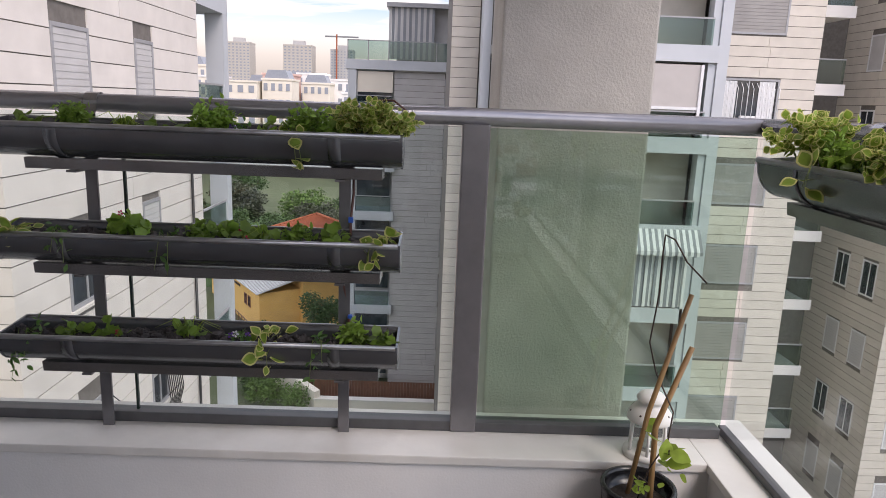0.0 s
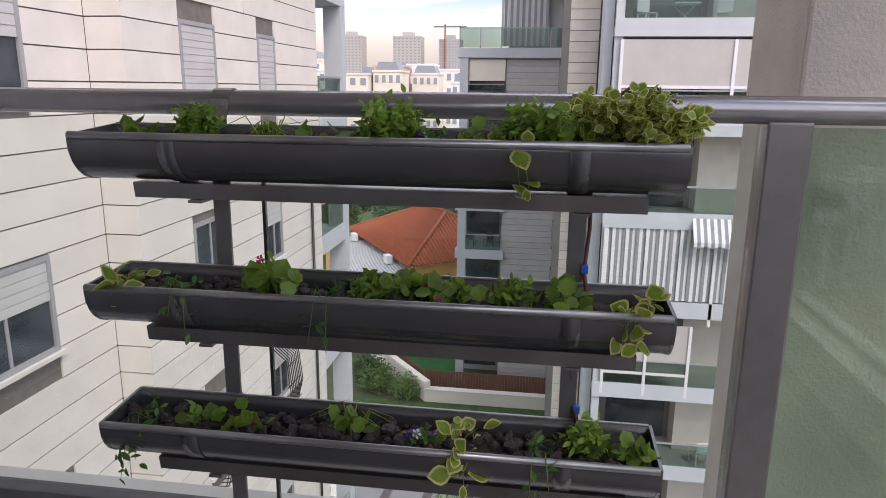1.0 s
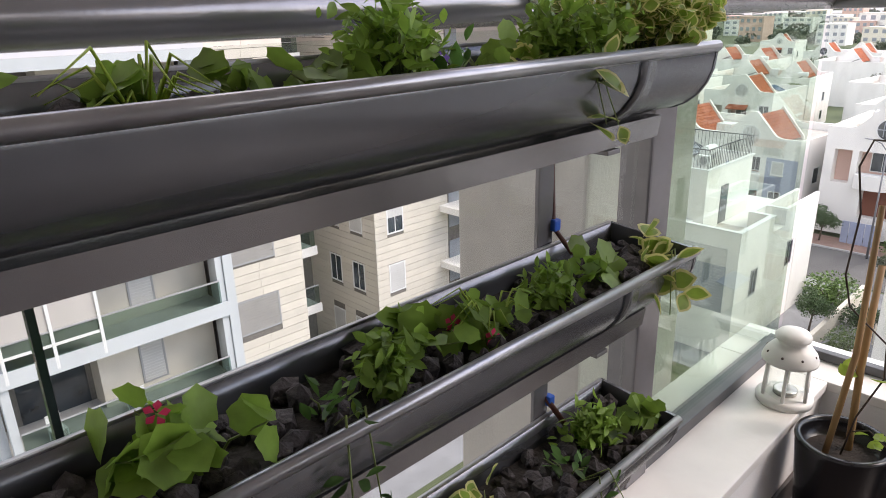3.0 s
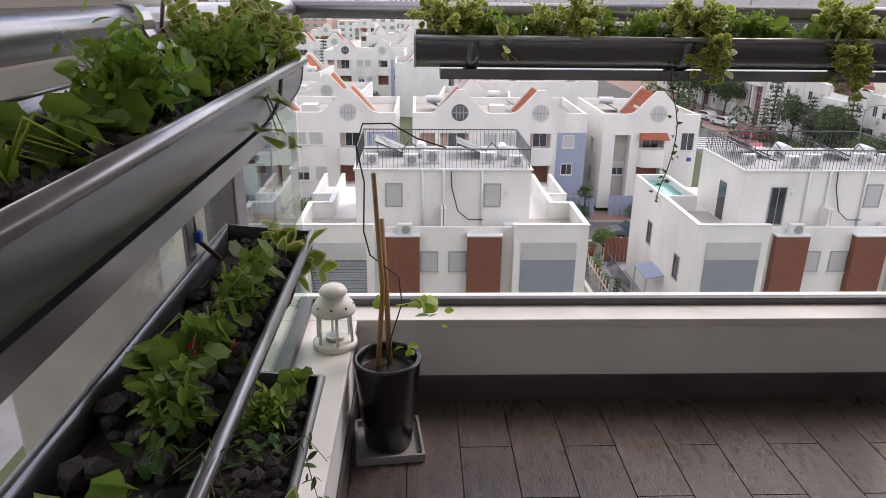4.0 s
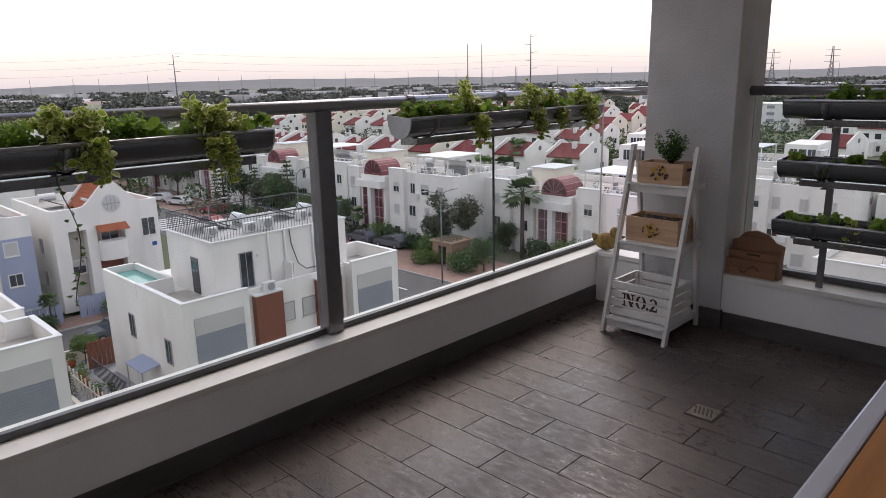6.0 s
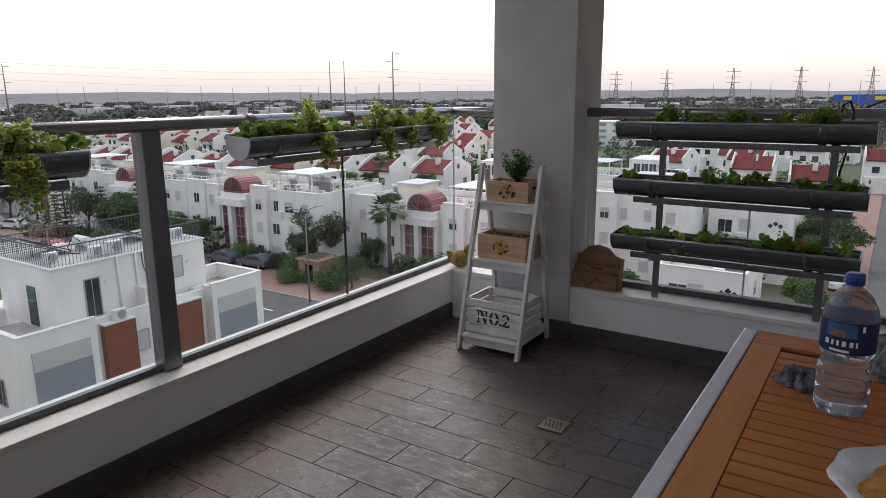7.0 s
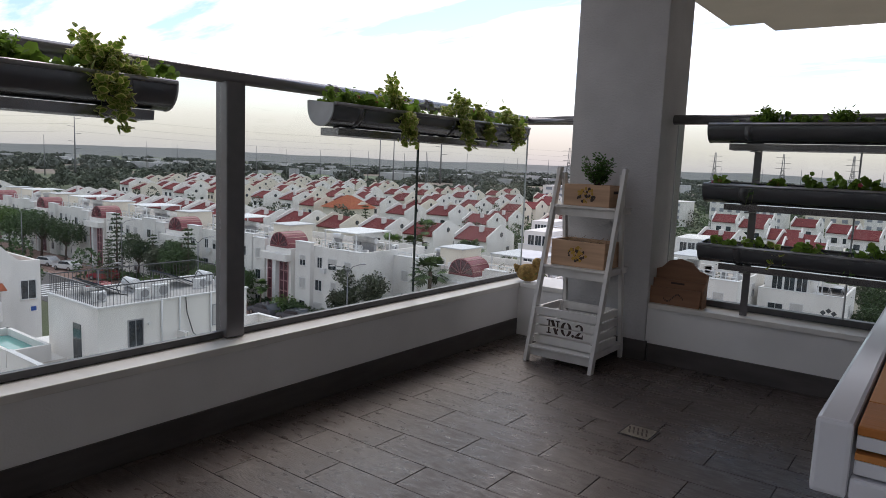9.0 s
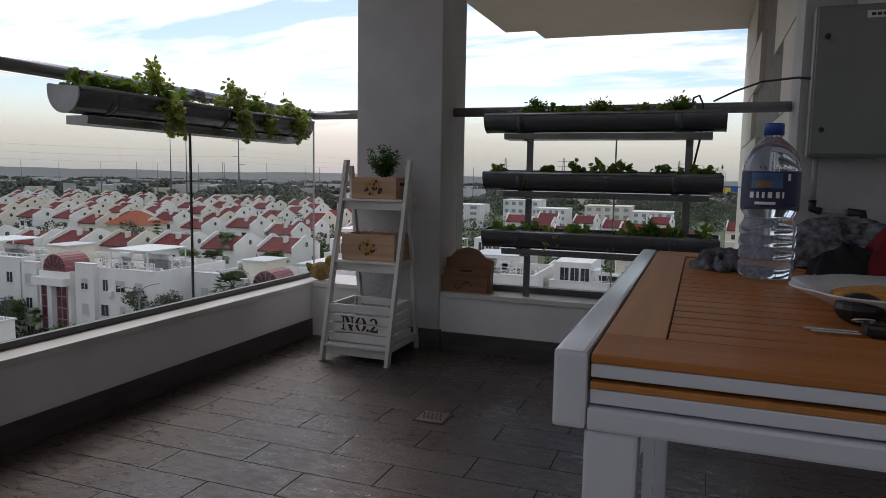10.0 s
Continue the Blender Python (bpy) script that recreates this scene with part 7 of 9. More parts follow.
t = thing("tower_crane", (-142, 980, GZ), "thin construction crane over a tower", "crane")
part("mast", boxed(-0.9, -0.9, 0, 0.9, 0.9, 104), M_TERRA, t)
part("jib", boxed(-16, -0.6, 100, 30, 0.6, 102), M_POLE, t)
rg = random.Random(12)
for i in range(26):
    x = -92 + i * 3.2 + rg.uniform(-1, 1)
    y = 178 + rg.uniform(0, 60) - (i % 3) * 22
    w, h = rg.uniform(6, 11), rg.uniform(22.0, 25.8) - (i % 3) * 1.3
    t = far_block(x, y, w, 9, h, (M_WHITEWALL, M_PINKWALL, M_CREAMWALL, M_WHITEWALL, M_CREAMWALL)[i % 5], "low pale apartment block in the distance", 6, 4, "distant town blocks")
    if i % 2:
        bm = bmesh.new()
        add_prism(bm, [(-w * 0.42, h * 1.02), (w * 0.42, h * 1.02), (w * 0.30, h * 1.02 + 1.9), (-w * 0.30, h * 1.02 + 1.9)], -4.4, 2.0, "y")
        part("roof", bm, M_SHUTTER, t, "dark pitched metal roof")


# ---- flat-roofed twin houses in front ----
def air_unit(parent, x, y, z, s=0.8):
    u = part("air_conditioner", boxed(x, y, z, x + 0.35, y + s, z + s * 0.75, 0.02), M_TANK, parent)
    bm = bmesh.new()
    bmesh.ops.create_cone(bm, cap_ends=True, segments=16, radius1=s * 0.30, radius2=s * 0.30, depth=0.03, matrix=pose(x - 0.012, y + s * 0.42, z + s * 0.38, 0, 90))
    part("fan_grille", bm, M_FRAME, u)
    return u


def solar_set(parent, x, y, z):
    """Two thin tilted collectors on a frame with a round tank beside them."""
    for k in range(2):
        bm = bmesh.new()
        add_prism(bm, [(y - 1.05, z + 0.12), (y + 0.75, z + 0.88), (y + 0.75, z + 0.95), (y - 1.05, z + 0.19)], x + k * 1.12, x + k * 1.12 + 1.04, "x")
        part("solar_panel", bm, M_PANEL, parent, "dark tilted solar collector")
        bm = bmesh.new()
        for q in (0.06, 0.98):
            add_tube(bm, [(x + k * 1.12 + q, y + 0.7, z), (x + k * 1.12 + q, y + 0.7, z + 0.86), (x + k * 1.12 + q, y - 1.0, z)], 0.022, 4)
        part("panel_frame", bm, M_FRAME, parent)
    bm = bmesh.new()
    bmesh.ops.create_cone(bm, cap_ends=True, segments=18, radius1=0.31, radius2=0.31, depth=1.3, matrix=pose(x + 0.4, y - 1.9, z + 0.52, 0, 90))
    bmesh.ops.bevel(bm, geom=[e for e in bm.edges if len(e.link_faces) == 2 and any(len(f.verts) > 4 for f in e.link_faces)], offset=0.08, segments=2, affect="EDGES")
    part("water_tank", bm, M_TANK, parent, "white solar water tank")
    part("tank_stand", boxed(x - 0.1, y - 2.1, z, x + 0.9, y - 1.7, z + 0.21), M_FRAME, parent)
    bm = bmesh.new()
    add_tube(bm, [(x + 0.1, y - 1.6, z + 0.6), (x + 0.05, y - 1.2, z + 0.95), (x, y - 0.8, z + 0.4), (x - 0.1, y - 0.9, z + 0.02), (x - 0.7, y - 1.1, z + 0.02)], 0.035, 5)
    part("pipe", bm, M_BLACKPLASTIC, parent, "black insulated pipe")


ROOF = -10.05


def twin_house(yc, label, pool=False, seed=0):
    """Two mirrored halves with red-brown panels, wings with shutters and a roof room."""
    t = thing("twin_house", (0, 0, 0), label, "house", "flat-roofed twin houses")
    X0, X1, H = 33.0, 43.6, 7.75
    bm = bmesh.new()
    add_box(bm, X0, yc - H, GZ, X1, yc + H, ROOF - 0.95)
    for s in (-1, 1):
        add_box(bm, X0 - 0.75, yc + s * 3.75, GZ, X0 - 0.001, yc + s * H, ROOF - 0.95)
    wall = part("wall", bm, M_WHITEWALL, t)
    p_ = 0.22
    for s in (-1, 1):
        bm = bmesh.new()
        add_box(bm, X0 - 0.75, yc + s * 3.75, ROOF - 0.949, X0 - 0.75 + p_, yc + s * H, ROOF)
        xe, inset = (5.0, 2.2) if pool and s > 0 else (3.4, 1.4)
        add_box(bm, X0 - 0.75 + p_ + 0.001, yc + s * H, ROOF - 0.949, X0 + xe, yc + s * (H - p_), ROOF)
        add_box(bm, X0 - 0.75 + p_ + 0.001, yc + s * 3.75, ROOF - 0.949, X0 + 0.2, yc + s * (3.75 + p_), ROOF - 0.15)
        add_box(bm, X0 + xe, yc + s * H, ROOF - 0.949, X0 + xe + p_, yc + s * (H - inset), ROOF)
        add_box(bm, X0 + xe + 0.3, yc + s * (H - inset), ROOF - 0.949, X1, yc + s * (H - inset + p_), ROOF)
        if xe < 5:
            add_box(bm, X0 + 5.3, yc + s * (H - inset + p_ + 0.01), ROOF - 0.949, X0 + 5.3 + p_, yc + s * H, ROOF)
            add_box(bm, X0 + 5.3 + p_ + 0.01, yc + s * (H - p_), ROOF - 0.949, X1, yc + s * H, ROOF)
        part("parapet", bm, M_WHITEWALL, t)
        bm = bmesh.new()
        add_box(bm, X0 - 0.79, yc + s * 3.72, ROOF + 0.001, X0 - 0.49, yc + s * (H + 0.04), ROOF + 0.05)
        add_box(bm, X0 - 0.48, yc + s * (H + 0.04), ROOF + 0.001, X0 + xe + 0.26, yc + s * (H - p_ - 0.04), ROOF + 0.05)
        if xe < 5:
            add_box(bm, X0 + xe - 0.04, yc + s * (H - p_ - 0.05), ROOF + 0.001, X0 + xe + p_ + 0.04, yc + s * (H - inset), ROOF + 0.05)
            add_box(bm, X0 + xe + p_ + 0.05, yc + s * (H - inset - 0.04), ROOF + 0.001, X0 + 5.26, yc + s * (H - inset + p_ + 0.04), ROOF + 0.05)
            add_box(bm, X0 + 5.27, yc + s * (H - inset - 0.04), ROOF + 0.001, X0 + 5.3 + p_ + 0.04, yc + s * (H + 0.04), ROOF + 0.05)
        part("coping", bm, M_TANK, t)
    part("parapet", boxed(X0, yc - 3.74, ROOF - 0.949, X0 + p_, yc + 3.74, ROOF - 0.35), M_WHITEWALL, t)
    for s in (-1, 1):
        a, b_ = sorted((yc + s * 4.85, yc + s * (H - p_ - 0.02)))
        part("terrace_floor", boxed(X0 - 0.5, a, ROOF - 0.948, X0 + (4.9 if pool and s > 0 else 3.38), b_, ROOF - 0.93), M_ROOFTOP, t, "tan tiled roof terrace")
    room = part("roof_room", boxed(X0 + 1.1, yc - 4.8, ROOF - 0.949, X0 + 7.0, yc + 4.8, ROOF + 2.52), M_WHITEWALL, t)
    part("room_coping", boxed(X0 + 1.02, yc - 4.88, ROOF + 2.521, X0 + 7.08, yc + 4.88, ROOF + 2.61), M_TANK, t)
    fx = ("x", X0, -1)
    fw = ("x", X0 - 0.75, -1)
    fr = ("x", X0 + 1.1, -1)
    for s in (-1, 1):
        a, b_ = sorted((yc + s * 1.3, yc + s * 3.15))
        part("brown_panel", boxed(X0 - 0.45, a, GZ, X0 - 0.001, b_, ROOF - 0.75), M_BROWNPANEL, t, "tall red-brown cladding panel")
        part("panel_cap", boxed(X0 - 0.50, a - 0.04, ROOF - 0.749, X0 - 0.001, b_ + 0.04, ROOF - 0.66), M_TANK, t)
        a, b_ = sorted((yc + s * 0.35, yc + s * 1.2))
        window_unit(fx, a, b_, ROOF - 2.9, ROOF - 1.8, wall, "shut", True)
        a, b_ = sorted((yc + s * 4.15, yc + s * 7.15))
        bm = bmesh.new()
        face_box(bm, fw, a, b_, 0.001, 0.05, ROOF - 1.95, ROOF - 0.95)
        part("shutter_box", bm, M_SHUTTER_L, wall)
        bm = bmesh.new()
        face_box(bm, fw, a, b_, 0.001, 0.03, ROOF - 4.6, ROOF - 1.96)
        sh = part("garage_glazing", bm, M_DARKPANE if (pool is None and s > 0) else M_SHUTTER, wall)
        bm = bmesh.new()
        for k in range(16):
            face_box(bm, fw, a, b_, 0.031, 0.045, ROOF - 4.55 + k * 0.16, ROOF - 4.42 + k * 0.16)
        tagged(part("shutter_slats", bm, M_SHUTTER, sh), kind="stuff")
        a, b_ = sorted((yc + s * 2.3, yc + s * 3.1))
        if pool and s > 0:
            window_unit(fr, a, b_, ROOF - 0.5, ROOF + 1.6, room, "pane", False)
        else:
            window_unit(fr, a, b_, ROOF + 0.55, ROOF + 1.75, room, "shut", False)
        window_unit(("y", yc + s * H, s), X0 + 1.2, X0 + 1.9, ROOF - 4.0, ROOF - 2.6, wall, "pane", False)
        window_unit(("y", yc + s * H, s), X0 + 6.2, X0 + 6.9, ROOF - 3.6, ROOF - 2.2, wall, "pane", False)
        part("roof_door", boxed(X0 + 3.0, yc + s * 4.8, ROOF - 0.9, X0 + 3.9, yc + s * 4.84, ROOF + 1.35), M_DARKPANE, room)
        part("divider", boxed(X0 + 0.23, yc + s * 0.15, ROOF - 0.94, X0 + 1.09, yc + s * 0.02, ROOF + 0.6), M_WHITEWALL, t)
    # railing and plant on the roof room
    zr = ROOF + 2.61
    bm = bmesh.new()
    for q in np.linspace(-4.7, 4.7, 48):
        add_box(bm, X0 + 1.16, yc + q - 0.009, zr, X0 + 1.178, yc + q + 0.009, zr + 1.05)
    for q in np.linspace(1.3, 6.9, 26):
        for s in (-4.7, 4.7):
            add_box(bm, X0 + q, yc + s - 0.011, zr, X0 + q + 0.022, yc + s + 0.011, zr + 1.05)
    for q in np.linspace(-4.6, 4.6, 40):
        add_box(bm, X0 + 6.88, yc + q - 0.011, zr, X0 + 6.902, yc + q + 0.011, zr + 1.05)
    for u in (1.15, 6.87):
        add_box(bm, X0 + u, yc - 4.73, zr + 1.05, X0 + u + 0.06, yc + 4.73, zr + 1.11)
    for s in (-4.7, 4.7):
        add_box(bm, X0 + 1.22, yc + s - 0.03, zr + 1.05, X0 + 6.86, yc + s + 0.03, zr + 1.11)
    tagged(part("roof_railing", bm, M_RAILING, t, "thin grey bar railing round the roof"), kind="stuff")
    rg_ = random.Random(seed)
    for q, dx in ((-1.6, 3.4), (3.1, 3.9)):
        solar_set(t, X0 + dx, yc + q, zr + 0.008)
    part("roof_slab", boxed(X0 + 1.25, yc - 4.65, zr + 0.002, X0 + 6.85, yc + 4.65, zr + 0.006), M_CONCRETE, t)
    for q, s_ in ((-4.4, 0.75), (-2.9, 0.8), (0.2, 0.95), (1.4, 0.8), (3.6, 0.75)):
        air_unit(t, X0 + 1.7 + rg_.uniform(0, 0.9), yc + q, zr + 0.008, s_)
    air_unit(t, X0 - 0.4, yc + 1.7, ROOF - 0.655, 0.8)
    for q in (-2.1, 1.15, 0.0):
        bm = bmesh.new()
        add_tube(bm, [(X0 + 1.03, yc + q, zr), (X0 + 1.03, yc + q, ROOF - 0.9)], 0.06, 6)
        part("downpipe", bm, M_TANK, t)
    bm = bmesh.new()
    for q in (-3.5, 1.9):
        bmesh.ops.create_cone(bm, cap_ends=True, segments=10, radius1=0.10, radius2=0.10, depth=0.12, matrix=pose(X0 + 1.05, yc + q, ROOF + 1.3, 0, 90))
    tagged(part("wall_lamp", bm, M_TANK, t), kind="stuff")
    bm = bmesh.new()
    add_box(bm, X0 + 0.3, yc - 4.3, ROOF - 0.94, X0 + 0.9, yc - 3.3, ROOF - 0.3, 0.02)
    add_box(bm, X0 + 0.4, yc + 4.9, ROOF - 0.92, X0 + 1.4, yc + 5.2, ROOF - 0.5, 0.02)
    tagged(part("stored_boxes", bm, M_TANK, t, "white boxes stored on the terrace"), kind="stuff")
    bm = bmesh.new()
    add_tube(bm, [(X0 + 1.05, yc - 0.4, zr), (X0 + 1.0, yc - 0.45, ROOF + 1.6), (X0 + 0.9, yc - 0.8, ROOF + 0.3), (X0 + 0.9, yc - 1.4, ROOF - 0.2), (X0 + 0.9, yc - 2.2, ROOF - 0.2)], 0.03, 6)
    part("hose", bm, M_BLACKPLASTIC, t)
    if pool:
        part("pool_water", boxed(X0 + 5.4, yc + H - 2.0, ROOF - 0.5, X1 - 0.3, yc + H - 0.3, ROOF - 0.42), M_POOL, t, "turquoise roof pool water")
        part("pool_wall", boxed(X0 + 5.3, yc + H - 0.2, ROOF - 0.949, X1, yc + H, ROOF), M_WHITEWALL, t)
        part("pool_wall", boxed(X1 - 0.2, yc + H - 2.2, ROOF - 0.949, X1, yc + H - 0.21, ROOF), M_WHITEWALL, t)
    return t


twin_house(-1.55, "white flat-roofed twin house with red-brown panels", None, 1)
twin_house(-22.95, "white twin house with a small roof pool", True, 2)
twin_house(20.6, "white twin house beside the garden path", True, 3)

# gardens and street behind the twin houses
setting("pavement_garden", boxed(30, -36, GZ + 0.002, 47.5, 40, GZ + 0.02), M_GREYPAVE, "grey garden paving between the houses", "pavement")
setting("road_street", boxed(47.8, -36, GZ + 0.003, 54.6, 70, GZ + 0.04), M_ASPHALT, "narrow asphalt street behind the twin houses", "road")
setting("kerb_street", boxed(54.61, -36, GZ + 0.003, 54.8, 70, GZ + 0.15), M_CONCRETE, "pale concrete kerb", "kerb")
setting("pavement_street", boxed(54.81, -36, GZ + 0.003, 57.6, 70, GZ + 0.13), M_PAVING, "reddish pavement before the gabled houses", "pavement")
setting("road_main", boxed(-14, -44.5, GZ + 0.004, 230, -36.02, GZ + 0.05), M_ASPHALT, "wide asphalt street", "road")
setting("pavement_main", boxed(36, -52.9, GZ + 0.003, 230, -44.52, GZ + 0.14), M_PAVING, "red paved pavement in front of the white row", "pavement")
setting("kerb", boxed(36, -44.519, GZ + 0.003, 230, -44.40, GZ + 0.15), M_CONCRETE, "pale concrete kerb", "kerb")
for i in range(16):
    setting("road_marking", boxed(30 + i * 6, -40.4, GZ + 0.052, 32.5 + i * 6, -40.2, GZ + 0.056), M_TANK, "white lane marking", "road marking")
for i in range(6):
    setting("road_marking", boxed(86 + i * 1.4, -44, GZ + 0.052, 86.7 + i * 1.4, -37, GZ + 0.056), M_TANK, "white crossing stripe", "road marking")
for (yy, n) in ((-12.4, 22), (7.6, 16)):
    t = thing("picket_fence", (0, 0, 0), "pale garden fence between the twin houses", "fence")
    pk = mesh_of("picket", boxed(0, 0, 0, 0.12, 0.06, 1.3), M_CREAMWALL)
    for i in range(n):
        share("picket", pk, t, (31.5 + i * 0.7, yy, GZ + 0.02))
    part("fence_rail", boxed(31.4, yy + 0.061, GZ + 0.8, 31.5 + n * 0.7, yy + 0.10, GZ + 0.92), M_CREAMWALL, t)
for yy in (-11.2, 9.8):
    t = thing("garden_wall", (0, 0, 0), "low cream garden wall", "wall")
    part("wall", boxed(31.5, yy, GZ, 45.5, yy + 0.25, GZ + 1.1), M_CREAMWALL, t)
for yy in (-20.0, -16.0, -4.0, 4.0, 12.0):
    t = thing("garden_gate", (0, 0, 0), "blue-grey metal street gate", "gate")
    for i in range(5):
        part("gate_panel", boxed(56.6, yy + i * 0.55, GZ + 0.131, 56.68, yy + 0.5 + i * 0.55, GZ + 1.9), M_BLUEWALL, t)


t = thing("garden_canopy", (37.3, -14.62, GZ), "small blue-grey canopy against the house wall", "canopy")
bm = bmesh.new()
add_prism(bm, [(-0.56, 2.62), (0.55, 2.40), (0.55, 2.45), (-0.56, 2.68)], -1.2, 1.2, "x")
part("canopy_roof", bm, M_BLUEWALL, t)
for dx in (-1.1, 1.1):
    part("post", boxed(dx - 0.03, 0.46, 0.021, dx + 0.03, 0.52, 2.41), M_FRAME, t)
for y0, y1, h_ in ((-8.4, -0.2, 1.5), (0.6, 9.0, 1.3), (-15.4, -12.9, 1.6), (-27.0, -20.9, 1.5)):
    t = thing("garden_wall", (0, 0, 0), "cream street wall with a row of flower pots", "wall")
    part("wall", boxed(56.62, y0, GZ + 0.131, 56.86, y1, GZ + 0.131 + h_), M_CREAMWALL, t)
    part("coping", boxed(56.56, y0 - 0.03, GZ + 0.132 + h_, 56.92, y1 + 0.03, GZ + 0.20 + h_), M_TANK, t)
t = thing("iron_stair_railing", (0, 0, 0), "dark iron railing beside the garden steps", "railing")
bm = bmesh.new()
for i in range(26):
    add_box(bm, 38.5 + i * 0.22, -13.96, GZ + 0.021, 38.53 + i * 0.22, -13.93, GZ + 1.15)
tagged(part("baluster", bm, M_RAILING, t), kind="stuff")
part("top_rail", boxed(38.4, -13.97, GZ + 1.151, 44.2, -13.92, GZ + 1.21), M_RAILING, t)
t = thing("garden_gate", (45.2, -15.1, GZ), "brown slatted garden gate", "gate")
for i in range(7):
    part("gate_panel", boxed(0, -1.0 + i * 0.3, 0.02, 0.08, -0.74 + i * 0.3, 1.9), M_BROWNPANEL, t)
t = thing("garden_wall", (0, 0, 0), "low cream wall at the end of the garden path", "wall")
part("wall", boxed(47.3, -15.2, GZ, 47.5, -12.9, GZ + 0.95), M_CREAMWALL, t)
for x, y in ((44.0, -13.2), (42.6, -12.9), (40.2, -12.8), (46.6, -13.4)):
    t = thing("plant_pot", (x, y, GZ + 0.021), "terracotta plant pot with a small shrub", "plant pot", "garden pots")
    bm = bmesh.new()
    add_lathe(bm, [(0.02, 0.0), (0.20, 0.0), (0.28, 0.42), (0.26, 0.44), (0.23, 0.40), (0.02, 0.38)], 12)
    part("pot", bm, M_TERRA, t)
    crown(t, [(0, 0, 0.75, 0.38, 1.0)], 130, 0.13, M_TREE_L, int(x * 10), "foliage")

# ---- gabled white houses behind ----
def disc(bm, face, u, z, r, d0, d1, seg=24):
    ax, c, s = face
    m = pose(c + s * (d0 + d1) / 2, u, z, 0, 90) if ax == "x" else pose(u, c + s * (d0 + d1) / 2, z, 90)
    bmesh.ops.create_cone(bm, cap_ends=True, segments=seg, radius1=r, radius2=r, depth=abs(d1 - d0), matrix=m)
    return bm


def gable_house(w, gables, label, recesses, windows, balconies, name="gabled_house", d=11.0, group="gabled white houses"):
    """Front at x = 0 facing -x, local y from 0 to -w; curved gables with round windows, deep porches, a tiled roof behind each gable."""
    t = thing(name, (0, 0, 0), label, "house", group)
    top, peak, sill = 8.6, 10.6, 6.85
    body = part("wall", boxed(1.0, -w, 0, d, 0, top - 0.8), M_WHITEWALL, t)
    out = [(0, sill), (0, top)]
    for g in gables:
        curve = [(2.7, 0.0), (2.2, 0.10), (1.85, 0.38), (0.32, peak - top)]
        out += [(-(g - a), top + b_) for a, b_ in curve] + [(-(g + a), top + b_) for a, b_ in curve[::-1]]
    out += [(-w, top), (-w, sill)]
    bm = bmesh.new()
    add_prism(bm, out, 0.0, 0.299, "x")
    cuts = sorted({0.0, -w} | {q for r_ in recesses for q in r_[:2]}, reverse=True)
    for b_, a in zip(cuts, cuts[1:]):
        z = 0.0
        for r_ in sorted(recesses, key=lambda q: q[2]):
            if r_[1] <= (a + b_) / 2 <= r_[0]:
                if r_[2] > z:
                    add_box(bm, 0.0, a, z, 0.999, b_, r_[2])
                z = r_[3]
        if z < sill:
            add_box(bm, 0.0, a, z, 0.999, b_, sill)
    add_box(bm, 0.3, -w, sill, 0.999, 0, top - 0.8)
    front = part("gable_wall", bm, M_WHITEWALL, t)
    part("flat_roof", boxed(0.32, -w + 0.27, top - 0.798, d - 0.27, -0.27, top - 0.78), M_ROOFTOP, t)
    for s, y in ((-1, -w), (1, 0)):
        part("parapet", boxed(0.3, y, top - 0.799, d, y - s * 0.25, top - 0.05), M_WHITEWALL, t)
    part("parapet", boxed(d - 0.25, -w + 0.26, top - 0.799, d, -0.26, top - 0.1), M_WHITEWALL, t)
    f, fb = ("x", 0.0, -1), ("x", 1.0, -1)
    for u1, u0, z0, z1, tone in recesses:
        bm = bmesh.new()
        face_box(bm, fb, u0, u1, 0.002, 0.03, z0, z1)
        part("porch_back", bm, tone, front)
        if z1 - z0 < 2.5 and tone is not M_BROWNPANEL:
            window_unit(("x", 0.97, -1), u0 + 0.25, (u0 + u1) / 2 + 0.5, z0 + 0.35, z1 - 0.12, front, "pane", False, M_TANK)
    for u1, u0, z0, z1, st in windows:
        window_unit(f, u0, u1, z0, z1, front, st, True, M_TANK)
    for u1, u0, z0, z1 in balconies:
        bm = bmesh.new()
        n, mid, half = 12, (u0 + u1) / 2, (u1 - u0) / 2
        rim = [(-0.75 * math.sin(math.pi * i / n) ** 0.6, mid + half * math.cos(math.pi * i / n)) for i in range(n + 1)]
        add_prism(bm, [(x, y) for x, y in rim], z0, z1, "z")
        bl = part("balcony", bm, M_WHITEWALL, t, "rounded white balcony front")
        part("balcony_coping", boxed(-0.06, u0 + 0.1, z1 + 0.001, 0.3, u1 - 0.1, z1 + 0.05), M_TANK, bl)
    for i, g in enumerate(gables):
        bm = bmesh.new()
        add_prism(bm, [(-(g - 1.9), top - 0.6), (-g, peak - 0.35), (-(g + 1.9), top - 0.6)], 0.3, 5.2, "x")
        roof = part("roof", bm, M_TERRA, t, "steep orange-red tiled roof")
        bm = bmesh.new()
        for k in range(9):
            q = 0.2 + 0.2 * k
            for s in (-1, 1):
                zz = peak - 0.33 - q * (peak - top + 0.25) / 1.9
                add_box(bm, 0.31, -g + s * q - 0.03, zz - 0.04, 5.19, -g + s * q + 0.03, zz + 0.02)
        tagged(part("tile_courses", bm, M_TERRA, roof), kind="stuff")
        bm = bmesh.new()
        add_prism(bm, [(-(g - 2.1), top - 0.78), (-(g - 2.1), top - 0.5), (-g, peak - 0.1), (-(g + 2.1), top - 0.5), (-(g + 2.1), top - 0.78)], 5.201, 5.42, "x")
        part("back_gable", bm, M_WHITEWALL, t)
        bm = bmesh.new()
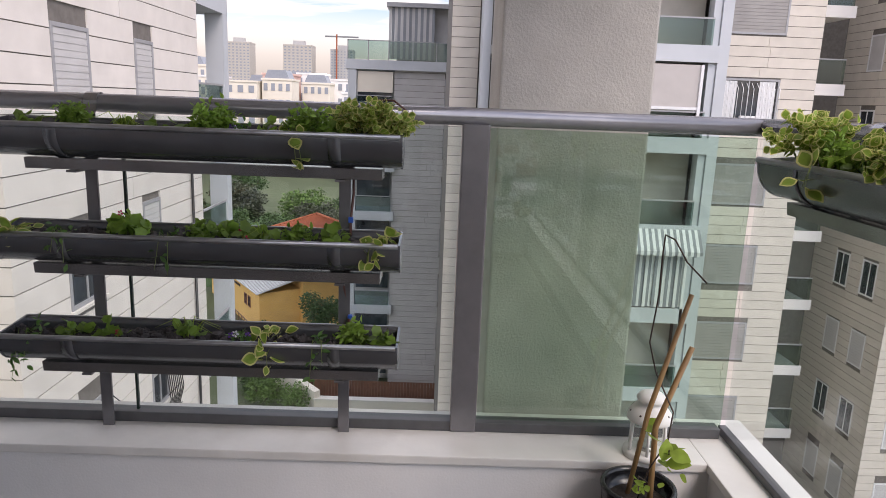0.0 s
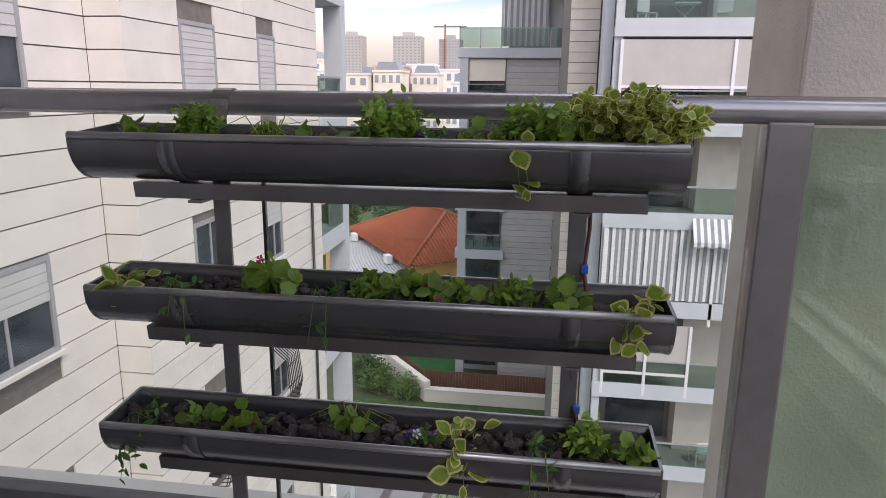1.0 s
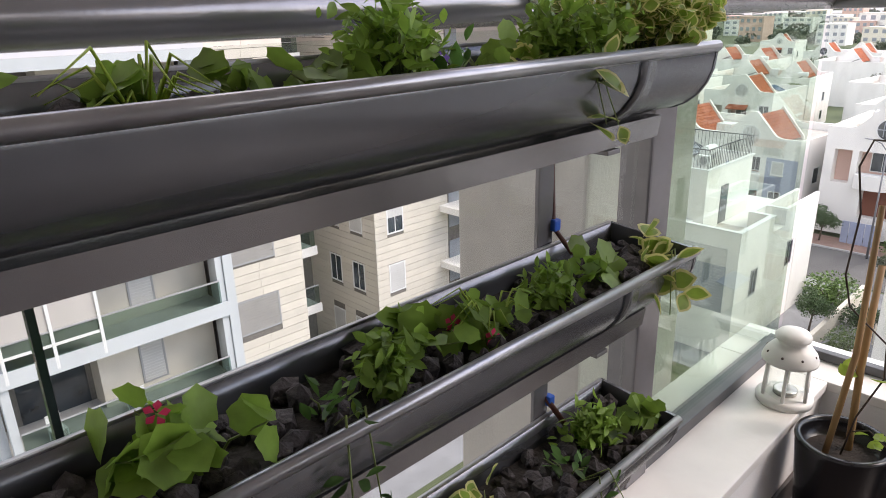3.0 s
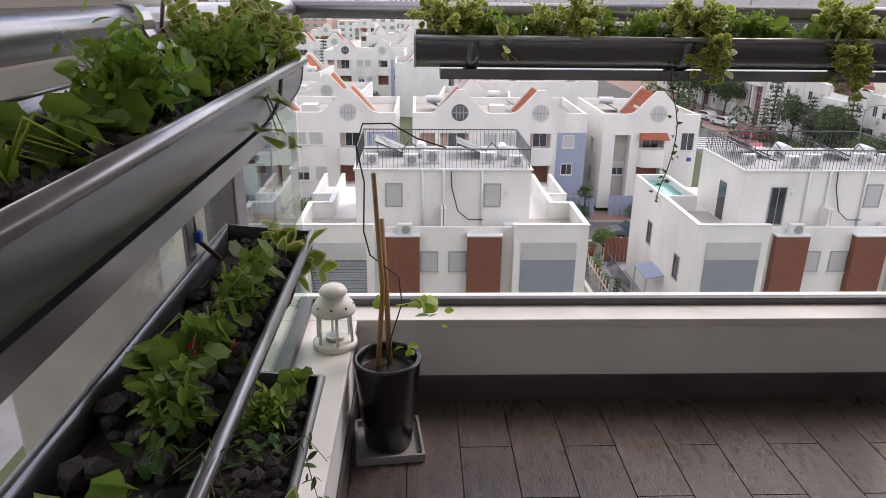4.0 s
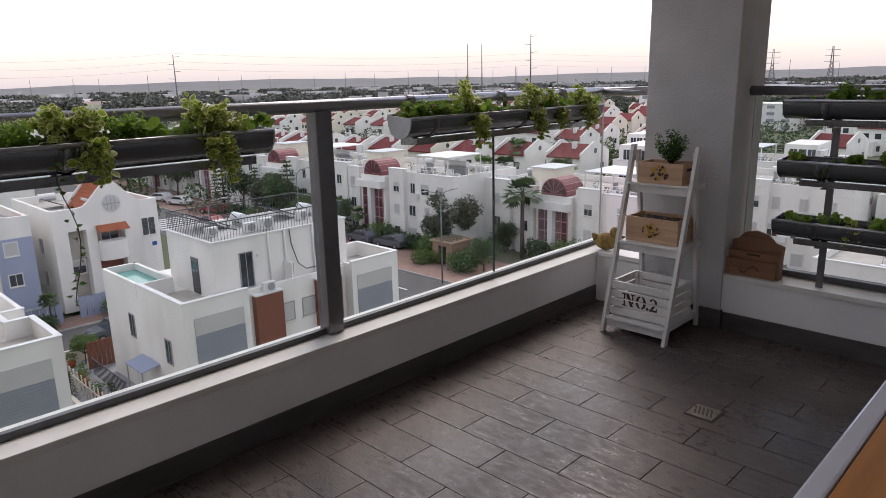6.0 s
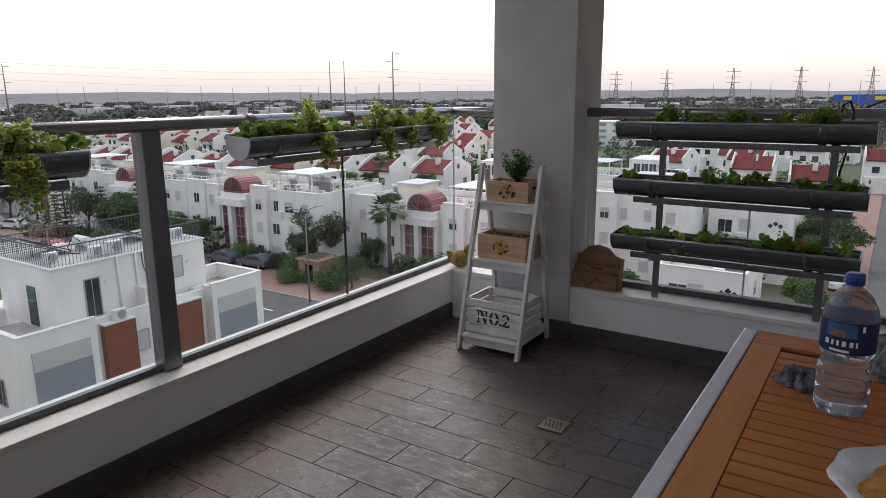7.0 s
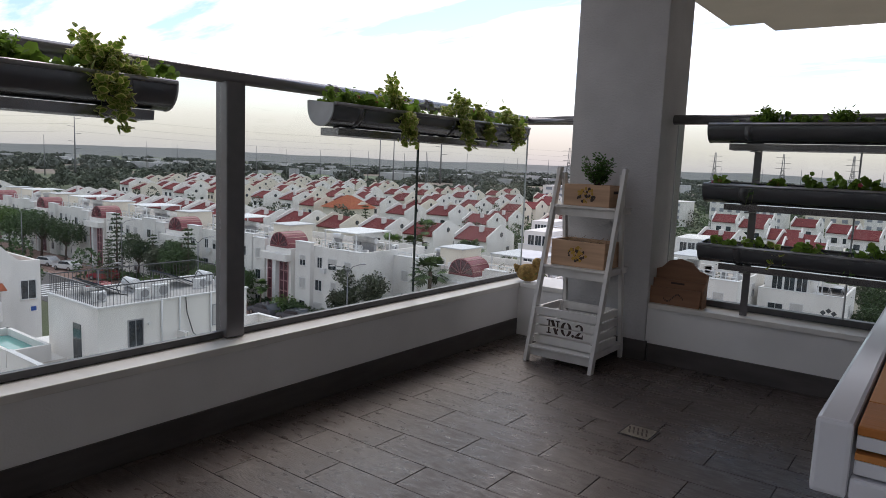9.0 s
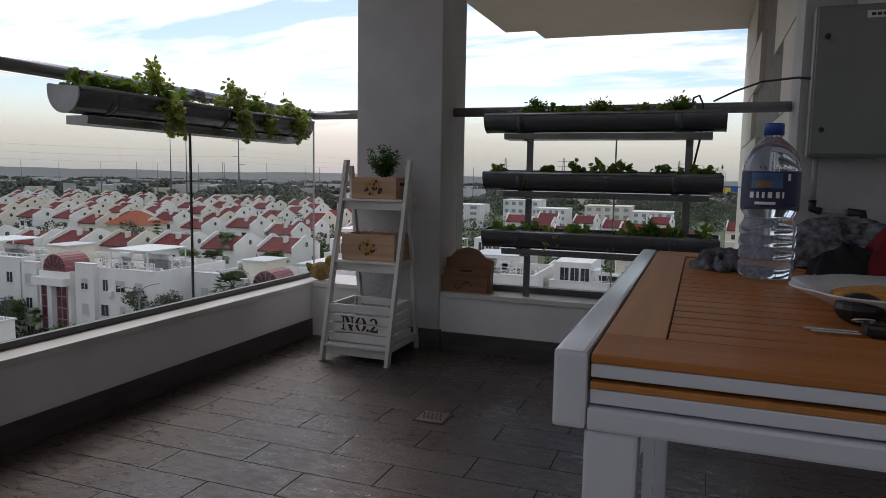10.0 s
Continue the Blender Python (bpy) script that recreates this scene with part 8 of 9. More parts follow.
        disc(bm, f, -g, top + 0.05, 0.84, -0.05, 0.035)
        rim_ = part("round_window", bm, M_TANK, front, "round gable window")
        bm = bmesh.new()
        disc(bm, f, -g, top + 0.05, 0.74, 0.0, 0.042)
        pn = part("pane", bm, M_DARKPANE if i == 0 and w > 10 else M_SHUTTER_L, rim_)
        bm = bmesh.new()
        for q in (-0.3, 0.0, 0.3):
            face_box(bm, f, -g + q - 0.03, -g + q + 0.03, 0.043, 0.055, top - 0.5, top + 0.62)
        face_box(bm, f, -g - 0.7, -g + 0.7, 0.056, 0.065, top, top + 0.08)
        tagged(part("glazing_bars", bm, M_SHUTTER if i == 0 and w > 10 else M_FRAME, pn), kind="stuff")
    for k in range(2):
        bm = bmesh.new()
        y = -2.2 - k * w * 0.5
        add_prism(bm, [(y - 1.0, top - 0.7), (y + 0.8, top + 0.1), (y + 0.8, top + 0.17), (y - 1.0, top - 0.63)], 5.9, 7.8, "x")
        part("solar_panel", bm, M_PANEL, t)
    bm = bmesh.new()
    bmesh.ops.create_cone(bm, cap_ends=True, segments=14, radius1=0.35, radius2=0.35, depth=1.4, matrix=pose(7.6, -2.0, top + 0.15, 90))
    part("water_tank", bm, M_TANK, t)
    part("roof_box", boxed(2.0, -w * 0.5 - 0.6, top - 0.779, 3.4, -w * 0.5 + 0.8, top + 0.35, 0.03), M_TANK, t, "white plant box on the flat roof")
    for zz_ in (1.8, 4.6):
        window_unit(("y", -w, -1), 3.0, 4.0, zz_, zz_ + 1.3, body, "pane", False, M_TANK, True)
        window_unit(("y", 0.0, 1), 3.0, 4.0, zz_, zz_ + 1.3, body, "pane", False, M_TANK, True)
    return t


HX = 58.0
ga = gable_house(15.45, (4.15, 11.25), "white house with twin gables and round windows",
                 ((-0.7, -2.0, 4.2, 6.85, M_PINKWALL), (-2.45, -4.95, 4.9, 6.85, M_PINKWALL), (-10.45, -12.3, 5.2, 6.85, M_PINKWALL), (-10.35, -12.35, 2.2, 4.0, M_BROWNPANEL), (-3.0, -5.2, 1.6, 3.9, M_BROWNPANEL)),
                 ((-6.35, -7.45, 5.85, 6.85, "shut"), (-7.85, -8.95, 5.85, 6.85, "shut"), (-6.6, -7.6, 2.6, 3.8, "half"), (-8.2, -9.2, 2.6, 3.8, "shut")),
                 ((-10.3, -12.45, 4.1, 5.5), (-2.4, -5.0, 4.0, 5.1)))
part("blue_bay", boxed(-0.06, -15.44, 0, -0.002, -12.85, 6.95), M_BLUEWALL, ga, "lilac-blue painted bay")
for z0, z1 in ((5.65, 6.65), (3.2, 4.1)):
    window_unit(("x", -0.06, -1), -14.3, -13.4, z0, z1, ga, "shut" if z0 > 5 else "pane", True, M_TANK)
ga.matrix_basis = pose(HX, 0.35, GZ + 0.35)
gb = gable_house(8.6, (4.75,), "white gabled house with a red awning",
                 ((-1.1, -2.5, 0.8, 6.75, M_ROOFTOP), (-3.3, -5.6, 5.0, 6.85, M_PINKWALL), (-3.3, -5.5, 2.2, 3.95, M_BROWNPANEL)),
                 ((-7.1, -8.2, 5.45, 6.95, "pane"),), ((-3.3, -5.6, 3.95, 5.55),))
gb.matrix_basis = pose(HX, -16.6, GZ + 0.35)
window_unit(("x", 0.97, -1), -2.35, -1.3, 2.95, 4.05, gb, "half", True, M_TANK)
bm = bmesh.new()
add_prism(bm, [(-0.9, 6.45), (-0.01, 6.9), (-0.01, 6.95), (-0.92, 6.5)], -5.75, -3.25, "y")
part("awning", bm, M_TERRA, gb, "faded red fabric awning")
part("house_plate", boxed(-0.05, -8.2, 4.4, -0.002, -7.8, 4.75), M_BLUESTORE, gb, "small blue sign plate")
gc = copy_thing(ga, pose(HX, 17.2, GZ + 0.35))
for x, y, k in ((HX, 34, "a"), (HX, 51, "a"), (HX, 68, "a"), (82, 22, "a"), (84, 40, "b"), (80, 4, "b"), (86, -8, "a"), (84, 58, "a"), (82, 74, "a"), (108, 30, "a"), (110, 10, "b"), (106, 50, "a"), (112, -6, "a"), (108, 70, "a"), (134, 18, "a"), (136, 44, "a"), (132, 66, "a"), (138, -4, "b"),
                (160, 30, "a"), (164, 56, "a"), (162, 6, "a"), (190, 20, "b"), (192, 48, "b"), (190, 76, "b"), (225, 12, "b"), (228, 60, "b"), (226, 34, "b"), (270, 25, "b"), (275, 60, "b")):
    c = copy_thing(ga if k == "a" else gb, pose(x, y, GZ - (x * 3 + y) % 5 * 0.3, 0, 0, (x * 7 + y * 3) % 13 - 6) @ (pose(0, 0, 0) if x < 75 or (x + y) % 3 else pose(11, -15, 0, 0, 0, 180)))


# ---- long white row with red-glazed stairs ----
def row_house(L, stair, label, seed=0, name="apartment_row"):
    """Front at y = 0 facing +y, x from 0 to L; a stair tower at x = stair with a barrel-vaulted top."""
    t = thing(name, (0, 0, 0), label, "building", "white apartment row")
    h, D = 8.6, 10.5
    rg_ = random.Random(seed)
    wall = part("wall", boxed(0, -D, 0, L, 0, h - 0.9), M_WHITEWALL, t)
    bm = bmesh.new()
    add_box(bm, 0, -0.22, h - 0.899, stair - 2.3, 0, h - 0.2)
    add_box(bm, stair + 2.3, -0.22, h - 0.899, L, 0, h - 0.2)
    add_box(bm, 0, -D, h - 0.899, 0.22, -0.23, h - 0.2)
    add_box(bm, L - 0.22, -D, h - 0.899, L, -0.23, h - 0.2)
    add_box(bm, 0.23, -D, h - 0.899, L - 0.23, -D + 0.22, h - 0.2)
    part("parapet", bm, M_WHITEWALL, t)
    part("flat_roof", boxed(0.24, -D + 0.24, h - 0.898, L - 0.24, -3.6, h - 0.88), M_ROOFTOP, t)
    f = ("y", 0.0, 1)
    # stair tower
    tower = part("stair_tower", boxed(stair - 2.2, -3.5, 0, stair + 2.2, 0.6, h - 0.9), M_WHITEWALL, t)
    ft = ("y", 0.6, 1)
    for a, b_ in ((stair - 1.8, stair - 0.35), (stair + 0.25, stair + 1.8)):
        bm = bmesh.new()
        face_box(bm, ft, a, b_, 0.001, 0.05, 0.3, h - 2.3)
        gl = part("stair_glazing", bm, M_PINKGLASS, tower, "tall red-tinted stair window")
        for k in range(6):
            bm = bmesh.new()
            z = 0.3 + (h - 2.6) * k / 5
            face_box(bm, ft, a, b_, 0.051, 0.10, z - 0.05, z + 0.05)
            part("transom", bm, M_PINKBAR, gl)
        for u in (a, (a + b_) / 2, b_):
            bm = bmesh.new()
            face_box(bm, ft, u - 0.05, u + 0.05, 0.0515, 0.11, 0.3, h - 2.3)
            part("mullion", bm, M_PINKBAR, gl)
    part("stair_pillar", boxed(stair - 0.34, 0.601, 0, stair + 0.24, 1.3, h - 2.3), M_TANK, t)
    part("stair_canopy", boxed(stair - 2.3, 0.601, h - 2.29, stair + 2.3, 1.5, h - 1.5), M_WHITEWALL, t)
    bm = bmesh.new()
    rv, zv = 1.6, h - 0.72
    arc = [(stair + rv * math.cos(a), zv + 1.6 * math.sin(a)) for a in [math.pi * k / 14 for k in range(15)]]
    add_prism(bm, arc + [(stair - rv, h - 1.45), (stair + rv, h - 1.45)], -2.6, 0.55, "y")
    vault = part("barrel_roof", bm, M_REDFRAME, t, "dusty red barrel-vaulted glazed roof")
    bm = bmesh.new()
    for k in range(1, 14, 2):
        a = math.pi * k / 14
        add_tube(bm, [(stair + (rv + 0.02) * math.cos(a), -2.6, zv + 1.62 * math.sin(a)), (stair + (rv + 0.02) * math.cos(a), 0.55, zv + 1.62 * math.sin(a))], 0.03, 5)
    tagged(part("vault_bar", bm, M_PINKWALL, vault), kind="stuff")
    bm = bmesh.new()
    arc = [(stair + (rv - 0.12) * math.cos(a), zv + 1.48 * math.sin(a)) for a in [math.pi * k / 14 for k in range(15)]]
    add_prism(bm, arc, 0.551, 0.59, "y")
    part("vault_window", bm, M_PINKGLASS, vault)
    for k in range(0, 7):
        a = math.pi * k / 6
        bm = bmesh.new()
        add_tube(bm, [(stair, 0.62, zv), (stair + (rv - 0.1) * math.cos(a), 0.62, zv + 1.48 * math.sin(a))], 0.05, 5)
        part("fan_bar", bm, M_REDFRAME, vault)
    # terrace clutter: crates, pots, ducts, folded chairs
    for mtl, n_, tint in ((M_TANK, 26, "white boxes, ducts and folded chairs"), (M_FRAME, 20, "grey crates and flower pots"), (M_TREE, 0, "potted terrace plants")):
        bm = bmesh.new()
        for i in range(n_):
            x, y, a, c = rg_.uniform(0.6, L - 1.4), rg_.uniform(-6.8, -0.6), rg_.uniform(0.15, 0.6), rg_.uniform(0.25, 0.95)
            if abs(x - stair) > 2.6:
                add_box(bm, x, y, h - 0.88, x + a, y + rg_.uniform(0.15, 0.6), h - 0.88 + c)
        if n_:
            tagged(part("terrace_clutter", bm, mtl, t, tint), kind="stuff")
        else:
            crown(t, [(rg_.uniform(0.8, L - 0.8), rg_.uniform(-5, -0.7), h - 0.35, 0.35, 1.3) for i in range(10)], 420, 0.16, mtl, seed + 50, "terrace_plants")
    # bays that step forward and up
    for a, b_, up in ((stair + 2.6, stair + 5.0, 0.0), (L - 3.6, L, 0.35), (0.0, 3.4, 0.0), (stair - 5.4, stair - 2.9, 0.3)):
        if a >= 0 and b_ <= L:
            bay = part("bay", boxed(a, 0.001, 0, b_, 0.55, h - 0.2 + up), M_WHITEWALL, t)
            part("coping", boxed(a - 0.04, -0.2, h - 0.199 + up, b_ + 0.04, 0.59, h - 0.13 + up), M_TANK, bay)
            for fl in range(3):
                window_unit(("y", 0.55, 1), (a + b_) / 2 - 0.45, (a + b_) / 2 + 0.45, 0.9 + fl * 2.6, 2.0 + fl * 2.6, bay, ("half", "pane", "shut")[(fl + int(a)) % 3], True, M_TANK)
    # windows
    u = 1.3
    while u < L - 1.6:
        if abs(u + 0.5 - stair) > 5.6 and 3.6 < u < L - 4.8:
            for fl in range(3):
                st = rg_.choice(("pane", "half", "shut", "shut"))
                w_ = rg_.choice((0.7, 1.0, 1.2))
                z = 0.8 + fl * 2.6
                wu = window_unit(f, u, u + w_, z, z + 1.15, wall, st, False, M_TANK)
                if rg_.random() < 0.3:
                    part("air_conditioner", boxed(u + w_ + 0.3, 0.001, z - 0.5, u + w_ + 1.0, 0.35, z + 0.05, 0.02), M_TANK, t)
        u += rg_.uniform(2.0, 2.9)
    for z in (1.2, 3.8, 6.4):
        window_unit(("x", 0.0, -1), -6.0, -5.0, z, z + 1.2, wall, "half", False, M_TANK)
    # roof life: pergola, rail, tanks, small rooms
    px = L * 0.68 if stair < L / 2 else L * 0.12
    perg = part("pergola_top", boxed(px, -7.5, h + 1.45, px + 5.2, -1.6, h + 1.55), M_TANK if seed % 2 else M_PERGOLA, t, "flat pale roof terrace canopy")
    for sx in (px + 0.1, px + 5.0):
        for sy in (-7.3, -1.8):
            part("pergola_post", boxed(sx, sy, h - 0.89, sx + 0.12, sy + 0.12, h + 1.449), M_TANK, t)
    part("roof_hut", boxed(stair + 2.6, -7.0, h - 0.89, stair + 5.6, -3.2, h + 1.2), M_CREAMWALL, t)
    part("hut_roof", boxed(stair + 2.4, -7.2, h + 1.201, stair + 5.8, -3.0, h + 1.32), M_PERGOLA, t)
    for a, b_ in ((0.3, min(stair - 2.5, 6.5)), (stair + 2.6, L - 0.3)):
        bm = bmesh.new()
        n = int((b_ - a) / 0.9)
        for i in range(n + 1):
            q = a + (b_ - a) * i / n
            add_box(bm, q - 0.04, -0.16, h - 0.199, q + 0.04, -0.08, h + 0.5)
        add_box(bm, a, -0.16, h + 0.5, b_, -0.08, h + 0.58)
        add_box(bm, a, -0.15, h + 0.12, b_, -0.09, h + 0.18)
        tagged(part("roof_rail", bm, M_TANK, t, "white roof terrace rail"), kind="stuff")
    for i in range(5):
        q = rg_.uniform(0.6, L - 2.5)
        if abs(q - stair) > 3.4:
            part("air_conditioner", boxed(q, -9.0, h - 0.89, q + 0.8, -8.6, h - 0.2, 0.02), M_TANK, t)
            bm = bmesh.new()
            bmesh.ops.create_cone(bm, cap_ends=True, segments=14, radius1=0.33, radius2=0.33, depth=1.3, matrix=pose(q + 1.2, -5.6, h + 0.4, 0, 90))
            part("water_tank", bm, M_TANK, t)
            part("tank_stand", boxed(q + 0.7, -5.8, h - 0.89, q + 1.7, -5.4, h + 0.1), M_FRAME, t)
    return t


ra = row_house(21.4, 13.0, "white three-storey row with a red-glazed stair", 1)
ra.matrix_basis = pose(47.8, -53.0, GZ)
rb = row_house(19.0, 9.6, "white three-storey row with palm in front", 2)
rb.matrix_basis = pose(28.9, -58.5, GZ - 1.0)
rc = row_house(17.0, 12.5, "white three-storey row at the street corner", 4)
rc.matrix_basis = pose(13.4, -67.5, GZ)
for x, y in ((69.3, -53.0), (90.8, -53.0), (112.4, -54.0), (134.0, -55)):
    copy_thing(ra, pose(x, y, GZ))
copy_thing(rb, pose(30, -96, GZ - 1.5))


# ---- white villas south of the street ----
def villa(w, d, h, label, upper):
    """Front at y = 0 facing +y, x from 0 to w; flat roof with clutter, small diamond windows by the corner."""
    t = thing("white_villa", (0, 0, 0), label, "house", "white villas")
    f = ("y", 0.0, 1)
    wall = part("wall", boxed(0, -d, 0, w, 0, h - 0.6), M_WHITEWALL, t)
    bm = bmesh.new()
    for b_ in ((0, -0.2, w, 0), (0, -d, w, -d + 0.2), (0, -d + 0.201, 0.2, -0.201), (w - 0.2, -d + 0.201, w, -0.201)):
        add_box(bm, b_[0], b_[1], h - 0.599, b_[2], b_[3], h)
    part("parapet", bm, M_WHITEWALL, t)
    part("coping", boxed(-0.05, -0.25, h + 0.001, w + 0.05, 0.05, h + 0.06), M_TANK, t)
    part("flat_roof", boxed(0.21, -d + 0.21, h - 0.598, w - 0.21, -0.21, h - 0.58), M_ROOFTOP, t)
    for k in range(3):
        bm = bmesh.new()
        x, z = 0.7 + k * 0.45, h - 1.6 + (0.22 if k % 2 else 0.0)
        v = [bm.verts.new((x + a, 0.012, z + c)) for a, c in ((0, -0.26), (0.26, 0), (0, 0.26), (-0.26, 0))]
        bm.faces.new(v[::-1])
        part("diamond_window", bm, M_DARKPANE, wall)
    for x, z, ww, st in ((w - 2.3, h - 2.6, 1.3, "pane"), (w * 0.45, h - 2.4, 1.1, "shut"), (w - 2.2, 0.9, 1.2, "half"), (w * 0.4, 0.9, 1.3, "pane")):
        wu = window_unit(f, x, x + ww, z, z + 1.25, wall, st, True, M_TANK)
        part("window_ledge", boxed(x - 0.15, 0.001, z - 0.55, x + ww + 0.15, 0.34, z - 0.12, 0.02), M_WHITEWALL, wall)
    window_unit(("x", 0.0, -1), -d * 0.6, -d * 0.6 + 1.0, h - 2.6, h - 1.4, wall, "half", True, M_TANK)
    if upper:
        room = part("roof_room", boxed(w * 0.42, -d + 0.3, h - 0.579, w - 0.3, -1.2, h + 1.9), M_WHITEWALL, t)
        for q in (0, 1, 2):
            window_unit(("y", -1.2, 1), w * 0.45 + q * 1.1, w * 0.45 + q * 1.1 + 0.9, h - 0.1, h + 1.3, room, "pane", False, M_TANK)
        part("awning", boxed(w * 0.30, -3.2, h + 1.2, w * 0.415, -0.4, h + 1.28), M_PERGOLA, t)
        for y in (-3.1, -0.5):
            part("awning_post", boxed(w * 0.30, y - 0.05, h - 0.579, w * 0.30 + 0.1, y + 0.05, h + 1.199), M_TANK, t)
    solar_set(t, 0.6, -d * 0.45, h - 0.579)
    part("air_conditioner", boxed(w * 0.25, -0.8, h - 0.579, w * 0.25 + 0.8, -0.4, h + 0.1, 0.02), M_TANK, t)
    return t


va = villa(6.4, 8.0, 5.7, "low white villa with diamond windows near the street", False)
va.matrix_basis = pose(5.6, -52.0, GZ)
vb = villa(7.4, 9.0, 7.4, "white villa with a glazed roof room", True)
vb.matrix_basis = pose(5.4, -72.5, GZ)
for x, y in ((22, -96), (48, -101), (12, -98), (39.5, -84)):
    copy_thing(vb if x > 20 else va, pose(x, y, GZ, 0, 0, 4))
setting("pavement_villas", boxed(-1.4, -64, GZ + 0.003, 34, -46.2, GZ + 0.12), M_PAVING, "red pavement round the white villas", "pavement")

# ---- small red-roofed houses ----
def red_house(w, d, label, seed, cream=False):
    """Ridge along x, gable walls standing above the roof at both ends."""
    t = thing("red_roofed_house", (0, 0, 0), label, "house", "red-roofed houses")
    h, r = 6.1, 7.8
    wm = M_CREAMWALL if cream else M_WHITEWALL
    body = part("wall", boxed(0.25, -d, 0, w - 0.25, 0, h), wm, t)
    for x in (0, w - 0.25):
        bm = bmesh.new()
        add_prism(bm, [(0.1, 0), (0.1, h + 0.55), (-d / 2 + 0.4, r + 0.55), (-d / 2 - 0.4, r + 0.55), (-d - 0.1, h + 0.55), (-d - 0.1, 0)], x, x + 0.249, "x")
        g = part("gable_wall", bm, wm, t)
        bm = bmesh.new()
        disc(bm, ("x", x, -1), -d / 2, h + 0.7, 0.42, 0.0, 0.05, 16)
        part("round_window", bm, M_DARKPANE, g)
    bm = bmesh.new()
    add_prism(bm, [(0.45, h - 0.1), (-d / 2, r), (-d - 0.45, h - 0.1), (-d - 0.4, h - 0.3), (0.4, h - 0.3)], 0.25, w - 0.25, "x")
    part("roof", bm, M_REDROOF, t, "red tiled pitched roof")
    for u in (1.2, w - 2.6):
        for z in (0.9, 3.6):
            window_unit(("y", 0.0, 1), u, u + 1.2, z, z + 1.2, body, "pane" if u < 2 else "shut", False, M_TANK, True)
    window_unit(("x", 0.0, -1), -d + 1.5, -d + 2.6, 3.5, 4.7, body, "pane", False, M_TANK, True)
    part("annex", boxed(w * 0.3, 0.001, 0, w - 0.3, 2.6, 3.1), wm, t)
    part("chimney", boxed(w * 0.4, -d * 0.36, r - 1.6, w * 0.4 + 0.7, -d * 0.36 + 0.6, r + 0.4), wm, t)
    return t


def far_house(w, d, label, wm):
    """A red-roofed house too far off for its single windows to be told apart."""
    t = thing("red_roofed_house", (0, 0, 0), label, "house", "red-roofed houses")
    h, r = 6.1, 7.8
    bm = bmesh.new()
    add_box(bm, 0.25, -d, 0, w - 0.25, 0, h)
    add_box(bm, w * 0.3, 0.001, 0, w - 0.3, 2.6, 3.1)
    for x in (0, w - 0.25):
        add_prism(bm, [(0.1, 0), (0.1, h + 0.55), (-d / 2 + 0.4, r + 0.55), (-d / 2 - 0.4, r + 0.55), (-d - 0.1, h + 0.55), (-d - 0.1, 0)], x, x + 0.249, "x")
    part("wall", bm, wm, t)
    bm = bmesh.new()
    add_prism(bm, [(0.45, h - 0.1), (-d / 2, r), (-d - 0.45, h - 0.1), (-d - 0.4, h - 0.3), (0.4, h - 0.3)], 0.25, w - 0.25, "x")
    part("roof", bm, M_REDROOF, t, "red tiled pitched roof")
    bm = bmesh.new()
    disc(bm, ("x", 0.0, -1), -d / 2, h + 0.5, 0.5, 0.0, 0.05, 8)
    for u in (1.2, w - 2.6):
        for z in (0.9, 3.6):
            face_box(bm, ("y", 0.0, 1), u, u + 1.2, 0.001, 0.05, z, z + 1.2)
    face_box(bm, ("x", 0.0, -1), -d + 1.5, -d + 2.6, 0.001, 0.05, 3.5, 4.7)
    tagged(part("window_grid", bm, M_DARKPANE, t), kind="stuff")
    return t


h1 = red_house(6.6, 8.5, "small white house with a red tiled roof", 1)
h2 = red_house(6.2, 8.2, "small cream house with a red tiled roof", 2, True)
rgh = random.Random(5)
f1, f2 = far_house(6.2, 8.2, "far white house with a red tiled roof", M_WHITEWALL), far_house(5.8, 8.2, "far cream house with a red tiled roof", M_CREAMWALL)
f1.matrix_basis, f2.matrix_basis = pose(232.8, -165, GZ), pose(211, -183, GZ)
# the nearest row steps back as it runs east, gables to the west
for x, y in ((58, -97), (67.5, -95), (94.3, -89.5), (103.4, -88.4), (111.6, -85.4), (120.2, -86.4), (128.6, -87.0), (137.0, -87.3), (146.4, -87.0), (156, -86.5), (166, -87.5), (177, -86.5)):
    copy_thing(h1, pose(x, y + 4.25, GZ + rgh.uniform(-0.3, 0.2), 0, 0, rgh.uniform(-3, 3)))
h1.matrix_basis, h2.matrix_basis = pose(76.7, -89.0, GZ), pose(85.3, -86.6, GZ)
for y0, xs, xe, gap, lo in ((-127, 62, 240, 4.5, 0.6), (-140, 70, 250, 5.5, 0.6), (-165, 80, 290, 6.0, 0.6), (-183, 84, 300, 7.0, 0.5), (-204, 90, 320, 7.5, 0.5), (-226, 100, 330, 9.0, 0.4), (-252, 110, 340, 12, 0.4), (-280, 120, 350, 16, 0.3)):
    x = xs
    while x < xe:
        cream = rgh.random() < lo
        near = y0 > -145 and x < 160
        src = (h2 if cream else h1) if near else (f2 if cream else f1)
        copy_thing(src, pose(x, y0 + rgh.uniform(-2.5, 2.5), GZ + rgh.uniform(-0.9, 0.3), 0, 0, rgh.uniform(-5, 5)))
        x += 8.5 + gap + (rgh.uniform(3, 9) if rgh.random() < 0.3 else 0)
